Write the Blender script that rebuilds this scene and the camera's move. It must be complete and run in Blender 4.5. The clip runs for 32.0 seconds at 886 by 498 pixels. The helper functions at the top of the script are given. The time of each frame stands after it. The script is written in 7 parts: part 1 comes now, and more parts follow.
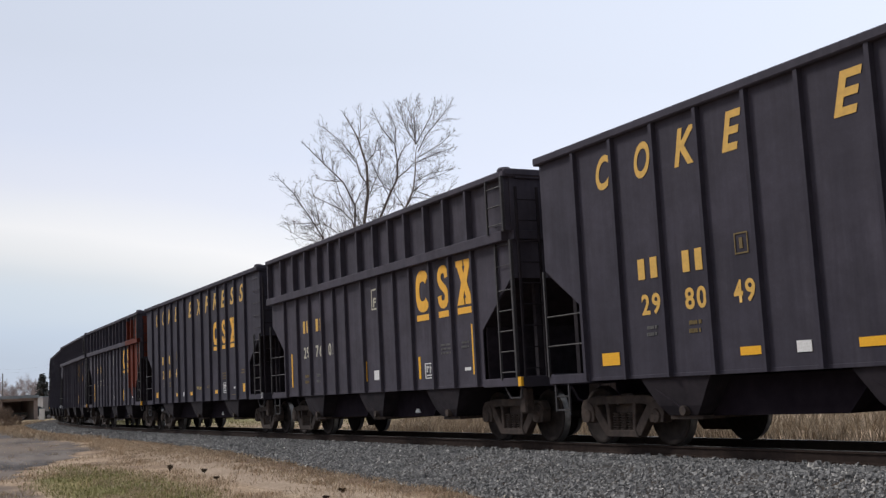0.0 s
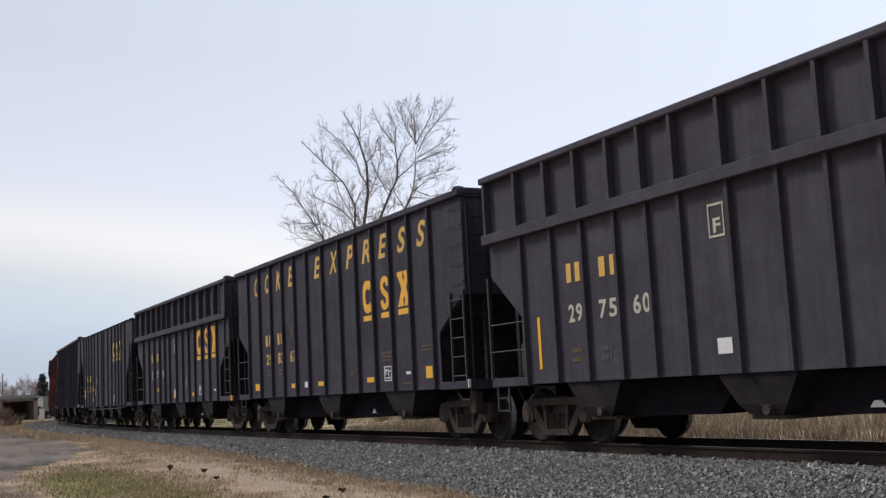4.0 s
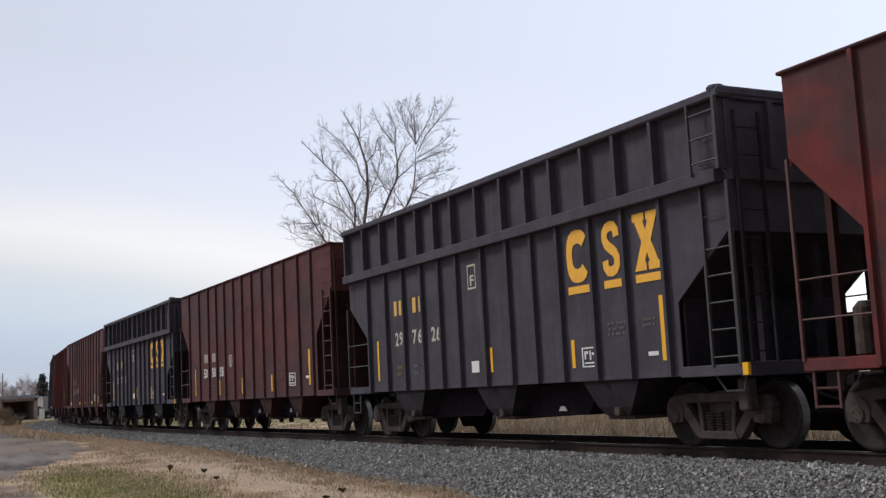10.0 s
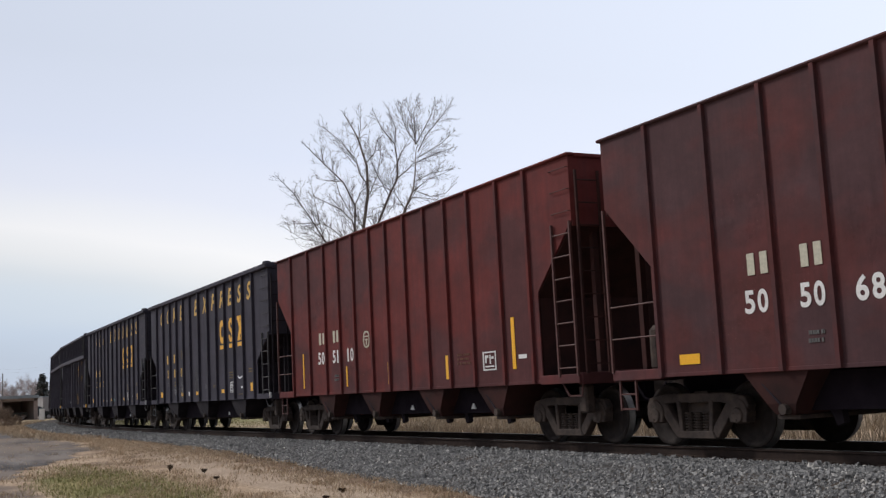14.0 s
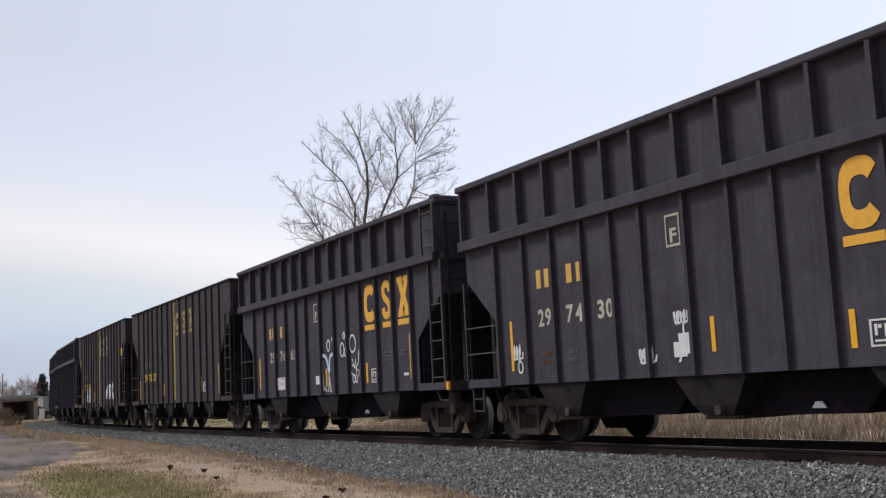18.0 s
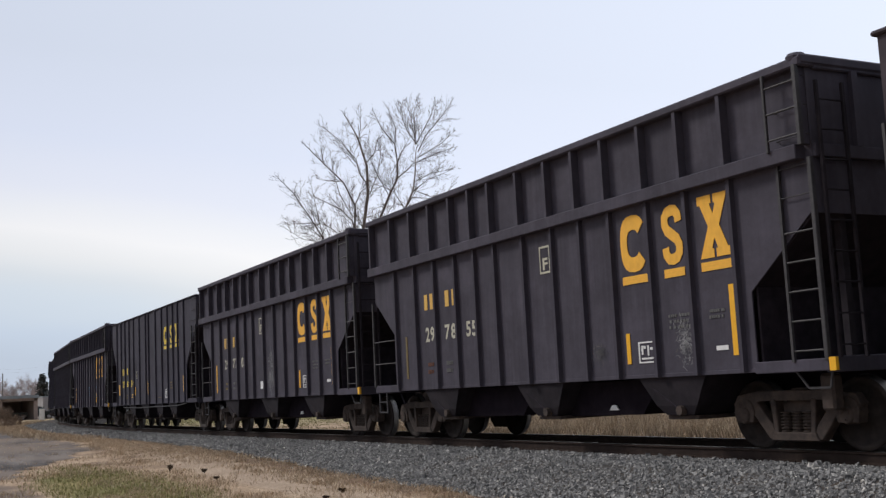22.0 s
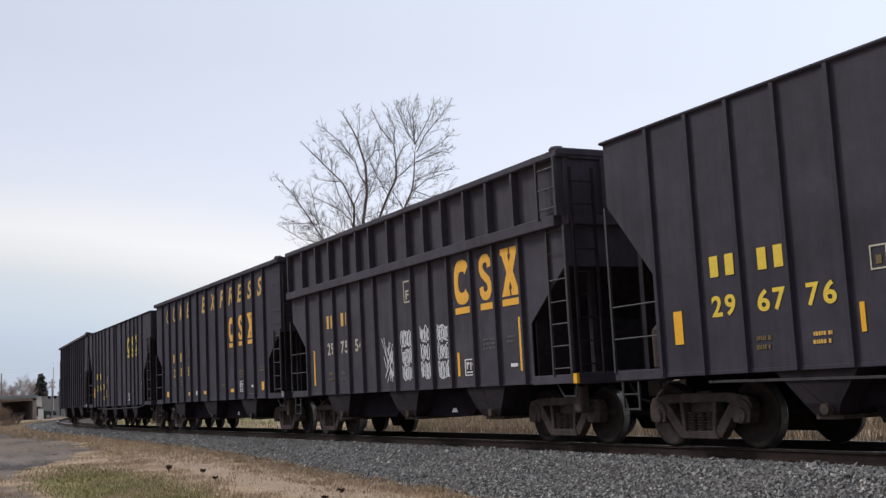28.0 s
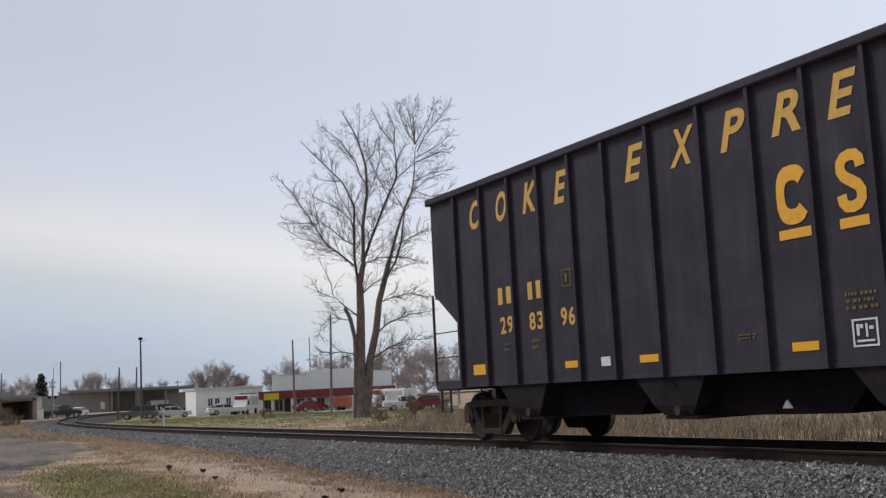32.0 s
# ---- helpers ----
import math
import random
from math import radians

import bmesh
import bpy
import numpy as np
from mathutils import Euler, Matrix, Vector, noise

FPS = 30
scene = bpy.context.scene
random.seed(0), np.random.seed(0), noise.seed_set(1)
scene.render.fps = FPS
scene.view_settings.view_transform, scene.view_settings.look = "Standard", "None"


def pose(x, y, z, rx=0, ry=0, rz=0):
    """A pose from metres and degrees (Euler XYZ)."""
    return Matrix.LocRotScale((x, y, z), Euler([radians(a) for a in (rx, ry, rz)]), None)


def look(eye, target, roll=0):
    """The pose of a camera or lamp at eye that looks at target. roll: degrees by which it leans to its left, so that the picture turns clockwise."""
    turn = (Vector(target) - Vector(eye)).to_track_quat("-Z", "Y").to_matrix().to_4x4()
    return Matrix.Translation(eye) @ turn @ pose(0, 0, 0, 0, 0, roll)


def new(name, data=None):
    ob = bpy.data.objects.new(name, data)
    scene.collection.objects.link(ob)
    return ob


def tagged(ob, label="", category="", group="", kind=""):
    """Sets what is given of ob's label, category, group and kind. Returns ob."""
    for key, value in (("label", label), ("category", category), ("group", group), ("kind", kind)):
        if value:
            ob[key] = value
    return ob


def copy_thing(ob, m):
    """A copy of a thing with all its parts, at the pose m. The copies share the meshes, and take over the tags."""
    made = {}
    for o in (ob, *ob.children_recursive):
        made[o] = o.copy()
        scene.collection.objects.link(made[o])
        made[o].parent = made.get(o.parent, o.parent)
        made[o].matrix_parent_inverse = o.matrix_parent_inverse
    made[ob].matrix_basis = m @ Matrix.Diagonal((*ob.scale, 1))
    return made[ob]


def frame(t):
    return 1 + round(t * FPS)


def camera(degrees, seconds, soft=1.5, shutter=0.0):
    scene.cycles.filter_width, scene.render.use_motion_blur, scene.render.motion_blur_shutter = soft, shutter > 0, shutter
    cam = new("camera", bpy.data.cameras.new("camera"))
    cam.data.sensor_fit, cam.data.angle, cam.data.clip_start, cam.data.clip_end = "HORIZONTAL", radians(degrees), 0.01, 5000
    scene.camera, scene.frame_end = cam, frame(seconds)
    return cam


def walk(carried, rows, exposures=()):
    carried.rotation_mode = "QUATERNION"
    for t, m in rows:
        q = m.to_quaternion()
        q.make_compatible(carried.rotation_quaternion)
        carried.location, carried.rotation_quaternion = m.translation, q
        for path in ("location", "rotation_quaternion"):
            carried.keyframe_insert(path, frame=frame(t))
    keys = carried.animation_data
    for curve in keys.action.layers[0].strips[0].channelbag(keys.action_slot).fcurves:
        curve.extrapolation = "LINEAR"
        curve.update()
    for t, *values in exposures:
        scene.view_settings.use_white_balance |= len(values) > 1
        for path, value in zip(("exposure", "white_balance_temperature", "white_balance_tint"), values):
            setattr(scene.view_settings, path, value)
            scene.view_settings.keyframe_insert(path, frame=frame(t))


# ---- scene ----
cam = camera(43.5, 32.0, soft=1.35)


def eye(nudge=0.0):
    return pose(0, 0, 1.0, 97.236, 2.852, 62.53 - nudge)


# on a tripod; a touch late in the shot turns it by a hair
walk(cam, [(0, eye()), (22.4, eye()), (23.0, eye(0.04)), (23.5, eye(0.015)), (24.0, eye(0.07)), (24.5, eye(0.085)), (25.0, eye(0.055)),
           (25.5, eye(0.12)), (27.5, eye(0.06)), (28.5, eye(0.055)), (29.5, eye(0.05)), (30.0, eye(0.01)), (30.5, eye(0.055)), (32, eye(0.05))], [(0, 0.0), (30.6, 0.0), (31.2, -0.08), (32, -0.25)])

# ---- world and light: a bright overcast afternoon ----
world = bpy.data.worlds.new("overcast_sky")
scene.world = world
world.use_nodes = True
wn, wl = world.node_tree.nodes, world.node_tree.links
wn.clear()
SUN_EL, SUN_ROT = radians(41), radians(229)
w_out = wn.new("ShaderNodeOutputWorld")
w_bg = wn.new("ShaderNodeBackground")
w_sky = wn.new("ShaderNodeTexSky")
w_sky.sky_type, w_sky.sun_disc = "NISHITA", False
w_sky.sun_elevation, w_sky.sun_rotation = SUN_EL, SUN_ROT
w_dim = wn.new("ShaderNodeVectorMath")
w_dim.operation = "SCALE"
w_dim.inputs["Scale"].default_value = 0.12
w_tc = wn.new("ShaderNodeTexCoord")
w_sep = wn.new("ShaderNodeSeparateXYZ")
w_map = wn.new("ShaderNodeMapping")
w_map.inputs["Scale"].default_value = (1.0, 1.0, 4.5)
w_noise = wn.new("ShaderNodeTexNoise")
w_noise.inputs["Scale"].default_value, w_noise.inputs["Detail"].default_value = 1.7, 4.0
w_noise.inputs["Roughness"].default_value = 0.42
w_shift = wn.new("ShaderNodeMath")
w_shift.operation = "MULTIPLY_ADD"
w_shift.inputs[1].default_value, w_shift.inputs[2].default_value = 0.09, -0.045
w_add = wn.new("ShaderNodeMath")
w_add.operation = "ADD"
w_ramp = wn.new("ShaderNodeValToRGB")
ramp = w_ramp.color_ramp
for place, colour in ((0.0, (0.585, 0.680, 0.850)), (0.022, (0.645, 0.745, 0.915)), (0.05, (0.765, 0.840, 0.945)), (0.065, (0.835, 0.875, 0.935)),
                      (0.085, (0.980, 0.980, 1.000)), (0.105, (1.080, 1.065, 1.080)), (0.125, (1.010, 1.015, 1.065)), (0.15, (0.925, 0.950, 1.065)),
                      (0.195, (0.845, 0.895, 1.050)), (0.27, (0.790, 0.845, 0.980)), (0.36, (0.790, 0.850, 0.985)), (0.6, (0.970, 1.000, 1.140)), (1.0, (1.053, 1.076, 1.170))):
    e = ramp.elements.new(place)
    e.color = (*colour, 1)
ramp.elements.remove(ramp.elements[0])
ramp.elements.remove(ramp.elements[-1])
w_east = wn.new("ShaderNodeVectorMath")
w_east.operation = "DOT_PRODUCT"
w_east.inputs[1].default_value = (0.46, 0.88, 0.0)
w_bright = wn.new("ShaderNodeMapRange")
w_bright.inputs["From Min"].default_value, w_bright.inputs["From Max"].default_value = -0.4, 0.5
w_bright.inputs["To Min"].default_value, w_bright.inputs["To Max"].default_value = 0.83, 1.17
# the cloud band dips towards the north, and the cover thickens to the east
w_dip = wn.new("ShaderNodeMath")
w_dip.operation = "MULTIPLY_ADD"
w_dip.inputs[1].default_value = 0.12
w_thick = wn.new("ShaderNodeMapRange")
w_thick.interpolation_type = "SMOOTHSTEP"
w_thick.inputs["From Min"].default_value, w_thick.inputs["From Max"].default_value = -0.4, 0.8
w_thick.inputs["To Min"].default_value, w_thick.inputs["To Max"].default_value = 1.0, 0.45
w_both = wn.new("ShaderNodeMath")
w_both.operation = "MULTIPLY"
w_scale = wn.new("ShaderNodeVectorMath")
w_scale.operation = "SCALE"
w_mix = wn.new("ShaderNodeMixRGB")
w_mix.inputs["Fac"].default_value = 0.9
wl.new(w_tc.outputs["Generated"], w_map.inputs["Vector"])
wl.new(w_map.outputs["Vector"], w_noise.inputs["Vector"])
wl.new(w_tc.outputs["Generated"], w_sep.inputs["Vector"])
wl.new(w_noise.outputs["Fac"], w_shift.inputs[0])
wl.new(w_shift.outputs[0], w_add.inputs[0])
wl.new(w_sep.outputs["Z"], w_add.inputs[1])
wl.new(w_east.outputs["Value"], w_dip.inputs[0])
wl.new(w_add.outputs[0], w_dip.inputs[2])
wl.new(w_dip.outputs[0], w_ramp.inputs["Fac"])
wl.new(w_tc.outputs["Generated"], w_east.inputs[0])
wl.new(w_east.outputs["Value"], w_bright.inputs["Value"])
wl.new(w_ramp.outputs["Color"], w_scale.inputs[0])
wl.new(w_sep.outputs["X"], w_thick.inputs["Value"])
wl.new(w_bright.outputs["Result"], w_both.inputs[0])
wl.new(w_thick.outputs["Result"], w_both.inputs[1])
wl.new(w_both.outputs[0], w_scale.inputs["Scale"])
wl.new(w_sky.outputs["Color"], w_dim.inputs[0])
wl.new(w_dim.outputs["Vector"], w_mix.inputs[1])
wl.new(w_scale.outputs["Vector"], w_mix.inputs[2])
wl.new(w_mix.outputs["Color"], w_bg.inputs["Color"])
wl.new(w_bg.outputs["Background"], w_out.inputs["Surface"])

sun_data = bpy.data.lights.new("sun", "SUN")
sun_data.energy, sun_data.angle, sun_data.color = 2.1, radians(13), (1.0, 0.96, 0.91)
sun = new("sun", sun_data)
sun.matrix_world = look((-38, -33, 44), (0, 0, 0))


# ---- materials ----
def material(name, rough=0.7, metal=0.0, spec=0.3):
    m = bpy.data.materials.new(name)
    m.use_nodes = True
    b = m.node_tree.nodes["Principled BSDF"]
    b.inputs["Roughness"].default_value, b.inputs["Metallic"].default_value = rough, metal
    b.inputs["Specular IOR Level"].default_value = spec
    return m, b, m.node_tree.nodes, m.node_tree.links


def grain(n, l, coord, scale, detail=4.0, stretch=(1, 1, 1), rough=0.6):
    """A noise in real-world size on object coordinates."""
    tc = n.new("ShaderNodeTexCoord")
    mp = n.new("ShaderNodeMapping")
    mp.inputs["Scale"].default_value = stretch
    nz = n.new("ShaderNodeTexNoise")
    nz.inputs["Scale"].default_value, nz.inputs["Detail"].default_value = scale, detail
    nz.inputs["Roughness"].default_value = rough
    l.new(tc.outputs[coord], mp.inputs["Vector"])
    l.new(mp.outputs["Vector"], nz.inputs["Vector"])
    return nz.outputs["Fac"]


def ramped(n, l, fac, stops):
    r = n.new("ShaderNodeValToRGB")
    r.color_ramp.elements[0].position, r.color_ramp.elements[1].position = stops[0][0], stops[-1][0]
    r.color_ramp.elements[0].color, r.color_ramp.elements[1].color = (*stops[0][1], 1), (*stops[-1][1], 1)
    for place, colour in stops[1:-1]:
        r.color_ramp.elements.new(place).color = (*colour, 1)
    l.new(fac, r.inputs["Fac"])
    return r.outputs["Color"]


def blend(n, l, fac, a, b, mode="MIX"):
    m = n.new("ShaderNodeMixRGB")
    m.blend_type = mode
    for socket, value in zip(m.inputs, (fac, a, b)):
        if isinstance(value, (int, float)):
            socket.default_value = value
        elif isinstance(value, tuple):
            socket.default_value = (*value, 1)
        else:
            l.new(value, socket)
    return m.outputs["Color"]


def relief(n, l, b, fac, strength, distance=0.01):
    bump = n.new("ShaderNodeBump")
    bump.inputs["Strength"].default_value, bump.inputs["Distance"].default_value = strength, distance
    l.new(fac, bump.inputs["Height"])
    l.new(bump.outputs["Normal"], b.inputs["Normal"])


def car_paint(name, base, dust, patch=None, rough=0.66):
    """Weathered wagon paint: vertical streaks, dust, faded or dark patches."""
    m, b, n, l = material(name, rough, 0.0, 0.12)
    streak = grain(n, l, "Object", 2.2, 5.0, (2.4, 2.4, 0.20))
    run_ = grain(n, l, "Object", 7.0, 3.0, (1.6, 1.0, 0.06))
    smudge = grain(n, l, "Object", 1.6, 5.0, (0.8, 1.0, 1.0), 0.7)
    cloud = grain(n, l, "Object", 0.55, 4.0, (0.6, 1.0, 1.0))
    fine = grain(n, l, "Object", 24.0, 3.0)
    col = blend(n, l, ramped(n, l, streak, ((0.40, (0, 0, 0)), (0.72, (0.75, 0.75, 0.75)))), base, dust)
    if patch:
        col = blend(n, l, ramped(n, l, cloud, ((0.43, (0, 0, 0)), (0.56, (0.9, 0.9, 0.9)))), col, patch)
    col = blend(n, l, 0.10, col, ramped(n, l, fine, ((0.3, (0.2, 0.2, 0.2)), (0.75, (1, 1, 1)))), "MULTIPLY")
    col = blend(n, l, 0.13, col, ramped(n, l, run_, ((0.34, (0.35, 0.35, 0.35)), (0.62, (1.1, 1.1, 1.1)))), "MULTIPLY")
    col = blend(n, l, 0.34, col, ramped(n, l, smudge, ((0.36, (0.55, 0.55, 0.56)), (0.5, (1, 1, 1)), (0.70, (1.75, 1.72, 1.75)))), "MULTIPLY")
    l.new(col, b.inputs["Base Color"])
    rr = n.new("ShaderNodeMapRange")
    rr.inputs["To Min"].default_value, rr.inputs["To Max"].default_value = rough - 0.12, rough + 0.2
    l.new(cloud, rr.inputs["Value"])
    l.new(rr.outputs["Result"], b.inputs["Roughness"])
    relief(n, l, b, cloud, 0.25, 0.03)
    return m


def mottled(name, a, c, scale=6.0, rough=0.8, metal=0.0, bump=0.3, coord="Object", stretch=(1, 1, 1), third=None, spec=0.3):
    m, b, n, l = material(name, rough, metal, spec)
    f1 = grain(n, l, coord, scale, 5.0, stretch)
    f2 = grain(n, l, coord, scale * 0.13, 3.0)
    col = blend(n, l, ramped(n, l, f1, ((0.33, (0, 0, 0)), (0.68, (1, 1, 1)))), a, c)
    if third:
        col = blend(n, l, ramped(n, l, f2, ((0.45, (0, 0, 0)), (0.62, (1, 1, 1)))), col, third)
    l.new(col, b.inputs["Base Color"])
    if bump:
        relief(n, l, b, f1, bump, 0.01)
    return m


def varied(name, stops, rough=0.9, island=True, metal=0.0):
    """Each piece its own tone."""
    m, b, n, l = material(name, rough, metal, 0.2)
    if island:
        src = n.new("ShaderNodeNewGeometry").outputs["Random Per Island"]
    else:
        src = n.new("ShaderNodeObjectInfo").outputs["Random"]
    col = ramped(n, l, src, stops)
    fine = grain(n, l, "Object", 40.0, 3.0)
    l.new(blend(n, l, 0.35, col, ramped(n, l, fine, ((0.3, (0.4, 0.4, 0.4)), (0.7, (1.2, 1.2, 1.2)))), "MULTIPLY"), b.inputs["Base Color"])
    return m


BLACK = car_paint("black_wagon_paint", (0.0480, 0.0435, 0.0575), (0.0745, 0.0678, 0.0860), (0.0615, 0.0562, 0.0730))
GREY = car_paint("faded_black_wagon_paint", (0.0380, 0.0351, 0.0482), (0.0595, 0.0548, 0.0713), (0.0495, 0.0457, 0.0617))
BROWNBLACK = car_paint("brown_black_wagon_paint", (0.0414, 0.0333, 0.0403), (0.0653, 0.0531, 0.0630), (0.0490, 0.0391, 0.0461))
RED = car_paint("oxide_red_wagon_paint", (0.136, 0.027, 0.025), (0.104, 0.027, 0.027), (0.060, 0.032, 0.034))
RED2 = car_paint("dark_oxide_wagon_paint", (0.088, 0.030, 0.030), (0.112, 0.030, 0.030), (0.066, 0.036, 0.040))
RED3 = car_paint("bright_oxide_wagon_paint", (0.128, 0.027, 0.025), (0.105, 0.027, 0.027), (0.076, 0.030, 0.032))
PRIMER = car_paint("red_primer", (0.115, 0.024, 0.014), (0.095, 0.022, 0.015))
# near-black; on the end recess sheets it also paints in their shade
UNDER = mottled("dark_underframe", (0.015, 0.012, 0.0165), (0.029, 0.0235, 0.030), 5.0, 0.85, spec=0.12)
CAST = mottled("rusty_cast_steel", (0.036, 0.029, 0.027), (0.080, 0.060, 0.051), 7.0, 0.75, 0.0, 0.3, spec=0.15)
WHEEL = mottled("worn_wheel_steel", (0.022, 0.018, 0.0175), (0.040, 0.032, 0.029), 9.0, 0.75, 0.0, spec=0.1)
TREAD = mottled("polished_tread", (0.26, 0.26, 0.27), (0.38, 0.38, 0.38), 12.0, 0.5, 1.0, 0.0)
# near-black that puts the deep shade between the hoppers into the colour
BELLY = mottled("belly_shade_black", (0.0105, 0.0078, 0.0118), (0.018, 0.0138, 0.0190), 4.0, 0.9, spec=0.05)
# sooty paint, darkened further for shade under the sills and in end gaps
SOOTSHADE = mottled("soot_and_shade_paint", (0.013, 0.0108, 0.0145), (0.027, 0.0225, 0.0275), 3.0, 0.8, spec=0.14)
# the oxide red of the same: soot plus painted-in shade
SOOTSHADE_RED = mottled("soot_and_shade_oxide", (0.056, 0.0235, 0.0215), (0.028, 0.0165, 0.0165), 2.0, 0.8, spec=0.08)
IRON = mottled("painted_grab_iron", (0.026, 0.025, 0.028), (0.046, 0.043, 0.046), 12.0, 0.6, 0.0, 0.0)
IRON_RED = mottled("oxide_grab_iron", (0.055, 0.022, 0.021), (0.090, 0.038, 0.034), 12.0, 0.6, 0.0, 0.0)
YELLOW = mottled("worn_yellow_paint", (0.80, 0.42, 0.045), (0.68, 0.35, 0.04), 5.0, 0.6, 0.0, 0.0)
LEMON = mottled("lemon_yellow_lettering", (0.74, 0.54, 0.05), (0.60, 0.43, 0.05), 5.0, 0.6, 0.0, 0.0)
GOLD = mottled("faded_gold_lettering", (0.66, 0.40, 0.09), (0.52, 0.32, 0.08), 5.0, 0.65, 0.0, 0.0)
PALE = mottled("chalky_cream_lettering", (0.52, 0.50, 0.40), (0.36, 0.35, 0.28), 6.0, 0.7, 0.0, 0.0)
STRIPE = mottled("flaking_yellow_stripe", (0.42, 0.32, 0.07), (0.16, 0.13, 0.06), 3.0, 0.7, 0.0, 0.0)
FLAKED = mottled("flaked_yellow_lettering", (0.50, 0.40, 0.12), (0.045, 0.038, 0.040), 4.0, 0.7, 0.0, 0.0)
DULLCREAM = mottled("dull_cream_lettering", (0.36, 0.33, 0.20), (0.20, 0.18, 0.12), 5.0, 0.7, 0.0, 0.0)
REFLECT = mottled("yellow_reflector", (0.80, 0.42, 0.02), (0.70, 0.36, 0.02), 8.0, 0.4, 0.0, 0.0)
WHITE = mottled("white_stencil", (0.72, 0.72, 0.72), (0.55, 0.55, 0.54), 8.0, 0.6, 0.0, 0.0)
DIMWHITE = mottled("dim_white_stencil", (0.12, 0.12, 0.12), (0.07, 0.07, 0.07), 8.0, 0.7, 0.0, 0.0)
DIMGOLD = mottled("dim_gold_stencil", (0.17, 0.12, 0.045), (0.10, 0.075, 0.035), 8.0, 0.7, 0.0, 0.0)
DIMRED = mottled("dim_red_stencil", (0.13, 0.05, 0.03), (0.08, 0.035, 0.025), 8.0, 0.7, 0.0, 0.0)
SPRAY = mottled("white_spray_paint", (0.70, 0.72, 0.74), (0.55, 0.57, 0.60), 5.0, 0.6, 0.0, 0.0)
SPRAYBLUE = mottled("blue_spray_paint", (0.05, 0.20, 0.38), (0.06, 0.26, 0.45), 5.0, 0.6, 0.0, 0.0)
SPRAYPALE = mottled("pale_blue_spray_paint", (0.45, 0.60, 0.72), (0.55, 0.68, 0.76), 5.0, 0.6, 0.0, 0.0)
TEAL = mottled("teal_spray_paint", (0.06, 0.14, 0.15), (0.09, 0.18, 0.18), 5.0, 0.6, 0.0, 0.0)
CHALK = mottled("rubbed_chalk", (0.32, 0.32, 0.33), (0.10, 0.10, 0.105), 5.0, 0.8, 0.0, 0.0)
SCRUB = mottled("scrubbed_paint", (0.10, 0.10, 0.105), (0.055, 0.055, 0.06), 3.5, 0.7, 0.0, 0.0)


def stain(name, colour, most):
    """A smoky smear that fades out towards the rim of its sheet."""
    m, b, n, l = material(name, 0.8, 0.0, 0.1)
    b.inputs["Base Color"].default_value = (*colour, 1)
    tc = n.new("ShaderNodeTexCoord")
    flat = n.new("ShaderNodeVectorMath")
    flat.operation = "MULTIPLY"
    flat.inputs[1].default_value = (1, 0, 1)
    l.new(tc.outputs["Generated"], flat.inputs[0])
    mid = n.new("ShaderNodeVectorMath")
    mid.operation = "DISTANCE"
    mid.inputs[1].default_value = (0.5, 0, 0.5)
    l.new(flat.outputs["Vector"], mid.inputs[0])
    rim = n.new("ShaderNodeMapRange")
    rim.inputs["From Min"].default_value, rim.inputs["From Max"].default_value = 0.5, 0.12
    l.new(mid.outputs["Value"], rim.inputs["Value"])
    wisps = ramped(n, l, grain(n, l, "Object", 3.2, 6.0, (1, 1, 1), 0.72), ((0.46, (0, 0, 0)), (0.66, (most, most, most))))
    both = n.new("ShaderNodeMath")
    both.operation = "MULTIPLY"
    l.new(wisps, both.inputs[0])
    l.new(rim.outputs["Result"], both.inputs[1])
    l.new(both.outputs[0], b.inputs["Alpha"])
    return m


SMOKE = stain("chalky_smear", (0.22, 0.22, 0.23), 0.38)
GRIME = stain("dark_grime_smear", (0.014, 0.012, 0.013), 0.35)
RUSTY = stain("rust_bloom", (0.13, 0.05, 0.035), 0.3)
RAILHEAD = mottled("worn_rail_head", (0.12, 0.114, 0.114), (0.07, 0.066, 0.064), 5.0, 0.45, 0.8, 0.0)
RUST = mottled("rail_rust", (0.032, 0.023, 0.020), (0.052, 0.036, 0.030), 8.0, 0.85, spec=0.1)
TIE = varied("creosoted_tie", ((0.0, (0.045, 0.036, 0.032)), (1.0, (0.085, 0.068, 0.060))), 0.9, False)
STONE = varied("grey_ballast_stone", ((0.0, (0.120, 0.118, 0.117)), (0.5, (0.215, 0.211, 0.208)), (0.95, (0.325, 0.319, 0.310)), (1.0, (0.60, 0.57, 0.53))), 0.9)
BED = mottled("ballast_bed", (0.036, 0.034, 0.033), (0.085, 0.080, 0.077), 9.0, 0.95, 0.0, 0.8, third=(0.075, 0.062, 0.053), spec=0.1)
PALESTONE = varied("pale_ballast_stone", ((0.0, (0.30, 0.285, 0.26)), (1.0, (0.62, 0.59, 0.54))), 0.9)
DRYGRASS = varied("dry_grass", ((0.0, (0.30, 0.22, 0.15)), (0.5, (0.48, 0.37, 0.26)), (1.0, (0.64, 0.52, 0.38))), 0.9)
GREENGRASS = varied("green_grass", ((0.0, (0.16, 0.165, 0.065)), (0.5, (0.30, 0.28, 0.125)), (1.0, (0.48, 0.40, 0.24))), 0.9)
ASPHALT = mottled("worn_asphalt", (0.040, 0.036, 0.037), (0.185, 0.165, 0.155), 0.9, 0.95, 0.0, 0.4, stretch=(0.30, 1.4, 1), third=(0.19, 0.15, 0.122), spec=0.1)
LAWNGRASS = varied("olive_lawn_grass", ((0.0, (0.15, 0.14, 0.062)), (0.5, (0.235, 0.212, 0.105)), (1.0, (0.34, 0.29, 0.165))), 0.9)
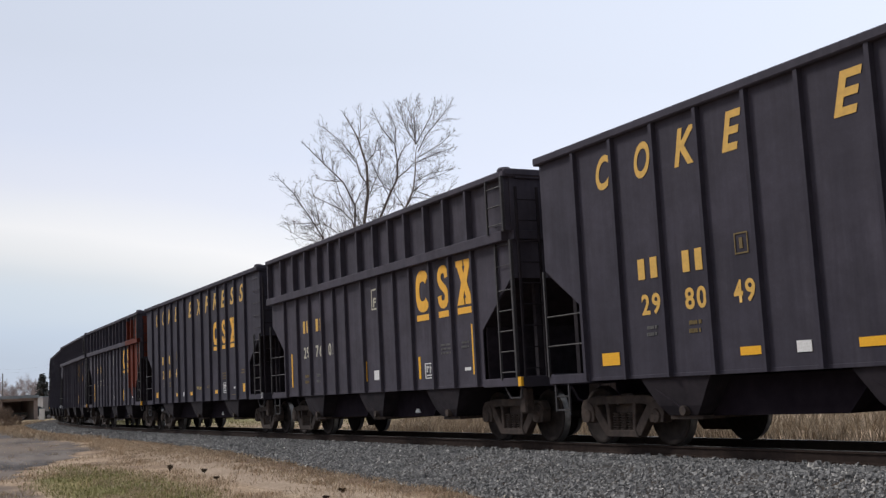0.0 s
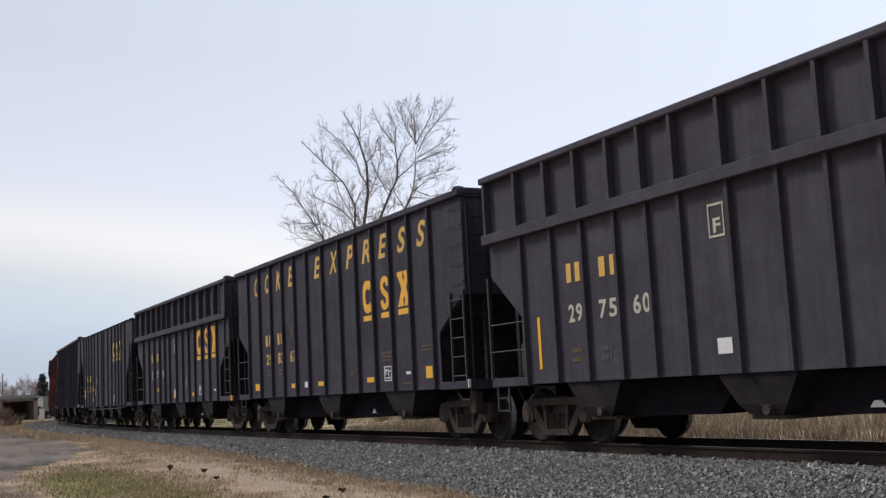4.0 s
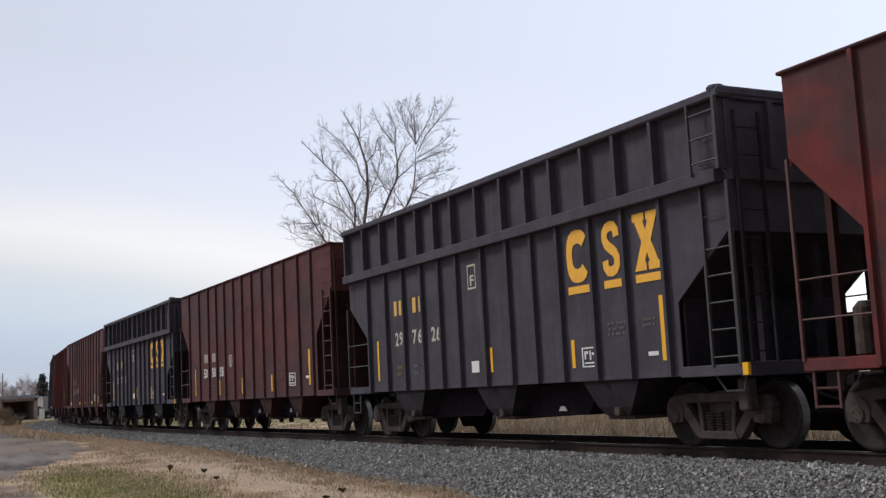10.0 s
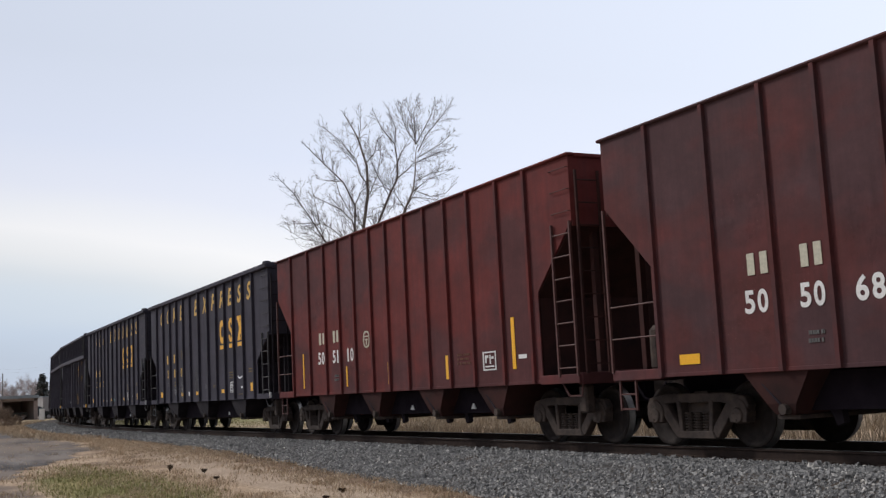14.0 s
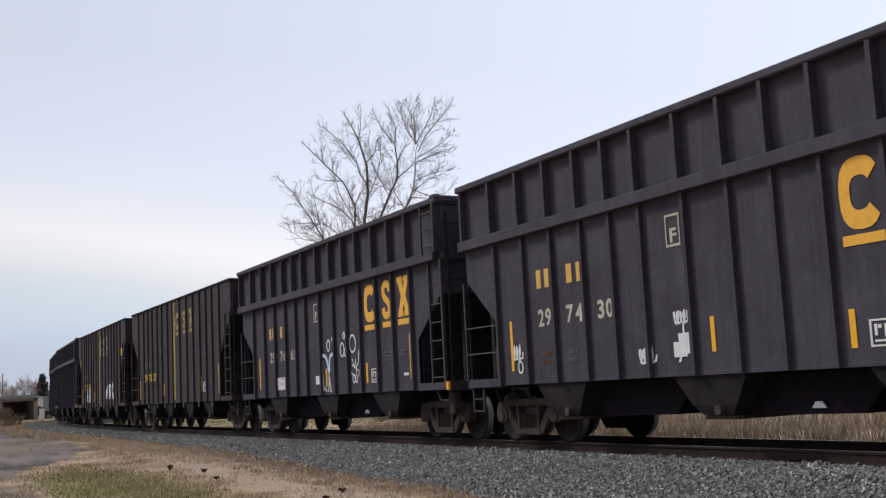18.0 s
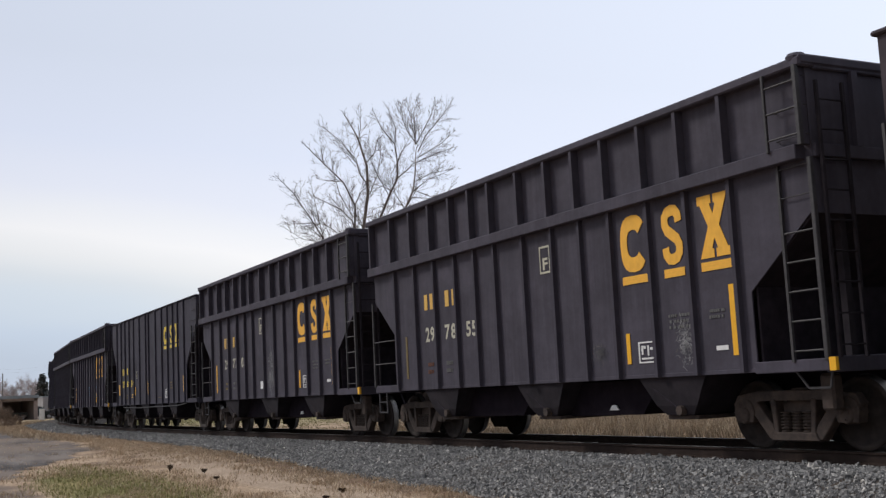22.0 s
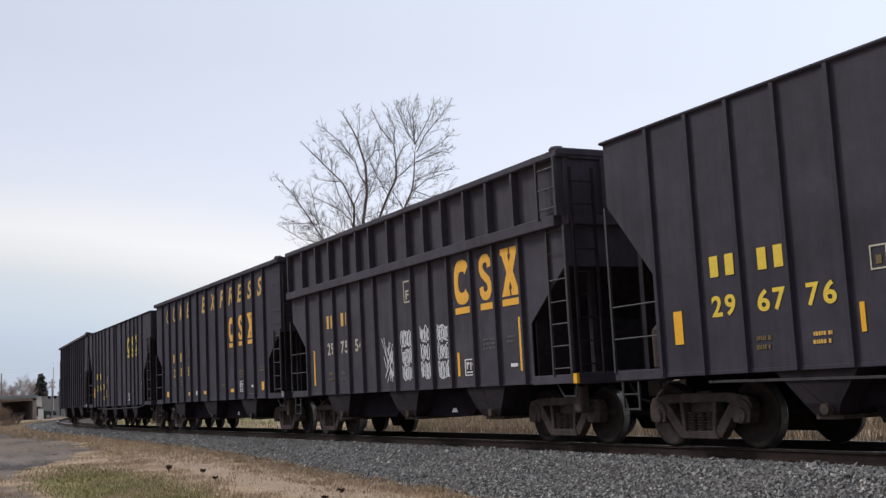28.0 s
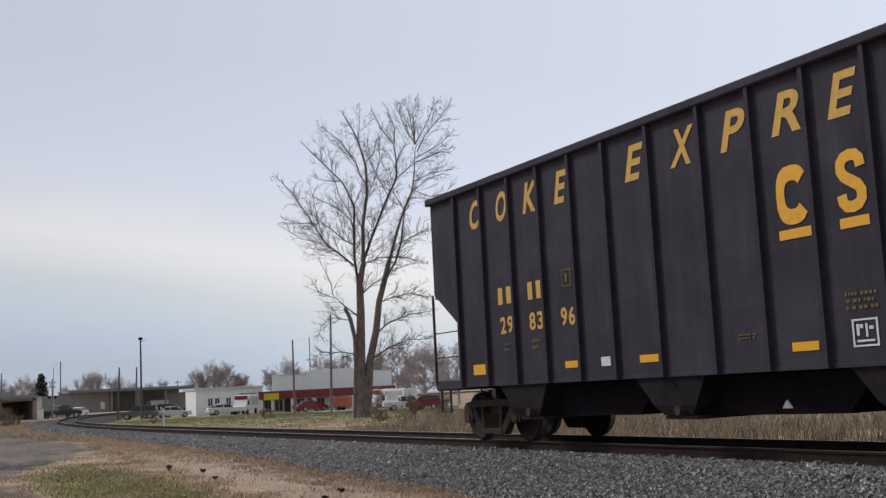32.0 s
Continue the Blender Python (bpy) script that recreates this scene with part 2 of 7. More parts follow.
VERGE = varied("pale_dry_weeds", ((0.0, (0.15, 0.115, 0.085)), (0.5, (0.30, 0.24, 0.17)), (1.0, (0.47, 0.39, 0.29))), 0.9)
BRUSH = varied("brown_brush", ((0.0, (0.15, 0.112, 0.09)), (0.5, (0.26, 0.195, 0.15)), (1.0, (0.40, 0.30, 0.225))), 0.95)


# ---- building helpers ----
def part(name, bm, mat, parent=None, label=""):
    """Links a bmesh as one mesh object under a thing or a part."""
    me = bpy.data.meshes.new(name)
    bm.to_mesh(me)
    bm.free()
    return hang(name, me, mat, parent, label)


def hang(name, me, mat=None, parent=None, label="", m=None):
    if mat is not None and not me.materials:
        me.materials.append(mat)
    ob = new(name, me)
    if parent is not None:
        ob.parent = parent
    if m is not None:
        ob.matrix_basis = m
    if label:
        ob["label"] = label
    return ob


def box(bm, x0, x1, y0, y1, z0, z1, bevel=0.0):
    vs = [bm.verts.new((x, y, z)) for x in (x0, x1) for y in (y0, y1) for z in (z0, z1)]
    fs = [bm.faces.new([vs[i] for i in q]) for q in ((0, 1, 3, 2), (4, 6, 7, 5), (0, 4, 5, 1), (2, 3, 7, 6), (0, 2, 6, 4), (1, 5, 7, 3))]
    if bevel:
        es = list({e for f in fs for e in f.edges})
        bmesh.ops.bevel(bm, geom=es, offset=bevel, segments=1, affect="EDGES")
    return vs


def prism(bm, outline, y0, y1):
    """An outline in x and z, drawn out along y."""
    a = [bm.verts.new((x, y0, z)) for x, z in outline]
    b = [bm.verts.new((x, y1, z)) for x, z in outline]
    k = len(outline)
    bm.faces.new(a)
    bm.faces.new(b[::-1])
    for i in range(k):
        bm.faces.new((a[i], b[i], b[(i + 1) % k], a[(i + 1) % k]))


def rod(bm, p, q, r, sides=6):
    p, q = Vector(p), Vector(q)
    m = (q - p).to_track_quat("Z", "Y").to_matrix()
    rings = []
    for c in (p, q):
        rings.append([bm.verts.new(c + m @ Vector((r * math.cos(2 * math.pi * i / sides), r * math.sin(2 * math.pi * i / sides), 0))) for i in range(sides)])
    for i in range(sides):
        bm.faces.new((rings[0][i], rings[0][(i + 1) % sides], rings[1][(i + 1) % sides], rings[1][i]))
    bm.faces.new(rings[0][::-1])
    bm.faces.new(rings[1])


def lathe(bm, profile, sides=28, axis="y", centre=(0, 0, 0)):
    """Turns a profile of (radius, along) round an axis."""
    rings = []
    for r, a in profile:
        ring = []
        for i in range(sides):
            u, v = r * math.cos(2 * math.pi * i / sides), r * math.sin(2 * math.pi * i / sides)
            co = (u, a, v) if axis == "y" else (u, v, a)
            ring.append(bm.verts.new(Vector(co) + Vector(centre)))
        rings.append(ring)
    for a, b in zip(rings, rings[1:]):
        for i in range(sides):
            bm.faces.new((a[i], a[(i + 1) % sides], b[(i + 1) % sides], b[i]))
    bm.faces.new(rings[0][::-1])
    bm.faces.new(rings[-1])


def smooth01(a, b, x):
    t = min(1.0, max(0.0, (x - a) / (b - a)))
    return t * t * (3 - 2 * t)


# ---- the line of the track: straight past the camera, then a bend away ----
YC, S0, RAD = 11.665, -45.0, 373.0


def along(s):
    """The point of the centre line at s metres, and its heading in radians."""
    if s >= S0:
        return s, YC, 0.0
    a = (S0 - s) / RAD
    return S0 - RAD * math.sin(a), YC + RAD * (1 - math.cos(a)), -a


def bank(s):
    """How far the track leans into the bend, in degrees."""
    return 3.0 * smooth01(-50, -95, s)


def off_track(x, y):
    """How far a place lies beside the centre line (near side negative)."""
    if x >= S0:
        return y - YC
    return RAD - math.hypot(x - S0, y - YC - RAD)


def ground_z(x, y):
    d = off_track(x, y)
    near = -0.22 - 0.45 * smooth01(-36, -9, x)
    far = -0.42 - 0.35 * smooth01(70, 150, math.hypot(x, y)) - 0.70 * smooth01(18, 50, d)
    z = near if d < 0 else far
    z -= 0.30 * (1 - smooth01(2.6, 3.4, abs(d)))
    far_out = smooth01(300, 700, math.hypot(x, y))
    z += 0.05 * noise.noise((x * 0.35, y * 0.35, 0)) + 0.02 * noise.noise((x * 1.3, y * 1.3, 3))
    return z * (1 - far_out) - 1.0 * far_out


# ---- ground, bank, driveway ----
def sheet(name, xs, ys, z_of, mat):
    """A sheet of ground on a grid."""
    verts = [(x, y, z_of(x, y)) for y in ys for x in xs]
    k = len(xs)
    faces = [(j * k + i, j * k + i + 1, (j + 1) * k + i + 1, (j + 1) * k + i) for j in range(len(ys) - 1) for i in range(k - 1)]
    me = bpy.data.meshes.new(name)
    me.from_pydata(verts, [], faces)
    me.polygons.foreach_set("use_smooth", [True] * len(faces))
    return hang(name, me, mat)


def ground_material():
    m, b, n, l = material("dry_winter_turf", 0.95, 0.0, 0.1)
    big = grain(n, l, "Object", 0.16, 5.0)
    mid = grain(n, l, "Object", 0.9, 5.0)
    fine = grain(n, l, "Object", 14.0, 5.0, rough=0.7)
    tan = ramped(n, l, mid, ((0.30, (0.15, 0.107, 0.080)), (0.47, (0.31, 0.232, 0.17)), (0.70, (0.47, 0.37, 0.28))))
    tuft = ramped(n, l, fine, ((0.30, (0.42, 0.40, 0.37)), (0.66, (1.50, 1.46, 1.38))))
    col = blend(n, l, 0.8, tan, tuft, "MULTIPLY")
    tc = n.new("ShaderNodeTexCoord")

    def patch(centre, size, edge):
        """1 inside an oval patch, with a ragged rim."""
        mp = n.new("ShaderNodeMapping")
        mp.vector_type = "TEXTURE"
        mp.inputs["Location"].default_value = (*centre, 0)
        mp.inputs["Scale"].default_value = (*size, 1)
        ln = n.new("ShaderNodeVectorMath")
        ln.operation = "LENGTH"
        sep = n.new("ShaderNodeSeparateXYZ")
        com = n.new("ShaderNodeCombineXYZ")
        l.new(tc.outputs["Object"], mp.inputs["Vector"])
        l.new(mp.outputs["Vector"], sep.inputs["Vector"])
        l.new(sep.outputs["X"], com.inputs["X"])
        l.new(sep.outputs["Y"], com.inputs["Y"])
        l.new(com.outputs["Vector"], ln.inputs[0])
        add = n.new("ShaderNodeMath")
        add.operation = "MULTIPLY_ADD"
        add.inputs[1].default_value = edge
        l.new(mid, add.inputs[0])
        l.new(ln.outputs["Value"], add.inputs[2])
        less = n.new("ShaderNodeMath")
        less.operation = "MULTIPLY"
        less.inputs[1].default_value = 0.5
        l.new(add.outputs[0], less.inputs[0])
        return ramped(n, l, less.outputs[0], ((0.38 + edge * 0.25, (1, 1, 1)), (0.56 + edge * 0.25, (0, 0, 0))))

    green = blend(n, l, 0.7, ramped(n, l, mid, ((0.35, (0.135, 0.135, 0.052)), (0.65, (0.27, 0.225, 0.115)))), tuft, "MULTIPLY")
    sand = blend(n, l, 0.65, ramped(n, l, mid, ((0.3, (0.30, 0.232, 0.18)), (0.7, (0.43, 0.345, 0.275)))), tuft, "MULTIPLY")
    col = blend(n, l, patch((-21.0, 6.9), (10.0, 0.8), 0.7), col, sand)
    brown = blend(n, l, 0.7, ramped(n, l, mid, ((0.3, (0.115, 0.082, 0.062)), (0.7, (0.27, 0.192, 0.137)))), tuft, "MULTIPLY")
    col = blend(n, l, patch((-19.0, 8.1), (15.0, 0.55), 0.9), col, brown)
    col = blend(n, l, patch((-20.8, 4.2), (5.5, 1.2), 0.9), col, green)
    lawn = blend(n, l, 0.5, ramped(n, l, mid, ((0.3, (0.165, 0.155, 0.070)), (0.7, (0.275, 0.245, 0.135)))), tuft, "MULTIPLY")
    col = blend(n, l, patch((-104.0, 44.0), (66.0, 33.0), 0.3), col, lawn)
    earth = blend(n, l, 0.6, ramped(n, l, mid, ((0.3, (0.12, 0.092, 0.08)), (0.7, (0.20, 0.163, 0.135)))), tuft, "MULTIPLY")
    col = blend(n, l, patch((-20.5, 1.8), (4.0, 1.0), 0.8), col, earth)
    l.new(col, b.inputs["Base Color"])
    relief(n, l, b, fine, 0.4, 0.012)
    return m


GROUND = ground_material()


def spaced(parts):
    out = []
    for a, b, step in parts:
        out += list(np.arange(a, b, step))
    return [float(v) for v in out] + [float(parts[-1][1])]


ground = sheet("ground", spaced(((-2500, -700, 300), (-700, -200, 25), (-200, -70, 5), (-70, 6, 0.7), (6, 60, 6), (60, 500, 40), (500, 2500, 400))),
               spaced(((-2500, -300, 300), (-300, -30, 30), (-30, -2, 2), (-2, 20, 0.6), (20, 60, 3), (60, 300, 10), (300, 700, 50), (700, 2500, 300))), ground_z, GROUND)
tagged(ground, "dry tan winter grass with green and bare earth patches", "ground", kind="structure")


def drive():
    """A worn driveway beside the line; its rim wanders."""
    verts, faces, k = [], [], 9
    rows = np.arange(-130, -23.9, 0.2)
    for i, x in enumerate(rows):
        far = float(np.interp(x, (-130, -75, -62, -49, -40, -33, -30, -27, -25, -23), (9.0, 7.6, 7.7, 7.2, 6.6, 5.7, 4.8, 3.4, 2.5, 1.0)))
        far += 1.3 * noise.noise((x * 0.30, 0, 7)) + 0.5 * noise.noise((x * 1.1, 4, 2)) + 0.45 * noise.noise((x * 3.1, 1, 5))
        for j in range(k):
            y = -4.0 + (far + 4.0) * (j / (k - 1)) ** 0.6
            verts.append((x, y, ground_z(x, y) + 0.012 * (0 if j in (0, k - 1) else 1) + 0.006))
    for i in range(len(rows) - 1):
        for j in range(k - 1):
            a = i * k + j
            faces.append((a, a + 1, a + k + 1, a + k))
    me = bpy.data.meshes.new("driveway")
    me.from_pydata(verts, [], faces)
    tagged(hang("driveway", me, ASPHALT), "worn grey asphalt driveway with ragged edges", "driveway", kind="structure")


drive()


def ballast():
    prof = ((-3.6, -0.35, 1), (-3.15, 0.03, 1), (-1.95, -0.205, 0), (-1.25, -0.165, 0), (-0.98, -0.172, 0), (-0.84, -0.20, 0), (0, -0.225, 0), (1.8, -0.235, 0), (3.15, 0.03, 1), (3.6, -0.35, 1))
    verts, faces = [], []
    ss = list(np.arange(-520, -80, 10)) + list(np.arange(-80, 8, 0.8)) + list(np.arange(8, 520, 16))
    for s in ss:
        x, y, a = along(s)
        for d, z, rel in prof:
            px, py = x - math.sin(a) * d, y + math.cos(a) * d
            base = ground_z(x - math.sin(a) * math.copysign(3.6, d), y + math.cos(a) * math.copysign(3.6, d)) if rel else 0
            verts.append((px, py, base + z + 0.03 * noise.noise((px * 1.1, py * 1.1, 0))))
    k = len(prof)
    for i in range(len(ss) - 1):
        for j in range(k - 1):
            q = i * k + j
            faces.append((q, q + k, q + k + 1, q + 1))
    me = bpy.data.meshes.new("ballast_bed")
    me.from_pydata(verts, [], faces)
    bed = tagged(hang("ballast_bed", me, BED), "grey crushed stone ballast bed under the rails", "ballast", kind="structure")
    # loose stones on the camera's side and between the ties
    rng = np.random.default_rng(5)
    cube = np.array([(x, y, z) for x in (-1, 1) for y in (-1, 1) for z in (-1, 1)], float)
    quads = np.array(((0, 1, 3, 2), (4, 6, 7, 5), (0, 4, 5, 1), (2, 3, 7, 6), (0, 2, 6, 4), (1, 5, 7, 3)))
    def toe(si, di):
        x, y, a = along(si)
        px, py = x - math.sin(a) * di, y + math.cos(a) * di
        return px, py, max(ground_z(px, py), -0.195 + (ground_z(x + math.sin(a) * 3.6, y - math.cos(a) * 3.6) + 0.225) * max(0.0, (-di - 1.9) / 1.25)) if di < -3.1 else -0.195 + (ground_z(x + math.sin(a) * 3.6, y - math.cos(a) * 3.6) + 0.225) * max(0.0, (-di - 1.9) / 1.25)

    vs, fs, count = [], [], 0
    for _ in range(90):
        si, di = rng.uniform(-34, -6), -2.0 - 1.7 * rng.uniform(0, 1) ** 0.45
        r = rng.uniform(0.014, 0.027)
        v = cube * rng.uniform(0.55, 1.0, (8, 3))
        e = Euler(rng.uniform(0, 6.28, 3)).to_matrix()
        px, py, z = toe(si, di)
        vs.append((v @ np.array(e).T) * r + (px, py, z + r * 0.5))
        fs.append(quads + count)
        count += 8
    me = bpy.data.meshes.new("pale_stones")
    me.from_pydata(np.concatenate(vs).tolist(), [], np.concatenate(fs).tolist())
    tagged(hang("pale_stones", me, PALESTONE), "scattered pale stones on the ballast shoulder", "ballast", kind="stuff")
    vs, fs, count = [], [], 0
    for lo, hi, number, size in ((-26, 4, 68000, 0.0175), (-48, -26, 24000, 0.019), (-100, -48, 14000, 0.032)):
        s = rng.uniform(lo, hi, number)
        d = -0.95 - 2.4 * rng.uniform(0, 1, number) ** 0.95
        for si, di in zip(s, d):
            x, y, a = along(si)
            px, py = x - math.sin(a) * di, y + math.cos(a) * di
            gz = ground_z(x + math.sin(a) * 3.6, y - math.cos(a) * 3.6) + 0.03
            z = -0.195 + (gz + 0.195) * max(0.0, (-di - 1.9) / 1.25) + 0.028 * smooth01(-1.8, -1.3, di)
            r = size * rng.uniform(0.55, 1.25) * (1.9 if rng.uniform() < 0.02 else 1)
            v = cube * rng.uniform(0.55, 1.0, (8, 3))
            e = Euler(rng.uniform(0, 6.28, 3)).to_matrix()
            vs.append((v @ np.array(e).T) * r + (px, py, z + r * 0.35))
            fs.append(quads + count)
            count += 8
    me = bpy.data.meshes.new("ballast_stones")
    me.from_pydata(np.concatenate(vs).tolist(), [], np.concatenate(fs).tolist())
    tagged(hang("ballast_stones", me, STONE), "loose grey crushed ballast stones, some pale", "ballast", kind="stuff")


ballast()


def rails():
    prof = ((-0.07, -0.172), (-0.07, -0.155), (-0.012, -0.135), (-0.010, -0.045), (-0.036, -0.035), (-0.036, -0.008), (-0.028, 0.0),
            (0.028, 0.0), (0.036, -0.008), (0.036, -0.035), (0.010, -0.045), (0.012, -0.135), (0.07, -0.155), (0.07, -0.172))
    k = len(prof)
    for side, label in ((-0.7535, "rusty steel rail with a worn bright head"), (0.7535, "rusty steel rail with a worn bright head")):
        verts, faces, mats = [], [], []
        ss = list(np.arange(-520, -44, 4)) + [-44, -20, 0, 60, 300, 520]
        for s in ss:
            x, y, a = along(s)
            for d, z in prof:
                verts.append((x - math.sin(a) * (d + side), y + math.cos(a) * (d + side), z - side * math.sin(radians(bank(s)))))
        for i in range(len(ss) - 1):
            for j in range(k):
                q, r = i * k + j, i * k + (j + 1) % k
                faces.append((q, r, r + k, q + k))
                mats.append(1 if j in (5, 6, 7) else 0)
        me = bpy.data.meshes.new("rail")
        me.from_pydata(verts, [], faces)
        me.materials.append(RUST)
        me.materials.append(RAILHEAD)
        me.polygons.foreach_set("material_index", mats)
        tagged(hang("rail", me), label, "rail", "rails of the track", "structure")
    bm = bmesh.new()
    box(bm, -0.115, 0.115, -1.30, 1.30, -0.36, -0.182, 0.012)
    me_tie = bpy.data.meshes.new("tie")
    bm.to_mesh(me_tie)
    bm.free()
    bm = bmesh.new()
    for y in (-0.7535, 0.7535):
        box(bm, -0.09, 0.09, y - 0.18, y + 0.18, -0.182, -0.170, 0.003)
        for dx in (-0.06, 0.06):
            for dy in (-0.095, 0.095):
                rod(bm, (dx, y + dy, -0.17), (dx, y + dy, -0.140), 0.014, 5)
    me_plate = bpy.data.meshes.new("tie_plate")
    bm.to_mesh(me_plate)
    bm.free()
    ties = new("tie_row")
    tagged(ties, "weathered brown wooden ties bedded in ballast", "railroad tie", kind="structure")
    for i, s in enumerate(np.arange(-92, 6, 0.53)):
        x, y, a = along(float(s))
        t = hang("tie", me_tie, TIE, ties, "", Matrix.Translation((x, y, 0)) @ Matrix.Rotation(a + random.uniform(-0.02, 0.02), 4, "Z"))
        hang("tie_plate", me_plate, RUST, t)


rails()


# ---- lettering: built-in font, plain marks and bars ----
GLYPHS = {}


def glyph(ch, mat, shear=0.0, weight=0.026):
    """A letter as a mesh that fills a unit square, 3 mm thick, facing the camera's side."""
    key = (ch, mat.name, shear, weight)
    if key not in GLYPHS:
        cu = bpy.data.curves.new("letter", "FONT")
        cu.body, cu.size, cu.shear, cu.offset, cu.resolution_u = ch, 1.0, shear, weight, 6
        ob = bpy.data.objects.new("letter", cu)
        me = bpy.data.meshes.new_from_object(ob)
        bpy.data.objects.remove(ob)
        co = np.array([v.co[:2] for v in me.vertices])
        lo, span = co.min(0), np.ptp(co, axis=0)
        for v in me.vertices:
            v.co = ((v.co.x - lo[0]) / span[0], 0, (v.co.y - lo[1]) / span[1])
        me.materials.clear()
        me.materials.append(mat)
        me.name = "letter"
        GLYPHS[key] = me
    return GLYPHS[key]


def mark_mesh(kind, mat):
    """Unit plain shapes: plate, ring, zigzag, hourglass, frame."""
    key = (kind, mat.name)
    if key in GLYPHS:
        return GLYPHS[key]
    bm = bmesh.new()
    if kind == "plate":
        box(bm, 0, 1, -0.004, 0.004, 0, 1)
    elif kind == "film":
        # a smear has no thickness of its own
        bm.faces.new([bm.verts.new(v) for v in ((0, 0, 0), (1, 0, 0), (1, 0, 1), (0, 0, 1))])
    elif kind in ("ring", "frame", "roundel"):
        k = 4 if kind == "frame" else 20
        inner = 0.86 if kind == "frame" else (0.48 if kind == "ring" else 0.8)
        def rim(r, i):
            if kind == "frame":
                return ((0.5 - 0.5 * r, 0.5 - 0.5 * r), (0.5 + 0.5 * r, 0.5 - 0.5 * r), (0.5 + 0.5 * r, 0.5 + 0.5 * r), (0.5 - 0.5 * r, 0.5 + 0.5 * r))[i % 4]
            c, s_ = math.cos(2 * math.pi * i / k), math.sin(2 * math.pi * i / k)
            return 0.5 + 0.5 * r * math.copysign(abs(c) ** 0.75, c), 0.5 + 0.5 * r * math.copysign(abs(s_) ** 0.75, s_)
        for i in range(k):
            if kind == "ring" and i in (k - 2, k - 1, 0, 1):
                continue
            prism(bm, (rim(1, i), rim(1, i + 1), rim(inner, i + 1), rim(inner, i)), -0.004, 0.004)
        bmesh.ops.remove_doubles(bm, verts=bm.verts, dist=0.0005)
        bmesh.ops.delete(bm, geom=[f for f in bm.faces if abs(f.normal.y) < 0.5 and len({e for e in f.edges if len(e.link_faces) > 2}) > 1], context="FACES_ONLY")
    elif kind == "hourglass":
        half = ((0, 0), (0.46, 0), (0.46, 0.14), (0.40, 0.14), (0.5, 0.31), (0.60, 0.14), (0.54, 0.14), (0.54, 0), (1, 0), (1, 0.14), (0.92, 0.14), (0.68, 0.5))
        prism(bm, half + tuple((1 - x, 1 - z) for x, z in half), -0.004, 0.004)
    else:
        # a broad double bend
        half = ((0.85, 0.70), (0.82, 0.82), (0.70, 0.895), (0.5, 0.91), (0.30, 0.88), (0.18, 0.80), (0.17, 0.68), (0.28, 0.58), (0.5, 0.5))
        line = [Vector((x, 0, z)) for x, z in half + tuple((1 - x, 1 - z) for x, z in half[-2::-1])]
        rims = []
        for i, p in enumerate(line):
            d = line[min(i + 1, len(line) - 1)] - line[max(i - 1, 0)]
            d = Vector((d.x, 0, d.z * 1.7)).normalized()
            rims.append((p + Vector((-d.z * 0.165, 0, d.x * 0.093)), p - Vector((-d.z * 0.165, 0, d.x * 0.093))))
        for (a, b), (c, d) in zip(rims, rims[1:]):
            prism(bm, ((a.x, a.z), (c.x, c.z), (d.x, d.z), (b.x, b.z)), -0.004, 0.004)
        bmesh.ops.remove_doubles(bm, verts=bm.verts, dist=0.0005)
        bmesh.ops.delete(bm, geom=[f for f in bm.faces if abs(f.normal.y) < 0.5 and len({e for e in f.edges if len(e.link_faces) > 2}) > 1], context="FACES_ONLY")
    me = bpy.data.meshes.new("mark")
    bm.to_mesh(me)
    bm.free()
    me.materials.append(mat)
    GLYPHS[key] = me
    return me


SHEET = -1.568


def put(car, name, me, u0, u1, z0, z1, y=SHEET - 0.0035, label=""):
    """A flat mark on the side that faces the camera; u from the car's rear corner."""
    half = car["half"] - car.get("shift", 0.0)
    return hang(name, me, None, car, label, Matrix.Translation((u0 - half, y, z0)) @ Matrix.Diagonal((u1 - u0, 1, z1 - z0, 1)))


def plate(car, mat, u0, u1, z0, z1, name="stencil", label=""):
    return put(car, name, mark_mesh("plate", mat), u0, u1, z0, z1, label=label)


def word(car, text, mat, slots, z0, z1, shear=0.0, name="letter"):
    for ch, (a, b) in zip(text, slots):
        if ch == "1":
            a, b = a + (b - a) * 0.3, a + (b - a) * 0.75
        put(car, name, glyph(ch, mat, shear), a, b, z0, z1, SHEET - 0.005)


def number(car, text, mat, groups, z0, z1):
    """Six figures in three pairs between the ribs."""
    slots = []
    for a, b in groups:
        w = (b - a) * 0.44
        slots += [(a, a + w), (b - w, b)]
    word(car, text, mat, slots, z0, z1, name="figure")


def initials(car, mat, groups, z0, z1):
    """The owner's initials, as plain bars."""
    for a, b in groups:
        w = (b - a) * 0.32
        for u in (a + 0.02, b - w - 0.02):
            plate(car, mat, u, u + w, z0, z1, "bar")


def emblem(car, mat, slots, z0, z1, under=True):
    """The owner's large mark, as plain shapes with a bar below each."""
    for kind, (a, b) in zip(("ring", "zigzag", "hourglass"), slots):
        put(car, "emblem", mark_mesh(kind, mat), a, b, z0, z1)
        if under:
            plate(car, mat, a, b, z0 - 0.17, z0 - 0.05, "emblem_bar")


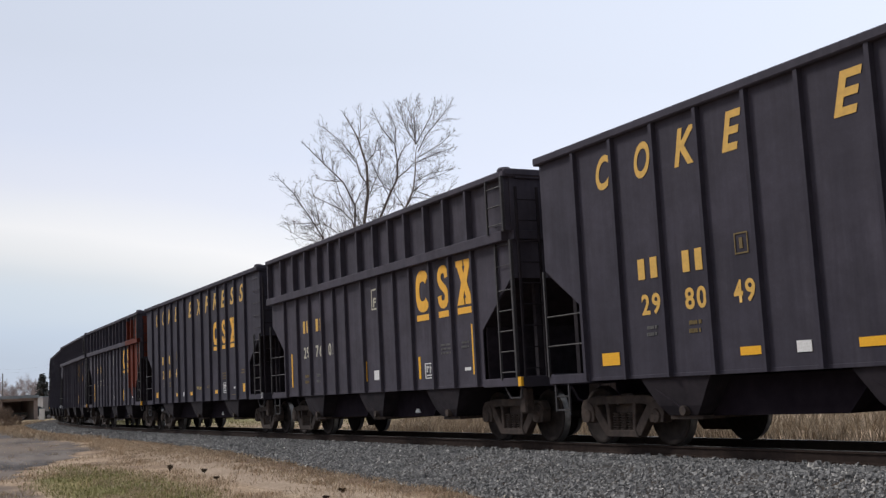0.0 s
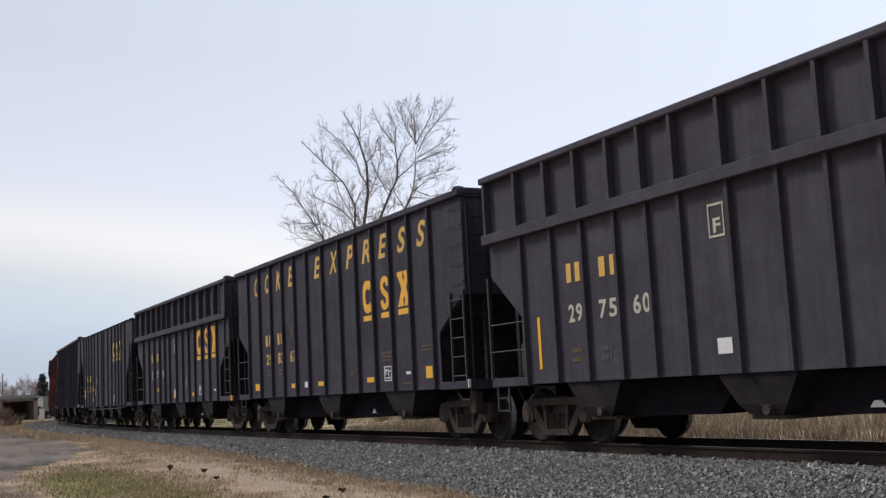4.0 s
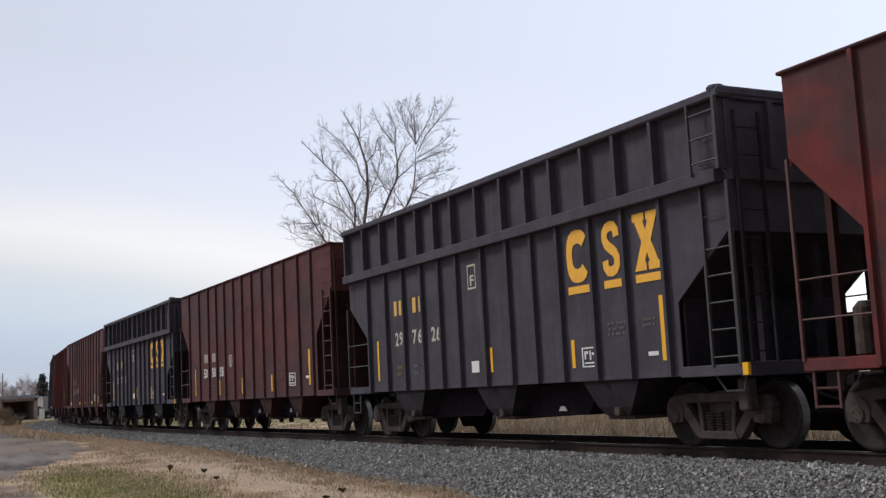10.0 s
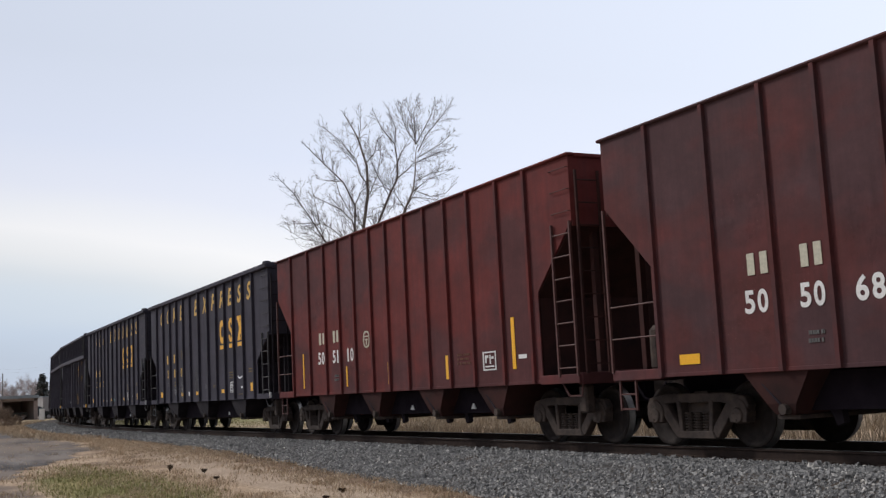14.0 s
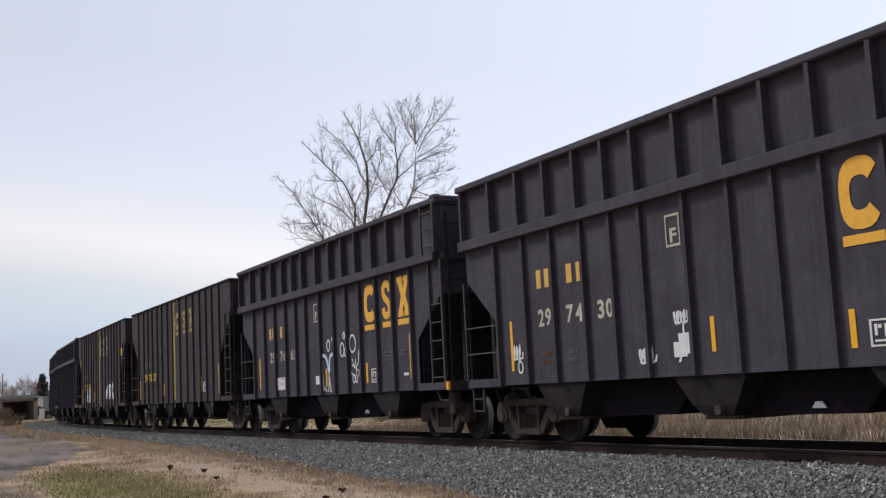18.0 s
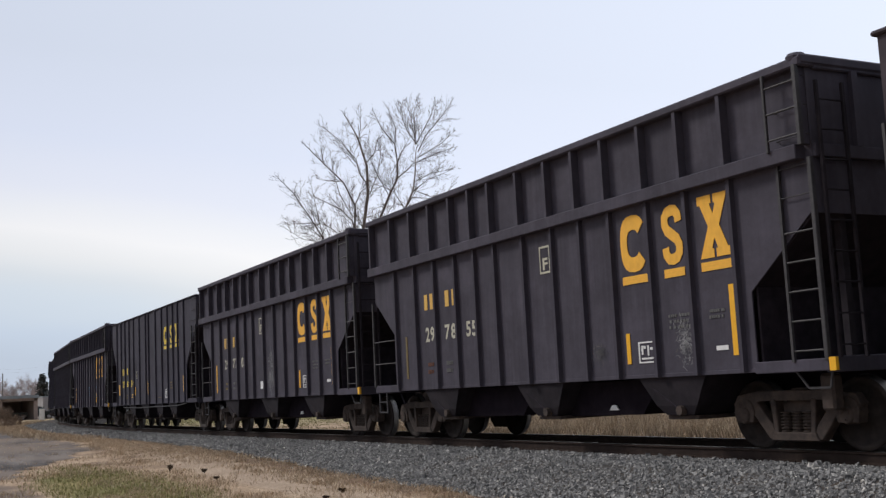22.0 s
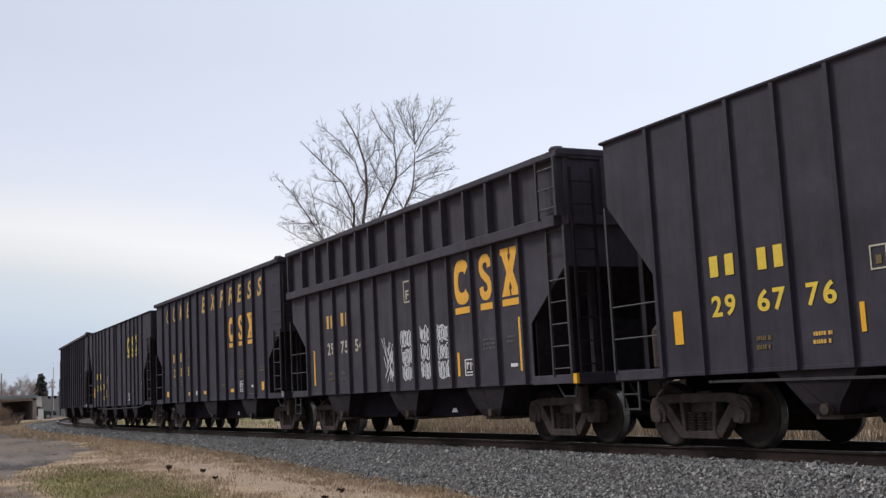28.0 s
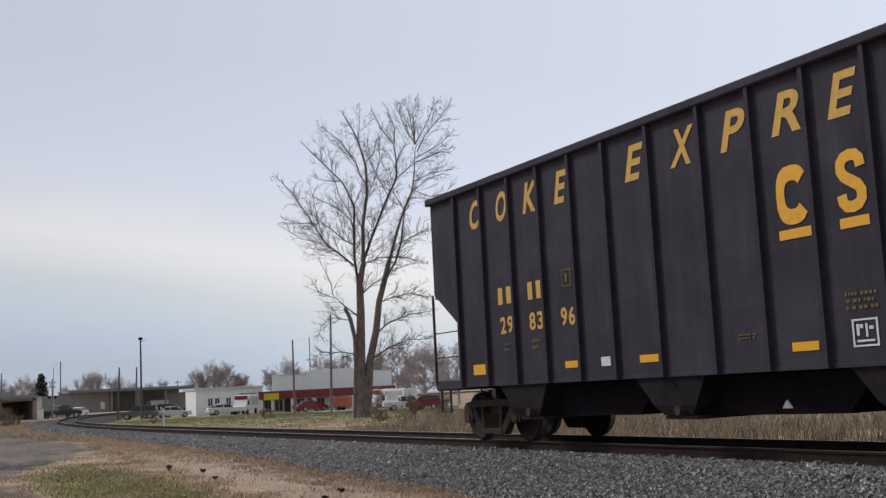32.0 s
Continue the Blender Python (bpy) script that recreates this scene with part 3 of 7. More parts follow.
def data_panel(car, u0, u1, z0, z1, mat=None):
    put(car, "data_panel", mark_mesh("frame", mat or WHITE), u0, u1, z0, z1)
    w, h = u1 - u0, z1 - z0
    for a, b, c, d in ((0.17, 0.27, 0.40, 0.82), (0.30, 0.42, 0.66, 0.80), (0.52, 0.60, 0.34, 0.82), (0.66, 0.82, 0.60, 0.72), (0.16, 0.84, 0.17, 0.25)):
        plate(car, mat or WHITE, u0 + a * w, u0 + b * w, z0 + c * h, z0 + d * h, "stencil")


def stencils(car, mat, u0, u1, z, rows=3, height=0.05):
    """A block of lettering too small to read, as short bars on lines."""
    key = ("stencils", mat.name, rows)
    if key not in GLYPHS:
        rng, bm = random.Random(rows), bmesh.new()
        for i in range(rows):
            a = rng.uniform(0, 0.06)
            while a < rng.uniform(0.82, 0.98):
                w = rng.uniform(0.05, 0.12)
                z0 = 1 - (i + 0.62) / rows
                box(bm, a, a + w, -0.004, 0.004, z0, z0 + 0.5 / rows)
                a += w + (0.035 if rng.random() < 0.7 else 0.11)
        me = bpy.data.meshes.new("stencil")
        bm.to_mesh(me)
        bm.free()
        me.materials.append(mat)
        GLYPHS[key] = me
    put(car, "stencil", GLYPHS[key], u0, u1, z + height - rows * height * 1.6, z + height)


def strokes(car, name, lines, width, mat, label):
    """Spray-paint lines on the side, as flat ribbons."""
    bm = bmesh.new()
    half = car["half"]
    count = 0
    for pts in lines:
        pts = [Vector(p) for p in pts]
        rim = []
        for i, p in enumerate(pts):
            d = (pts[min(i + 1, len(pts) - 1)] - pts[max(i - 1, 0)])
            d = d.normalized() if d.length > 1e-5 else Vector((1, 0))
            n_ = Vector((-d.y, d.x)) * width / 2
            end = d * width * 0.3 * (-1 if i == 0 else 1 if i == len(pts) - 1 else 0)
            y = SHEET - 0.006 - 0.00012 * (count % 60)
            count += 1
            rim.append([bm.verts.new((q.x - half, y, q.y)) for q in (p + end + n_, p + end - n_)])
        for (a, b), (c, d) in zip(rim, rim[1:]):
            bm.faces.new((a, b, d, c))
    return part(name, bm, mat, car, label)


def rub(car, u, z, w, h, mat, count):
    """A rubbed chalk scribble: many short crooked strokes."""
    rng = random.Random(int(u * 1000 + z * 77))
    lines = []
    for i in range(3 * count):
        a, r, bend = rng.uniform(-0.6, 2.2), rng.uniform(0.04, 0.16), rng.uniform(-2.2, 2.2)
        x, y = u + w * (0.5 + 0.24 * rng.gauss(0, 1)), z + h * (0.5 + 0.24 * rng.gauss(0, 1))
        pts = []
        for j in range(5):
            pts.append((x, y))
            x, y, a = x + r / 4 * math.cos(a), y + r / 4 * math.sin(a), a + bend / 4
        lines.append(pts)
    strokes(car, "chalk_mark", lines, 0.0055, mat, "rubbed chalk scribble")
    put(car, "chalk_stain", mark_mesh("film", SMOKE), u - 0.1, u + w + 0.1, z - 0.1, z + h + 0.1, SHEET - 0.0045, "faint chalky stain")


def loop(u, z, w, h, k=12):
    return [(u + w * math.cos(2 * math.pi * i / k), z + h * math.sin(2 * math.pi * i / k)) for i in range(k + 1)]


# ---- hopper wagons ----
def make_wheelset_mesh():
    bm = bmesh.new()
    for sgn in (-1, 1):
        def at(v):
            return sgn * v
        prof = [(0.10, at(0.86)), (0.13, at(0.84)), (0.15, at(0.80)), (0.36, at(0.765)), (0.38, at(0.815)), (0.448, at(0.82)), (0.457, at(0.80)),
                (0.460, at(0.735)), (0.485, at(0.715)), (0.482, at(0.692)), (0.38, at(0.69)), (0.35, at(0.72)), (0.14, at(0.74)), (0.10, at(0.68))]
        before = len(bm.faces)
        lathe(bm, prof, 32)
        bm.faces.ensure_lookup_table()
        for i in range(before + 32 * 6, before + 32 * 9):
            bm.faces[i].material_index = 1
    rod(bm, (0, -1.05, 0), (0, 1.05, 0), 0.075, 12)
    for f in bm.faces:
        f.smooth = True
    bmesh.ops.recalc_face_normals(bm, faces=bm.faces)
    me = bpy.data.meshes.new("wheelset")
    bm.to_mesh(me)
    bm.free()
    me.materials.append(WHEEL)
    me.materials.append(TREAD)
    return me


def make_frame_mesh():
    """A cast truck side frame with its journal ends, columns and bars."""
    bm = bmesh.new()
    t0, t1 = -0.075, 0.075
    prism(bm, ((-1.06, 0.52), (-1.10, 0.60), (-1.02, 0.72), (-0.62, 0.775), (0.62, 0.775), (1.02, 0.72), (1.10, 0.60), (1.06, 0.52), (0.94, 0.58), (0.55, 0.64), (-0.55, 0.64), (-0.94, 0.58)), t0, t1)
    for s in (-1, 1):
        o = [(s * 0.84, 0.60), (s * 0.68, 0.66), (s * 0.36, 0.30), (s * 0.32, 0.14), (s * 0.46, 0.15)]
        prism(bm, o if s > 0 else o[::-1], t0, t1)
        o = [(s * 0.27, 0.16), (s * 0.35, 0.16), (s * 0.40, 0.67), (s * 0.31, 0.67)]
        prism(bm, o if s > 0 else o[::-1], t0 - 0.012, t1 + 0.012)
        lathe(bm, [(0.095, -0.12), (0.115, -0.105), (0.12, 0.09)], 14, "y", (s * 0.889, 0, 0.457))
        hood = [(s * 0.889 + 0.19 * math.cos(a), 0.50 + 0.19 * math.sin(a)) for a in (math.pi * i / 8 for i in range(9))]
        hood += [(s * 0.889 - 0.16, 0.36), (s * 0.889 + 0.16, 0.36)]
        prism(bm, hood, t0 - 0.02, t1 + 0.004)
        for i in range(3):
            a = 2.1 * i + 0.5
            rod(bm, (s * 0.889 + 0.06 * math.cos(a), -0.135, 0.457 + 0.06 * math.sin(a)), (s * 0.889 + 0.06 * math.cos(a), -0.11, 0.457 + 0.06 * math.sin(a)), 0.014, 6)
    prism(bm, ((-0.42, 0.13), (0.42, 0.13), (0.36, 0.24), (-0.36, 0.24)), t0 - 0.02, t1 + 0.02)
    bmesh.ops.recalc_face_normals(bm, faces=bm.faces)
    bmesh.ops.bevel(bm, geom=[e for e in bm.edges if e.is_manifold and e.calc_face_angle(0) > 0.7], offset=0.012, segments=1, affect="EDGES")
    me = bpy.data.meshes.new("side_frame")
    bm.to_mesh(me)
    bm.free()
    me.materials.append(CAST)
    return me


def make_spring_mesh():
    bm = bmesh.new()
    prof = []
    for i in range(7):
        z = 0.24 + i * 0.04
        prof += [(0.050, z), (0.085, z + 0.006), (0.085, z + 0.020), (0.050, z + 0.026)]
    lathe(bm, prof, 10, "z")
    me = bpy.data.meshes.new("spring")
    bm.to_mesh(me)
    bm.free()
    me.materials.append(CAST)
    return me


M_WHEELSET, M_FRAME, M_SPRING = make_wheelset_mesh(), make_frame_mesh(), make_spring_mesh()


def add_truck(car, x):
    bm = bmesh.new()
    prism(bm, ((-0.26, 0.50), (0.26, 0.50), (0.26, 0.60), (0.14, 0.80), (-0.14, 0.80), (-0.26, 0.60)), -0.93, 0.93)
    lathe(bm, [(0.20, 0.80), (0.20, 0.88)], 14, "z")
    for s in (-1, 1):
        box(bm, s * 0.42 - 0.03, s * 0.42 + 0.03, -0.85, 0.85, 0.36, 0.46)
    for y in (-0.93, 0.88):
        box(bm, -0.32, 0.32, y, y + 0.05, 0.20, 0.62)
    if x > 0:
        box(bm, 0.74, 0.96, -1.34, -1.16, 0.52, 0.97, 0.03)
    truck = part("truck", bm, CAST, car)
    truck.matrix_basis = Matrix.Translation((x, 0, 0))
    for y in (-0.99, 0.99):
        turn = Matrix.Rotation(math.pi if y > 0 else 0, 4, "Z")
        hang("side_frame", M_FRAME, None, truck, "", Matrix.Translation((0, y, 0)) @ turn)
        for sx in (-0.19, 0.0, 0.19):
            hang("spring", M_SPRING, None, truck, "", Matrix.Translation((sx, y, 0)))
    for dx in (-0.889, 0.889):
        w = hang("wheelset", M_WHEELSET, None, truck, "steel wheels with bright treads", Matrix.Translation((dx, 0, 0.457)))
    return truck


KINDS = {
    # length, ribs, top, notch height, notch foot, notch width, hopper places, chord depth
    "coke": dict(L=14.25, top=4.79, notch=2.88, foot=2.12, cut=1.12, hoppers=(3.1, 7.05, 11.1), chord=0.13, hop=1.15,
                 ribs=(1.09, 2.10, 3.10, 4.06, 5.01, 5.94, 7.03, 8.15, 9.13, 10.07, 11.0, 11.95, 12.92)),
    "ext": dict(L=13.05, top=4.79, notch=2.98, foot=2.05, cut=1.22, hoppers=(3.0, 6.6, 10.05), chord=0.12, hop=1.1,
                ribs=(1.22, 2.17, 3.05, 3.93, 4.71, 5.45, 6.43, 7.34, 8.15, 8.95, 9.87, 10.72, 11.62)),
    "plain": dict(L=14.5, top=4.66, notch=3.65, foot=2.35, cut=1.15, cut_r=1.42, hoppers=(3.9, 6.35, 8.7, 10.85), chord=0.05, hop=0.72,
                  ribs=(1.12, 2.0, 2.82, 3.67, 4.55, 5.66, 6.81, 7.33, 8.53, 9.55, 10.47, 11.27, 12.0, 12.88)),
    "oxide": dict(L=14.3, top=4.72, notch=3.62, foot=2.55, cut=1.12, hoppers=(3.3, 6.0, 8.95, 11.4), chord=0.05, hop=0.62,
                  ribs=(1.15, 2.40, 3.50, 4.42, 5.33, 6.29, 7.17, 8.11, 9.06, 9.96, 10.91, 11.99, 12.96)),
    "stripe": dict(L=14.1, top=4.77, notch=3.72, foot=2.6, cut=1.2, hoppers=(3.3, 5.9, 8.75, 11.25), chord=0.06, hop=0.7,
                   ribs=(1.28, 2.22, 2.96, 3.68, 4.51, 5.26, 6.13, 6.88, 7.92, 8.87, 9.73, 10.58, 11.35, 12.07, 12.9)),
}
PITCH = {"coke": 15.213, "ext": 14.049, "plain": 15.169, "oxide": 15.223, "stripe": 15.236}


def rib_mesh(z0, z1, width, depth):
    bm = bmesh.new()
    w, t = width / 2, width * 0.45
    a = [bm.verts.new((x, y, z0)) for x, y in ((-w, 0), (-t, -depth), (t, -depth), (w, 0))]
    b = [bm.verts.new((x, y, z1)) for x, y in ((-w, 0), (-t, -depth), (t, -depth), (w, 0))]
    for i in range(3):
        bm.faces.new((a[i], a[i + 1], b[i + 1], b[i]))
    bm.faces.new(a[::-1])
    bm.faces.new(b)
    bm.faces.new((a[0], b[0], b[3], a[3]))
    me = bpy.data.meshes.new("rib")
    bm.to_mesh(me)
    bm.free()
    return me


def ladder(car, stiles, z0, z1, rungs, mat, flip, name="ladder"):
    """Two stiles and round rungs; stiles given as (x, y)."""
    bm = bmesh.new()
    (xa, ya), (xb, yb) = stiles
    for x, y in stiles[:1 if name == "grab_rail" else 2]:
        box(bm, x - 0.02, x + 0.02, y - 0.02, y + 0.02, z0, z1)
    lad = part(name, bm, mat, car)
    for z in rungs:
        bm = bmesh.new()
        rod(bm, (xa, ya, z), (xb, yb, z), 0.013, 6)
        part("rung", bm, mat, lad)
    if flip:
        lad.matrix_basis = Matrix.Rotation(math.pi, 4, "Z")
    return lad


def make_car(kind, paint, iron):
    k = KINDS[kind]
    L, top, notch, foot, cut = k["L"], k["top"], k["notch"], k["foot"], k["cut"]
    h, W, sill = L / 2, 1.565, 1.06
    cut_r = k.get("cut_r", cut)
    car = new("hopper_wagon")
    car["half"] = h
    # sides
    lead = 0.10 if kind == "ext" else 0.03
    outline = [(-h + lead, top - 0.02), (-h + lead, notch), (-h + cut, foot), (-h + cut, sill), (h - cut_r, sill), (h - cut_r, foot), (h, notch), (h, top - 0.02)]
    for s in (-1, 1):
        bm = bmesh.new()
        prism(bm, outline, s * W, s * (W - 0.02))
        bmesh.ops.recalc_face_normals(bm, faces=bm.faces)
        part("side_sheet", bm, paint, car)
        bm = bmesh.new()
        box(bm, -h + cut - 0.05, h - cut + 0.05, s * (W + 0.008), s * (W - 0.06), sill - 0.04, sill + 0.015, 0.006)
        part("side_sill", bm, paint, car)
        bm = bmesh.new()
        d = {"coke": 0.10, "ext": 0.15}.get(kind, 0.055)
        box(bm, -h - 0.06 + lead, h + 0.06, s * (W + d), s * (W - 0.10), top - k["chord"], top, 0.02)
        part("top_chord", bm, paint, car)
    for x in (-1, 1):
        bm = bmesh.new()
        he = h - lead if x < 0 else h
        box(bm, x * (he + 0.05), x * (he - 0.10), -W + 0.10, W - 0.10, top - k["chord"] - 0.02, top - 0.004, 0.015)
        if kind in ("coke", "ext") and x > 0:
            # raised rolled lip round the front corners
            d = 0.10 if kind == "coke" else 0.15
            box(bm, h - 0.06, h + 0.075, -W - d + 0.02, W + d - 0.02, top - 0.10, top + 0.03, 0.025)
            for y in (-1, 1):
                lathe(bm, [(0.12, top - 0.03), (0.13, top + 0.02), (0.10, top + 0.06), (0.04, top + 0.07)], 12, "z", (h - 0.08, y * (W + d - 0.11), 0))
        part("end_chord", bm, paint, car)
        bm = bmesh.new()
        box(bm, x * he, x * (he - 0.02), -W + 0.02, W - 0.02, notch - 0.1, top - 0.05)
        part("end_wall", bm, paint, car)
        # recess sheets and posts take darker colours for the shade between wagons
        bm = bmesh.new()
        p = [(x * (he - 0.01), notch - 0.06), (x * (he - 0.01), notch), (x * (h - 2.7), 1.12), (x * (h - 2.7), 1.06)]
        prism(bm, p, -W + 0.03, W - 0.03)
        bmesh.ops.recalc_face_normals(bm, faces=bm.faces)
        part("slope_sheet", bm, SOOTSHADE_RED if kind == "oxide" else UNDER, car)
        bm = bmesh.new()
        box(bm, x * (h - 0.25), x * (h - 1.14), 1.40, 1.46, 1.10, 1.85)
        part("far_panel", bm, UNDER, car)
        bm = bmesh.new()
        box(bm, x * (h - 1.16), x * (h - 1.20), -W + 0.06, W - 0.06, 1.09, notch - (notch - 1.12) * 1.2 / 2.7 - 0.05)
        part("bulkhead", bm, SOOTSHADE_RED if kind == "oxide" else UNDER, car)
        if x < 0:
            bm = bmesh.new()
            lathe(bm, [(0.06, 1.12), (0.13, 1.18), (0.13, 1.72), (0.06, 1.80)], 12, "z", (-h + 0.62, -1.18, 0))
            rod(bm, (-h + 0.62, -1.18, 1.75), (-h + 0.62, -0.4, 2.0), 0.025, 5)
            part("air_reservoir", bm, CAST, car)
        bm = bmesh.new()
        box(bm, x * (h + 0.02), x * (h - cut - 0.02), -1.50, 1.50, 1.02, 1.10)
        box(bm, x * (h + 0.03), x * (h - 0.10), -1.56, 1.56, 0.98, 1.17, 0.012)
        for s in (-1, 1):
            box(bm, x * h, x * (h - cut - 0.02), s * 1.60, s * 1.52, 1.0, 1.15, 0.01)
        part("end_platform", bm, paint, car)
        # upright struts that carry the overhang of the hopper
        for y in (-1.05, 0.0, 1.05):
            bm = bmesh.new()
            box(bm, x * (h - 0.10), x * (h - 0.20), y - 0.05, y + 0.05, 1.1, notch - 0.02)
            part("end_post", bm, SOOTSHADE_RED if kind == "oxide" else SOOTSHADE, car)
        bm = bmesh.new()
        box(bm, x * h, x * (h + 0.30), -0.16, 0.16, 0.72, 1.0, 0.02)
        box(bm, x * (h + 0.28), x * (h + 0.56), -0.10, 0.10, 0.78, 0.93, 0.02)
        box(bm, x * (h + 0.46), x * (h + 0.60), -0.16, 0.17, 0.74, 0.97, 0.03)
        part("coupler", bm, CAST, car)
        bm = bmesh.new()
        pts = [(x * (h + 0.05), -0.55, 0.95), (x * (h + 0.25), -0.55, 0.72), (x * (h + 0.45), -0.40, 0.62), (x * (h + 0.58), -0.20, 0.66)]
        for p, q in zip(pts, pts[1:]):
            rod(bm, p, q, 0.022, 6)
        part("air_hose", bm, UNDER, car)
        add_truck(car, x * (h - 1.18))
    # ribs
    near_top = 3.56 if kind == "ext" else top - k["chord"] + 0.005
    width, depth = {"coke": (0.075, 0.075), "ext": (0.075, 0.075)}.get(kind, (0.075, 0.055))
    low = rib_mesh(sill - 0.03, near_top, width, depth)
    low.materials.append(paint)
    cut_rib = [u for u in k["ribs"]]
    for u in cut_rib:
        for s in (-1, 1):
            hang("rib", low, None, car, "", Matrix.Translation((u - h if s < 0 else h - u, s * W, 0)) @ Matrix.Rotation(math.pi if s > 0 else 0, 4, "Z"))
    if kind == "ext":
        up = rib_mesh(3.72, top - k["chord"] + 0.005, 0.075, 0.13)
        up.materials.append(paint)
        for u in (*k["ribs"], 0.17, 12.99):
            for s in (-1, 1):
                hang("rib", up, None, car, "", Matrix.Translation((u - h if s < 0 else h - u, s * W, 0)) @ Matrix.Rotation(math.pi if s > 0 else 0, 4, "Z"))
        for s in (-1, 1):
            bm = bmesh.new()
            box(bm, -h - 0.05 + lead, h - 0.12, s * (W + 0.15), s * (W - 0.02), 3.55, 3.735, 0.012)
            part("belt_rail", bm, paint, car)
        for x in (-1, 1):
            bm = bmesh.new()
            he = h - lead if x < 0 else h
            box(bm, x * (he + 0.06), x * he, -W, W, 3.56, 3.72, 0.01)
            part("belt_rail", bm, paint, car)
            for y in (-0.8, 0.0, 0.8):
                bm = bmesh.new()
                box(bm, x * (he + 0.07), x * he, y - 0.05, y + 0.05, 3.72, top - 0.12)
                part("end_rib", bm, paint, car)
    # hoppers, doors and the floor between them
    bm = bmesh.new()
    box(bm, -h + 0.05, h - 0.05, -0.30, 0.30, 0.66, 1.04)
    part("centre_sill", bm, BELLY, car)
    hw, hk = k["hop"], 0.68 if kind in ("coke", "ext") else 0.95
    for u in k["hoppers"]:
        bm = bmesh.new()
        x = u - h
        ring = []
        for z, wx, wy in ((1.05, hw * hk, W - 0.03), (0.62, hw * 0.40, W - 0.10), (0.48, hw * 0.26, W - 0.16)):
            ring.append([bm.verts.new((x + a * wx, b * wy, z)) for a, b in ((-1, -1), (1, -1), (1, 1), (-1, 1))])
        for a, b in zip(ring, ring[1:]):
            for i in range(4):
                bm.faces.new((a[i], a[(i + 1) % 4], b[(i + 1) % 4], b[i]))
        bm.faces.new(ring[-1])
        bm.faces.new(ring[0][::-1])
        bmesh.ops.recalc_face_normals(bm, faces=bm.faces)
        hop = part("hopper", bm, SOOTSHADE_RED if kind == "oxide" else SOOTSHADE, car)
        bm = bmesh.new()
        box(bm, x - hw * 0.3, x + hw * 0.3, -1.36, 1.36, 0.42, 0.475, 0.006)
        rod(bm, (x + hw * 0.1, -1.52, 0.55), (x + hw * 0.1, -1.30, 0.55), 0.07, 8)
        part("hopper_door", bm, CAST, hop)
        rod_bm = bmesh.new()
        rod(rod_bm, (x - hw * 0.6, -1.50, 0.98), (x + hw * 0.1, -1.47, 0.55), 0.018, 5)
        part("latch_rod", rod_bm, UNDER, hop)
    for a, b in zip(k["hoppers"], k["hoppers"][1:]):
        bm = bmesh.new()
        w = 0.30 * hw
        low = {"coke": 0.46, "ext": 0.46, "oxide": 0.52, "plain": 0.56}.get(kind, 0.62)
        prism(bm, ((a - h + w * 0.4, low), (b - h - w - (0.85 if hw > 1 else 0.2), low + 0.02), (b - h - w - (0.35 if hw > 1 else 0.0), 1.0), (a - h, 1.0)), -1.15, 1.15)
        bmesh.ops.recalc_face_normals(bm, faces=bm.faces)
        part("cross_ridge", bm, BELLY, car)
        # flat white wedge added for the bright spot between two hoppers
        if kind == "plain" or (kind == "oxide" and b in k["hoppers"][-2:]) or (kind in ("coke", "ext") and b == k["hoppers"][-1]):
            bm = bmesh.new()
            c, lo = (a + b) / 2 - h - 0.15, low + 0.09
            prism(bm, ((c - 0.12, lo), (c + 0.12, lo), (c + 0.05, lo + 0.08), (c - 0.05, lo + 0.08)) if kind == "ext" else ((c - 0.09, lo), (c + 0.09, lo), (c + 0.01, lo + 0.105), (c - 0.01, lo + 0.105)), -1.175, -1.155)
            part("bracket_plate", bm, WHITE, car, "small flat white wedge under the belly")
        if kind not in ("coke", "ext"):
            for x in (a - h + w + 0.22, b - h - w - 0.24):
                bm = bmesh.new()
                prism(bm, ((x - 0.10, low + 0.05), (x + 0.12, low + 0.05), (x + 0.15, low - 0.16), (x + 0.04, low - 0.20), (x - 0.03, low - 0.06)), -1.0, -0.90)
                part("door_foot", bm, UNDER, car)
    if kind == "stripe":
        for u in (2.9, 4.4, 5.55, 7.1, 8.3, 10.3, 11.9):
            bm = bmesh.new()
            box(bm, u - h - 0.05, u - h + 0.05, -W - 0.03, -W + 0.0, sill - 0.22, sill - 0.03, 0.008)
            part("sill_tab", bm, SCRUB, car)
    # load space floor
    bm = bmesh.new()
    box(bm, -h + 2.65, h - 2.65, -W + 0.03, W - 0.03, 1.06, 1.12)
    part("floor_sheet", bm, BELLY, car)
    # ladders and grab irons at both corners
    for flip in (False, True):
        steps = [1.25 + 0.36 * i for i in range(int((notch - 1.2) / 0.36) + 1)]
        ladder(car, ((h - 0.55, -1.60), (h - 0.02, -1.60)), 1.12, notch - 0.02 if kind != "ext" else 3.56, steps, iron, flip)
        steps = [notch + 0.15 + 0.36 * i for i in range(int((top - notch - 0.2) / 0.36) + 1)]
        for z in steps:
            bm = bmesh.new()
            rod(bm, (h - 0.52, -W - 0.045, z), (h - 0.02, -W - 0.045, z), 0.008, 5)
            for xx in (h - 0.52, h - 0.02):
                rod(bm, (xx, -W - 0.045, z), (xx, -W, z), 0.008, 5)
            g = part("grab_iron", bm, iron, car)
            if flip:
                g.matrix_basis = Matrix.Rotation(math.pi, 4, "Z")
        if kind == "ext":
            bm = bmesh.new()
            box(bm, h - 0.045, h + 0.02, -1.63, -1.57, 1.12, 3.56, 0.008)
            box(bm, h - 0.045, h + 0.02, -1.75, -1.69, 3.70, top - 0.10, 0.008)
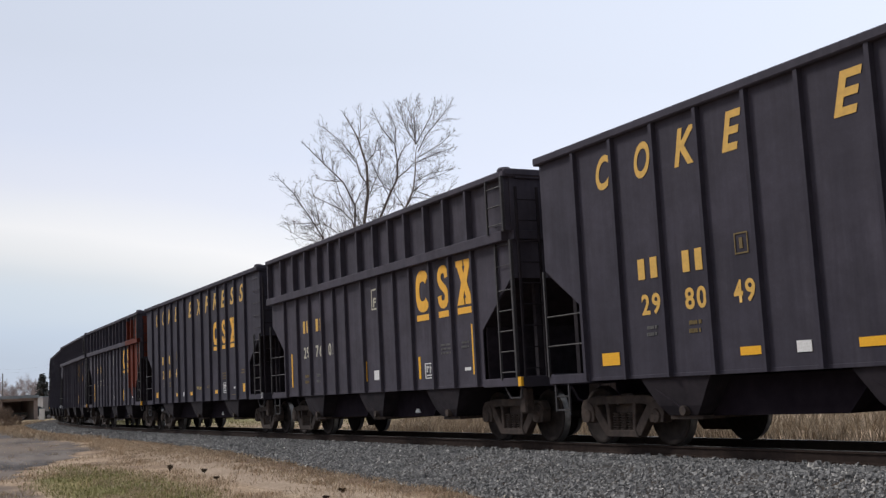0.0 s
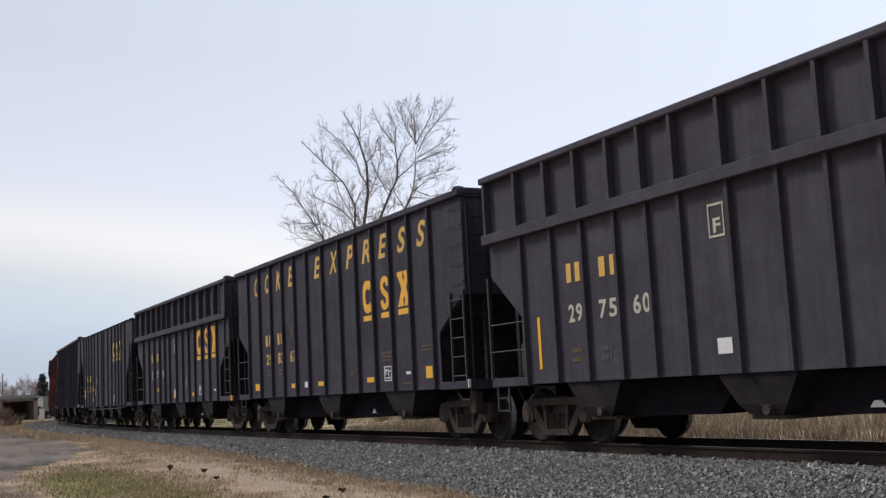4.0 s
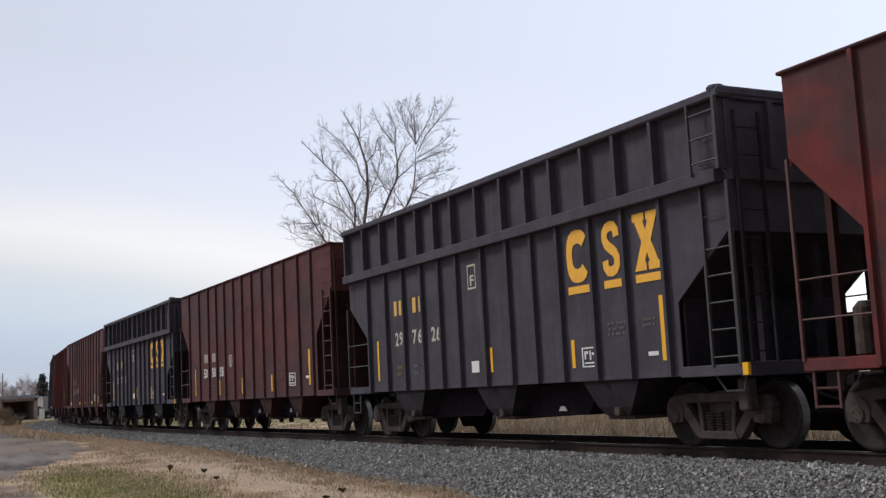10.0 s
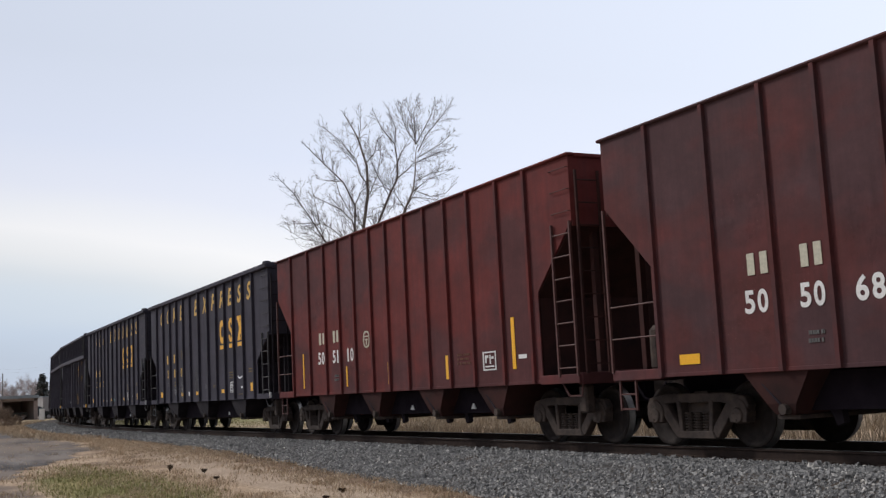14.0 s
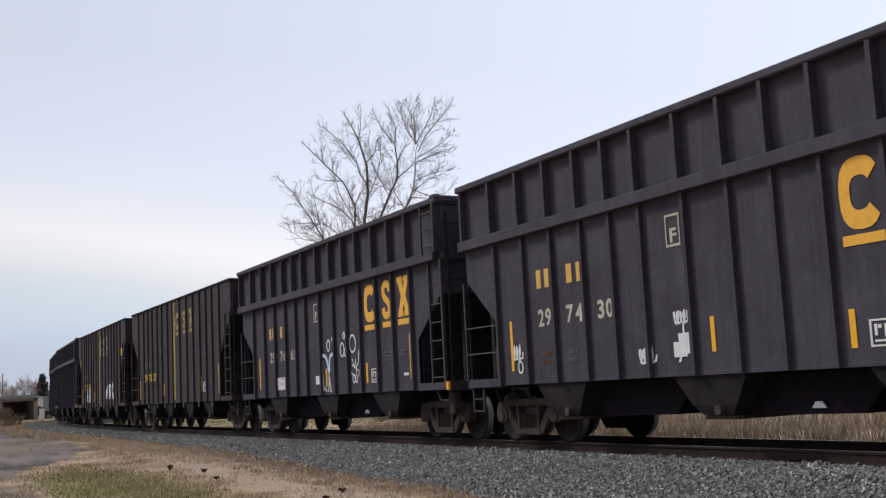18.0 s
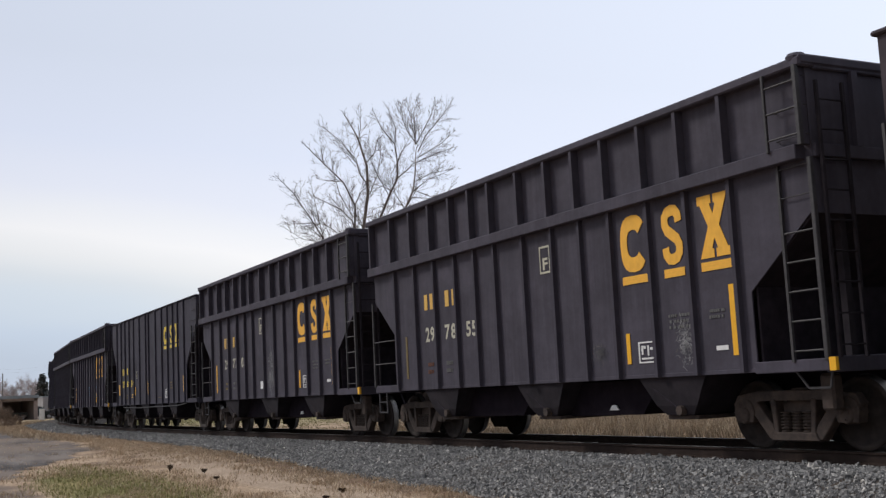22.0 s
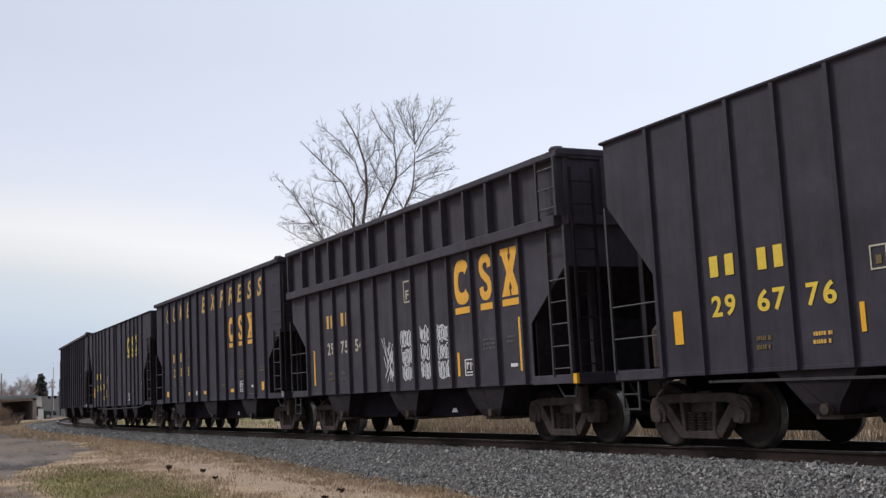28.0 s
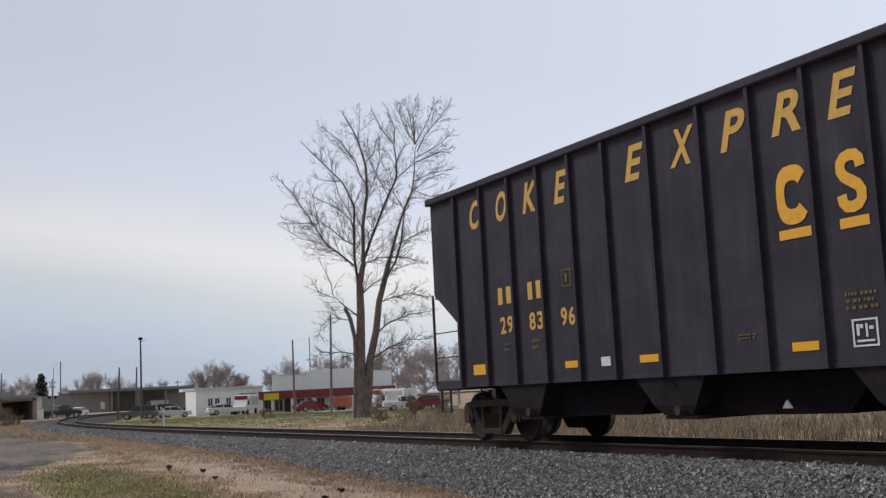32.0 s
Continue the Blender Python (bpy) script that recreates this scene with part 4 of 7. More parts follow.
            box(bm, h - 0.57, h - 0.53, -1.75, -1.71, 3.70, top - 0.10, 0.006)
            for i in range(3):
                rod(bm, (h - 0.55, -1.73, 3.85 + 0.33 * i), (h, -1.72, 3.85 + 0.33 * i), 0.013, 6)
            post = part("corner_post", bm, iron, car)
            if flip:
                post.matrix_basis = Matrix.Rotation(math.pi, 4, "Z")
        zs = [1.3 + 0.37 * i for i in range(9)]
        ladder(car, ((h + 0.09, -1.50), (h + 0.09, -1.06)), 1.15, top - 0.3, zs, SOOTSHADE_RED if kind == "oxide" else SOOTSHADE, flip, "end_ladder")
        lad = ladder(car, ((-h + 0.03, -1.60), (-h + cut, -1.60)), 1.12, notch - 0.02, (1.62, 2.10), iron, flip, "grab_rail")
        # stirrup at the other corner
        bm = bmesh.new()
        for xx in (-h + 0.12, -h + 0.50):
            box(bm, xx - 0.018, xx + 0.018, -1.57, -1.54, 0.56, 1.02)
        for z in (0.58, 0.80):
            rod(bm, (-h + 0.12, -1.555, z), (-h + 0.50, -1.555, z), 0.016, 5)
        st = part("stirrup", bm, iron, car)
        if flip:
            st.matrix_basis = Matrix.Rotation(math.pi, 4, "Z")
        # bent brace strap below the ladder
        bm = bmesh.new()
        bend = ((h - 0.66, 1.04), (h - 0.44, 0.80), (h - 0.10, 0.80), (h - 0.05, 1.02))
        for (xa, za), (xb, zb) in zip(bend, bend[1:]):
            rod(bm, (xa, -1.50, za), (xb, -1.50, zb), 0.017, 5)
        st = part("sill_step", bm, iron, car)
        if flip:
            st.matrix_basis = Matrix.Rotation(math.pi, 4, "Z")
    return car


# ---- the train, in running order ----
def dress_coke(car, num, rng):
    slots = ((1.63, 2.02), (2.60, 2.98), (3.51, 4.00), (4.49, 4.90), (6.42, 6.90), (7.48, 8.02), (8.52, 9.02), (9.46, 9.96), (10.38, 10.86), (11.36, 11.82), (12.30, 12.74))
    word(car, "COKEEXPRESS", GOLD, slots, 3.93, 4.46, 0.28)
    emblem(car, YELLOW, ((9.45, 9.98), (10.42, 10.85), (11.30, 11.92)), 2.79, 3.53)
    initials(car, GOLD, ((2.50, 2.98), (3.50, 3.95)), 2.45, 2.75)
    number(car, num, GOLD, ((2.55, 2.98), (3.52, 3.96), (4.49, 4.89)), 1.93, 2.23)
    put(car, "stencil_frame", mark_mesh("frame", DIMGOLD), 4.58, 4.83, 2.56, 2.84)
    plate(car, DIMGOLD, 4.67, 4.73, 2.63, 2.77)
    plate(car, REFLECT, 1.49, 1.93, 1.24, 1.43, "reflector")
    for u in (4.53, 6.48, 9.50):
        plate(car, REFLECT, u, u + 0.43, 1.25, 1.36, "reflector")
    plate(car, REFLECT, 12.47, 12.87, 1.25, 1.49, "reflector")
    plate(car, WHITE, 5.52, 5.76, 1.24, 1.38, "decal")
    plate(car, WHITE, 11.55, 11.76, 1.36, 1.42, "decal")
    data_panel(car, 10.45, 10.82, 1.25, 1.57)
    stencils(car, DIMGOLD, 10.38, 10.84, 1.84, 3)
    stencils(car, DIMGOLD, 3.55, 3.85, 1.72, 2, 0.07)
    stencils(car, DIMWHITE, 2.62, 2.9, 1.72, 2, 0.06)
    stencils(car, DIMGOLD, 8.55, 8.95, 1.50, 2, 0.03)
    stencils(car, DIMGOLD, 12.32, 12.80, 1.88, 2, 0.05)
    plate(car, DIMGOLD, 11.3, 11.9, 1.17, 1.19)
    half = car["half"]
    hang("corner_plate", mark_mesh("plate", WHITE), None, car, "", Matrix.Translation((half + 0.04, -1.60, 1.02)) @ Matrix.Diagonal((0.03, 6, 0.16, 1)))


def dress_ext(car, num, rng, primer=False):
    far = {"297634": 0.92, "297554": 0.92, "297601": 0.92, "297855": 0.92, "297626": -0.16, "297616": -0.16}.get(num, 0.0)
    if not primer:
        emblem(car, YELLOW, ((9.16, 9.77), (10.14, 10.58), (10.93, 11.53)), 2.58, 3.43)
    else:
        emblem(car, YELLOW, ((9.16, 9.77), (10.14, 10.40)), 2.58, 3.43)
    initials(car, GOLD, ((2.50, 2.92), (3.40, 3.88)), 2.61, 2.92)
    number(car, num, PALE, ((2.52, 2.90), (3.36, 3.82), (4.22, 4.62)), 1.97, 2.26)
    put(car, "stencil_frame", mark_mesh("frame", PALE), 5.98 + far, 6.29 + far, 2.84, 3.30)
    word(car, "F", PALE, ((6.07 + far, 6.22 + far),), 2.90, 3.10)
    if num in ("297626", "297616", "297601"):
        u = 6.42 if far > 0 else 6.53
        plate(car, REFLECT, u, u + 0.08, 1.27, 1.72, "reflector")
    if num in ("297601", "297554"):
        plate(car, DIMRED if num != "297601" else DIMGOLD, 3.86, 3.93, 1.30, 1.75, "reflector")
    if num == "297490":
        for u, z in ((3.41, 1.47), (5.92, 1.19), (8.46, 1.22), (12.2, 1.03), (12.75, 1.03), (0.1, 1.02)):
            plate(car, REFLECT, u, u + 0.44, z, z + 0.12, "reflector")
    else:
        plate(car, DIMGOLD if num == "297855" else REFLECT, 1.57, 1.65, 1.26, 2.13, "reflector")
        plate(car, REFLECT, 9.14, 9.23, 1.24, 1.69, "reflector")
        plate(car, REFLECT, 11.42, 11.53, 1.26, 2.19, "reflector")
    if num != "297855":
        plate(car, DIMWHITE if num == "297554" else WHITE, 5.98 + far, 6.26 + far, 1.29, 1.50, "decal")
    at = 9.33 if num == "297490" else 9.42
    data_panel(car, at, at + 0.40, 1.24, 1.55)
    stencils(car, DIMWHITE, 10.15, 10.6, 1.85, 3)
    stencils(car, DIMWHITE, 11.0, 11.35, 1.85, 2)
    plate(car, WHITE, 11.1, 11.33, 1.34, 1.40, "decal")
    stencils(car, DIMGOLD if rng.random() < 0.5 else DIMRED, 2.55, 2.85, 1.48, 2, 0.09)
    stencils(car, DIMWHITE, 3.35, 3.65, 1.48, 2, 0.09)
    half = car["half"]
    hang("corner_plate", mark_mesh("plate", REFLECT), None, car, "", Matrix.Translation((half + 0.02, -1.60, 1.00)) @ Matrix.Diagonal((0.10, 6, 0.16, 1)))


def dress_plain(car, num, rng):
    emblem(car, LEMON, ((9.86, 10.32), (10.80, 11.18), (11.55, 12.05)), 3.20, 3.87)
    initials(car, LEMON, ((2.22, 2.72), (3.12, 3.60)), 2.31, 2.59)
    number(car, num, LEMON, ((2.22, 2.68), (3.08, 3.57), (3.91, 4.38)), 1.78, 2.06)
    at = 5.11 if num == "296789" else 4.91
    put(car, "stencil_frame", mark_mesh("frame", PALE), at, at + 0.24, 2.10, 2.38)
    plate(car, DIMGOLD, at + 0.08, at + 0.16, 2.16, 2.26)
    z = 1.56 if num == "296789" else 1.42
    plate(car, REFLECT, 4.70, 4.77, z, z + 0.34, "reflector")
    plate(car, REFLECT, 1.42, 1.60, 1.46, 1.92, "reflector")
    for u, a, b in ((7.05, 1.41, 1.90), (9.39, 1.43, 1.99)):
        plate(car, REFLECT, u, u + 0.09, a, b, "reflector")
    plate(car, REFLECT, 12.62, 12.80, 1.42, 1.98, "reflector")
    data_panel(car, 9.95, 10.35, 1.22, 1.54)
    stencils(car, DIMGOLD, 10.75, 11.2, 1.75, 3, 0.06)
    stencils(car, DIMGOLD, 3.0, 3.3, 1.42, 2, 0.07)
    stencils(car, GOLD, 3.95, 4.3, 1.42, 2, 0.06)
    plate(car, DIMGOLD, 8.85, 9.25, 1.25, 1.27)
    bm = bmesh.new()
    half = car["half"]
    for a, b in (((-half + 2.0, 0.93), (-half + 5.0, 0.90)), ((-half + 5.0, 0.90), (half - 3.0, 0.92)), ((half - 3.0, 0.92), (half - 1.6, 1.0))):
        rod(bm, (a[0], -1.52, a[1]), (b[0], -1.52, b[1]), 0.022, 5)
    part("brake_pipe", bm, IRON, car)


def dress_oxide(car, num, rng, blocks=False):
    initials(car, PALE, ((3.0, 3.40), (3.92, 4.30)), 2.26, 2.54)
    number(car, num, WHITE, ((2.92, 3.34), (3.88, 4.28), (4.74, 5.16)), 1.77, 2.07)
    put(car, "grime_stain", mark_mesh("film", GRIME), 2.4, 3.7, 2.6, 3.5, SHEET - 0.0064, "dark sooty stain")
    put(car, "grime_stain", mark_mesh("film", GRIME), 4.6, 5.4, 2.1, 3.3, SHEET - 0.0068, "dark sooty stain")
    if blocks:
        for u in (1.55, 5.3, 7.6, 10.1):
            plate(car, REFLECT, u, u + 0.42, 1.18, 1.32, "reflector")
        plate(car, REFLECT, 12.5, 12.9, 1.22, 1.47, "reflector")
    else:
        put(car, "roundel", mark_mesh("roundel", PALE), 5.76, 6.10, 2.03, 2.41)
        for z, a, b in ((2.27, 5.82, 6.04), (2.20, 5.84, 6.02)):
            plate(car, PALE, a, b, z, z + 0.03)
        plate(car, PALE, 5.90, 5.96, 2.10, 2.2)
        for u, a, b, w in ((1.83, 1.21, 2.09, 0.07), (4.69, 1.19, 1.66, 0.07), (7.03, 1.18, 1.66, 0.07), (9.73, 1.20, 1.66, 0.10), (12.68 if num == "505058" else 12.25, 1.30, 2.20, 0.11)):
            plate(car, REFLECT, u, u + w, a, b, "reflector")
    data_panel(car, 11.20, 11.67, 1.31, 1.65)
    plate(car, WHITE, 12.46, 12.72, 1.47, 1.54, "decal")
    stencils(car, DIMWHITE, 3.95, 4.25, 1.44, 2, 0.06)
    stencils(car, DIMRED, 10.2, 10.7, 1.62, 3, 0.05)


def dress_stripe(car, num, rng):
    plate(car, STRIPE, 6.97, 7.19, 1.12, 4.66, "stripe", "flaking yellow vertical stripe")
    for i in range(17):
        put(car, "stripe_chip", mark_mesh("plate", BROWNBLACK), 7.03, 7.07, 1.3 + 0.195 * i, 1.35 + 0.195 * i, SHEET - 0.006)
    emblem(car, FLAKED if num.endswith("3") else DULLCREAM, ((7.32, 7.82), (8.30, 8.74), (9.17, 9.72)), 3.60, 4.24)
    initials(car, DIMWHITE, ((2.4, 2.75), (2.95, 3.3)), 2.42, 2.7)
    number(car, num, LEMON, ((2.26, 2.72), (3.00, 3.46), (3.72, 4.14)), 1.90, 2.19)
    for u, a, b in ((1.45, 1.2, 1.95), (3.62, 1.2, 1.6), (5.42, 1.30, 1.75), (8.76, 1.32, 1.78), (10.58, 1.32, 1.85), (12.66, 1.25, 2.2)):
        plate(car, REFLECT, u, u + 0.08, a, b, "reflector")
    data_panel(car, 10.86, 11.20, 1.34, 1.66)
    stencils(car, DIMGOLD, 11.65, 12.0, 1.72, 3, 0.05)
    stencils(car, DIMWHITE, 2.3, 2.6, 1.45, 2, 0.06)


TRAIN = (
    # kind, figures (none where it is never in view)
    ("coke", "298049"), ("ext", "297601"), ("coke", "298044"), ("ext", "297634"), ("ext", "297560"), ("coke", "298367"),
    ("ext", "297490"), ("plain", "296789"), ("coke", "298447"), ("oxide", "505204"), ("ext", "297626"), ("oxide", "505058"),
    ("ext", "297616"), ("oxide", "505068"), ("oxide", "505110"), ("coke", "298004"), ("coke", "298027"), ("ext", "297430"),
    ("ext", "297665"), ("stripe", "297023"), ("stripe", "297048"), ("ext", "297855"), ("ext", "297703"), ("plain", "296834"),
    ("ext", "297401"), ("ext", "297771"), ("plain", "296776"), ("ext", "297554"), ("coke", "298151"), ("plain", "296770"), ("coke", "298396"))
LABELS = {"coke": "weathered black steel hopper wagon with slanted gold lettering",
          "ext": "black steel hopper wagon with raised extension sides and yellow mark",
          "plain": "faded black ribbed hopper wagon with gold figures",
          "oxide": "oxide red ribbed hopper wagon with white figures",
          "stripe": "brownish black hopper wagon with a flaking yellow stripe"}
DRESS = {"coke": dress_coke, "ext": dress_ext, "plain": dress_plain, "oxide": dress_oxide, "stripe": dress_stripe}


def primer_end(car):
    """Fresh red primer over the front end of one wagon, with a wandering rim."""
    half = car["half"]
    rim = [(12.95, 2.9), (12.0, 1.95), (11.5, 1.4), (11.2, 1.32), (10.9, 1.5), (10.65, 2.0), (10.3, 2.5), (10.12, 3.1), (10.3, 3.5), (10.45, 3.9), (10.7, 4.3), (11.2, 4.60), (12.95, 4.60)]
    bm = bmesh.new()
    prism(bm, [(u - half, z) for u, z in rim], SHEET - 0.006, SHEET - 0.001)
    bmesh.ops.recalc_face_normals(bm, faces=bm.faces)
    part("primer_patch", bm, PRIMER, car, "fresh red primer patch")
    for u in (10.72, 11.62):
        for z0, z1 in ((1.75, 3.5), (3.78, 4.55)):
            me = rib_mesh(z0, z1, 0.088, 0.082 if z0 < 3 else 0.136)
            hang("primer_rib", me, PRIMER, car, "", Matrix.Translation((u - half, -1.566, 0)))
    bm = bmesh.new()
    box(bm, half - 2.6, half - 0.115, -1.719, -1.60, 3.546, 3.739)
    box(bm, half + 0.004, half + 0.012, -1.5, 1.5, 2.95, 4.6)
    box(bm, half + 0.055, half + 0.064, -1.5, 1.5, 3.56, 3.72)
    part("primer_belt", bm, PRIMER, car)


def graffiti(cars):
    rng = random.Random(11)

    def scrawl(u, z, w, h, k):
        pts = []
        for i in range(k):
            a = i * 2.4 + rng.uniform(-0.5, 0.5)
            pts.append((u + w * (0.5 + 0.48 * math.cos(a) * rng.uniform(0.5, 1)), z + h * (0.5 + 0.48 * math.sin(a * 1.3) * rng.uniform(0.5, 1))))
        return pts
    c = cars[18]
    c["half"] += 0.07
    for u, z, w, h in ((6.96, 2.21, 0.10, 0.13), (7.24, 2.35, 0.05, 0.06), (7.83, 2.06, 0.12, 0.16), (7.96, 2.39, 0.05, 0.07), (8.47, 2.17, 0.18, 0.20)):
        strokes(c, "spray_ring", [loop(u, z, w, h)], 0.045, SPRAY, "white sprayed ring")
    strokes(c, "spray_ring", [loop(8.04, 1.99, 0.08, 0.09)[2:11]], 0.045, SPRAY, "white sprayed open ring")
    strokes(c, "spray_scrawl", [[(6.54, 1.98), (6.69, 1.98), (6.81, 1.90), (6.89, 1.74), (6.93, 1.60)], [(6.97, 1.60), (7.0, 1.82), (7.07, 1.95), (7.19, 2.0), (7.27, 1.95)], [(6.89, 1.66), (6.95, 1.55), (7.01, 1.66)]], 0.085, SPRAYPALE, "pale blue sprayed plume")
    strokes(c, "spray_scrawl", [[(6.54, 1.85), (6.57, 1.12), (6.67, 1.2), (6.75, 1.12)], [(7.27, 1.95), (7.29, 1.5), (7.28, 1.1)], [(6.95, 1.5), (6.89, 1.1), (7.05, 1.1), (6.97, 1.45)]], 0.05, SPRAY, "white sprayed drips")
    strokes(c, "spray_scrawl", [loop(8.49, 1.36, 0.07, 0.09), loop(8.64, 1.36, 0.06, 0.09), [(8.36, 1.5), (8.5, 1.43)], [(8.42, 1.82), (8.6, 1.6)], [(8.63, 1.6), (8.78, 1.72), (8.8, 1.85), (8.84, 2.0)], [(8.79, 1.56), (8.8, 1.42)], [(8.42, 1.68), (8.72, 1.56)], [(8.62, 1.8), (8.66, 1.5)]], 0.035, SPRAY, "white sprayed paw-like scrawl")
    plate(c, REFLECT, 6.74, 6.82, 1.22, 1.66, "reflector")
    plate(c, WHITE, 3.1, 3.75, 1.22, 1.55, "decal")
    c["half"] -= 0.07
    def cursive(u, z, w, h, loops):
        """A running hand of tall loops."""
        pts = []
        for i in range(loops * 9 + 1):
            t, ph = i / (loops * 9), 2 * math.pi * i / 9
            pts.append((u + w * t + 0.42 * w / loops * math.cos(ph) + rng.uniform(-0.012, 0.012), z + h * (0.5 + (0.42 + 0.1 * math.sin(3.1 * i)) * math.sin(ph))))
        return pts
    c = cars[27]
    lines = []
    for col, (u, z) in enumerate(((5.72, 1.22), (6.70, 1.20), (7.60, 1.24), (8.36, 1.22))):
        for r in range(3):
            zr = z + 0.36 * r
            if col == 0:
                for i in range(9):
                    a = rng.uniform(0.7, 2.3)
                    x0, z0, ln = u + rng.uniform(0.1, 0.55), z + 0.2 * r + rng.uniform(0, 0.2), rng.uniform(0.15, 0.4)
                    lines.append([(x0, z0), (x0 + ln * math.cos(a), z0 + ln * math.sin(a))])
            else:
                for i in range(7):
                    lines.append(loop(u + 0.05 + 0.07 * i + rng.uniform(-0.02, 0.02), zr + 0.17 + rng.uniform(-0.03, 0.03), rng.uniform(0.04, 0.075), rng.uniform(0.09, 0.18), 9))
                lines.append([(u, zr + 0.34), (u + 0.06, zr + 0.05), (u + 0.2, zr + 0.30), (u + 0.34, zr + 0.02), (u + 0.5, zr + 0.3), (u + 0.53, zr - 0.02)])
        if col == 0:
            lines += [[(u, z + 0.95), (u + 0.18, z + 0.6)], [(u + 0.66, z + 0.98), (u + 0.35, z + 0.5)], [(u + 0.12, z + 0.95), (u + 0.2, z + 0.6)]]
    strokes(c, "spray_scrawl", lines, 0.024, SPRAY, "columns of white sprayed scrawl")
    rub(cars[22], 6.64, 1.20, 0.56, 0.62, CHALK, 70)
    rub(cars[22], 6.72, 1.75, 0.40, 0.55, CHALK, 30)
    for u, z, w, h in ((5.15, 1.45, 0.34, 0.34), (8.1, 1.40, 0.30, 0.32), (6.2, 1.5, 0.3, 0.3)):
        rub(cars[9], u, z, w, h, CHALK if u < 6 else SCRUB, 26)
    c = cars[17]
    c["half"] += 0.08
    strokes(c, "spray_scrawl", [cursive(6.10, 1.74, 0.36, 0.20, 5), [(6.3, 1.74), (6.3, 1.6)]], 0.035, SPRAY, "white sprayed scribble")
    bm = bmesh.new()
    prism(bm, [(u - c["half"], z) for u, z in ((6.19, 1.30), (6.17, 1.62), (6.44, 1.62), (6.48, 1.30), (6.50, 1.22), (6.44, 1.22), (6.40, 1.33), (6.24, 1.33), (6.20, 1.22), (6.14, 1.22))], SHEET - 0.008, SHEET - 0.003)
    bmesh.ops.recalc_face_normals(bm, faces=bm.faces)
    part("spray_block", bm, SPRAY, c, "white sprayed figure on two legs")
    strokes(c, "spray_scrawl", [cursive(5.27, 1.22, 0.36, 0.24, 4), [(5.3, 1.25), (5.45, 1.5), (5.55, 1.24)]], 0.04, SPRAY, "white sprayed scribble")
    strokes(c, "spray_scrawl", [cursive(1.66, 1.42, 0.34, 0.30, 4), loop(1.95, 1.32, 0.07, 0.10)], 0.035, SPRAY, "white sprayed scribble")
    plate(c, REFLECT, 6.85, 6.93, 1.33, 1.80, "reflector")
    c["half"] -= 0.08
    c = cars[20]
    letters = [[(9.02, 1.42), (9.05, 1.86), (9.2, 1.60), (9.36, 1.92), (9.42, 1.46)], [(9.55, 1.88), (9.60, 1.52), (9.72, 1.50), (9.86, 1.98)],
               [(9.98, 1.40), (10.04, 1.98), (10.26, 1.96), (10.30, 1.74), (10.08, 1.68), (10.34, 1.36)], [(10.50, 1.34), (10.55, 2.06)], [(10.90, 2.02), (10.60, 1.70), (10.94, 1.38)]]
    strokes(c, "spray_scrawl", letters, 0.19, SPRAY, "large white sprayed block tag")
    strokes(c, "spray_scrawl", [[(3.38, 1.86), (3.25, 1.87), (3.13, 1.74), (3.09, 1.55), (3.12, 1.40), (3.24, 1.33), (3.36, 1.37), (3.40, 1.48), (3.33, 1.58), (3.2, 1.58), (3.12, 1.5)], [(3.86, 1.28), (3.85, 1.6), (3.90, 1.83), (4.02, 1.92), (4.13, 1.85), (4.18, 1.6), (4.19, 1.28)], [(3.88, 1.58), (4.16, 1.58)], [(4.03, 1.32), (4.02, 1.5)]], 0.12, SPRAY, "white sprayed curls")
    plate(c, REFLECT, 0.80, 1.07, 3.22, 3.54, "placard")
    plate(c, REFLECT, 13.02, 13.36, 3.2, 3.52, "placard")
    c = cars[24]
    strokes(c, "spray_scrawl", [[(6.5, 2.0), (7.0, 2.02)], [(6.75, 2.0), (6.75, 1.6)], [(7.85, 2.0), (7.75, 1.4)], [(7.8, 2.0), (8.1, 1.95), (8.1, 1.75), (7.8, 1.7)], [(8.85, 2.1), (8.9, 1.5)], [(9.2, 2.05), (8.9, 1.8), (9.25, 1.5)]], 0.035, SPRAYBLUE, "thin blue sprayed letters")
    c = cars[15]
    strokes(c, "spray_scrawl", [[(11.25, 1.72), (11.4, 1.66), (11.6, 1.68), (11.75, 1.74)], [(11.8, 1.78), (11.82, 1.84)]], 0.05, SPRAY, "white sprayed squiggle")
    strokes(c, "spray_scrawl", [[(7.62, 1.60), (7.68, 1.42), (7.76, 1.56), (7.86, 1.44), (8.06, 1.58), (8.14, 1.72)]], 0.026, CHALK, "chalk zigzag")
    rub(c, 4.48, 1.18, 0.38, 0.54, CHALK, 46)
    rub(c, 6.22, 1.40, 0.66, 0.66, SCRUB, 60)
    rub(c, 3.50, 1.26, 0.46, 0.26, CHALK, 30)
    c = cars[16]
    rub(c, 8.64, 1.42, 0.36, 0.42, SCRUB, 34)
    strokes(c, "spray_scrawl", [scrawl(7.12, 1.20, 0.50, 0.18, 20)], 0.018, TEAL, "small teal sprayed scrawl")
    c = cars[2]
    strokes(c, "spray_scrawl", [scrawl(7.25, 1.36, 0.42, 0.24, 22), scrawl(7.6, 1.38, 0.36, 0.18, 18)], 0.018, STRIPE, "dull yellow sprayed scrawl")
    c = cars[6]
    rub(c, 7.52, 1.32, 0.46, 0.80, CHALK, 50)
    rub(c, 8.80, 1.62, 0.80, 0.70, SCRUB, 60)
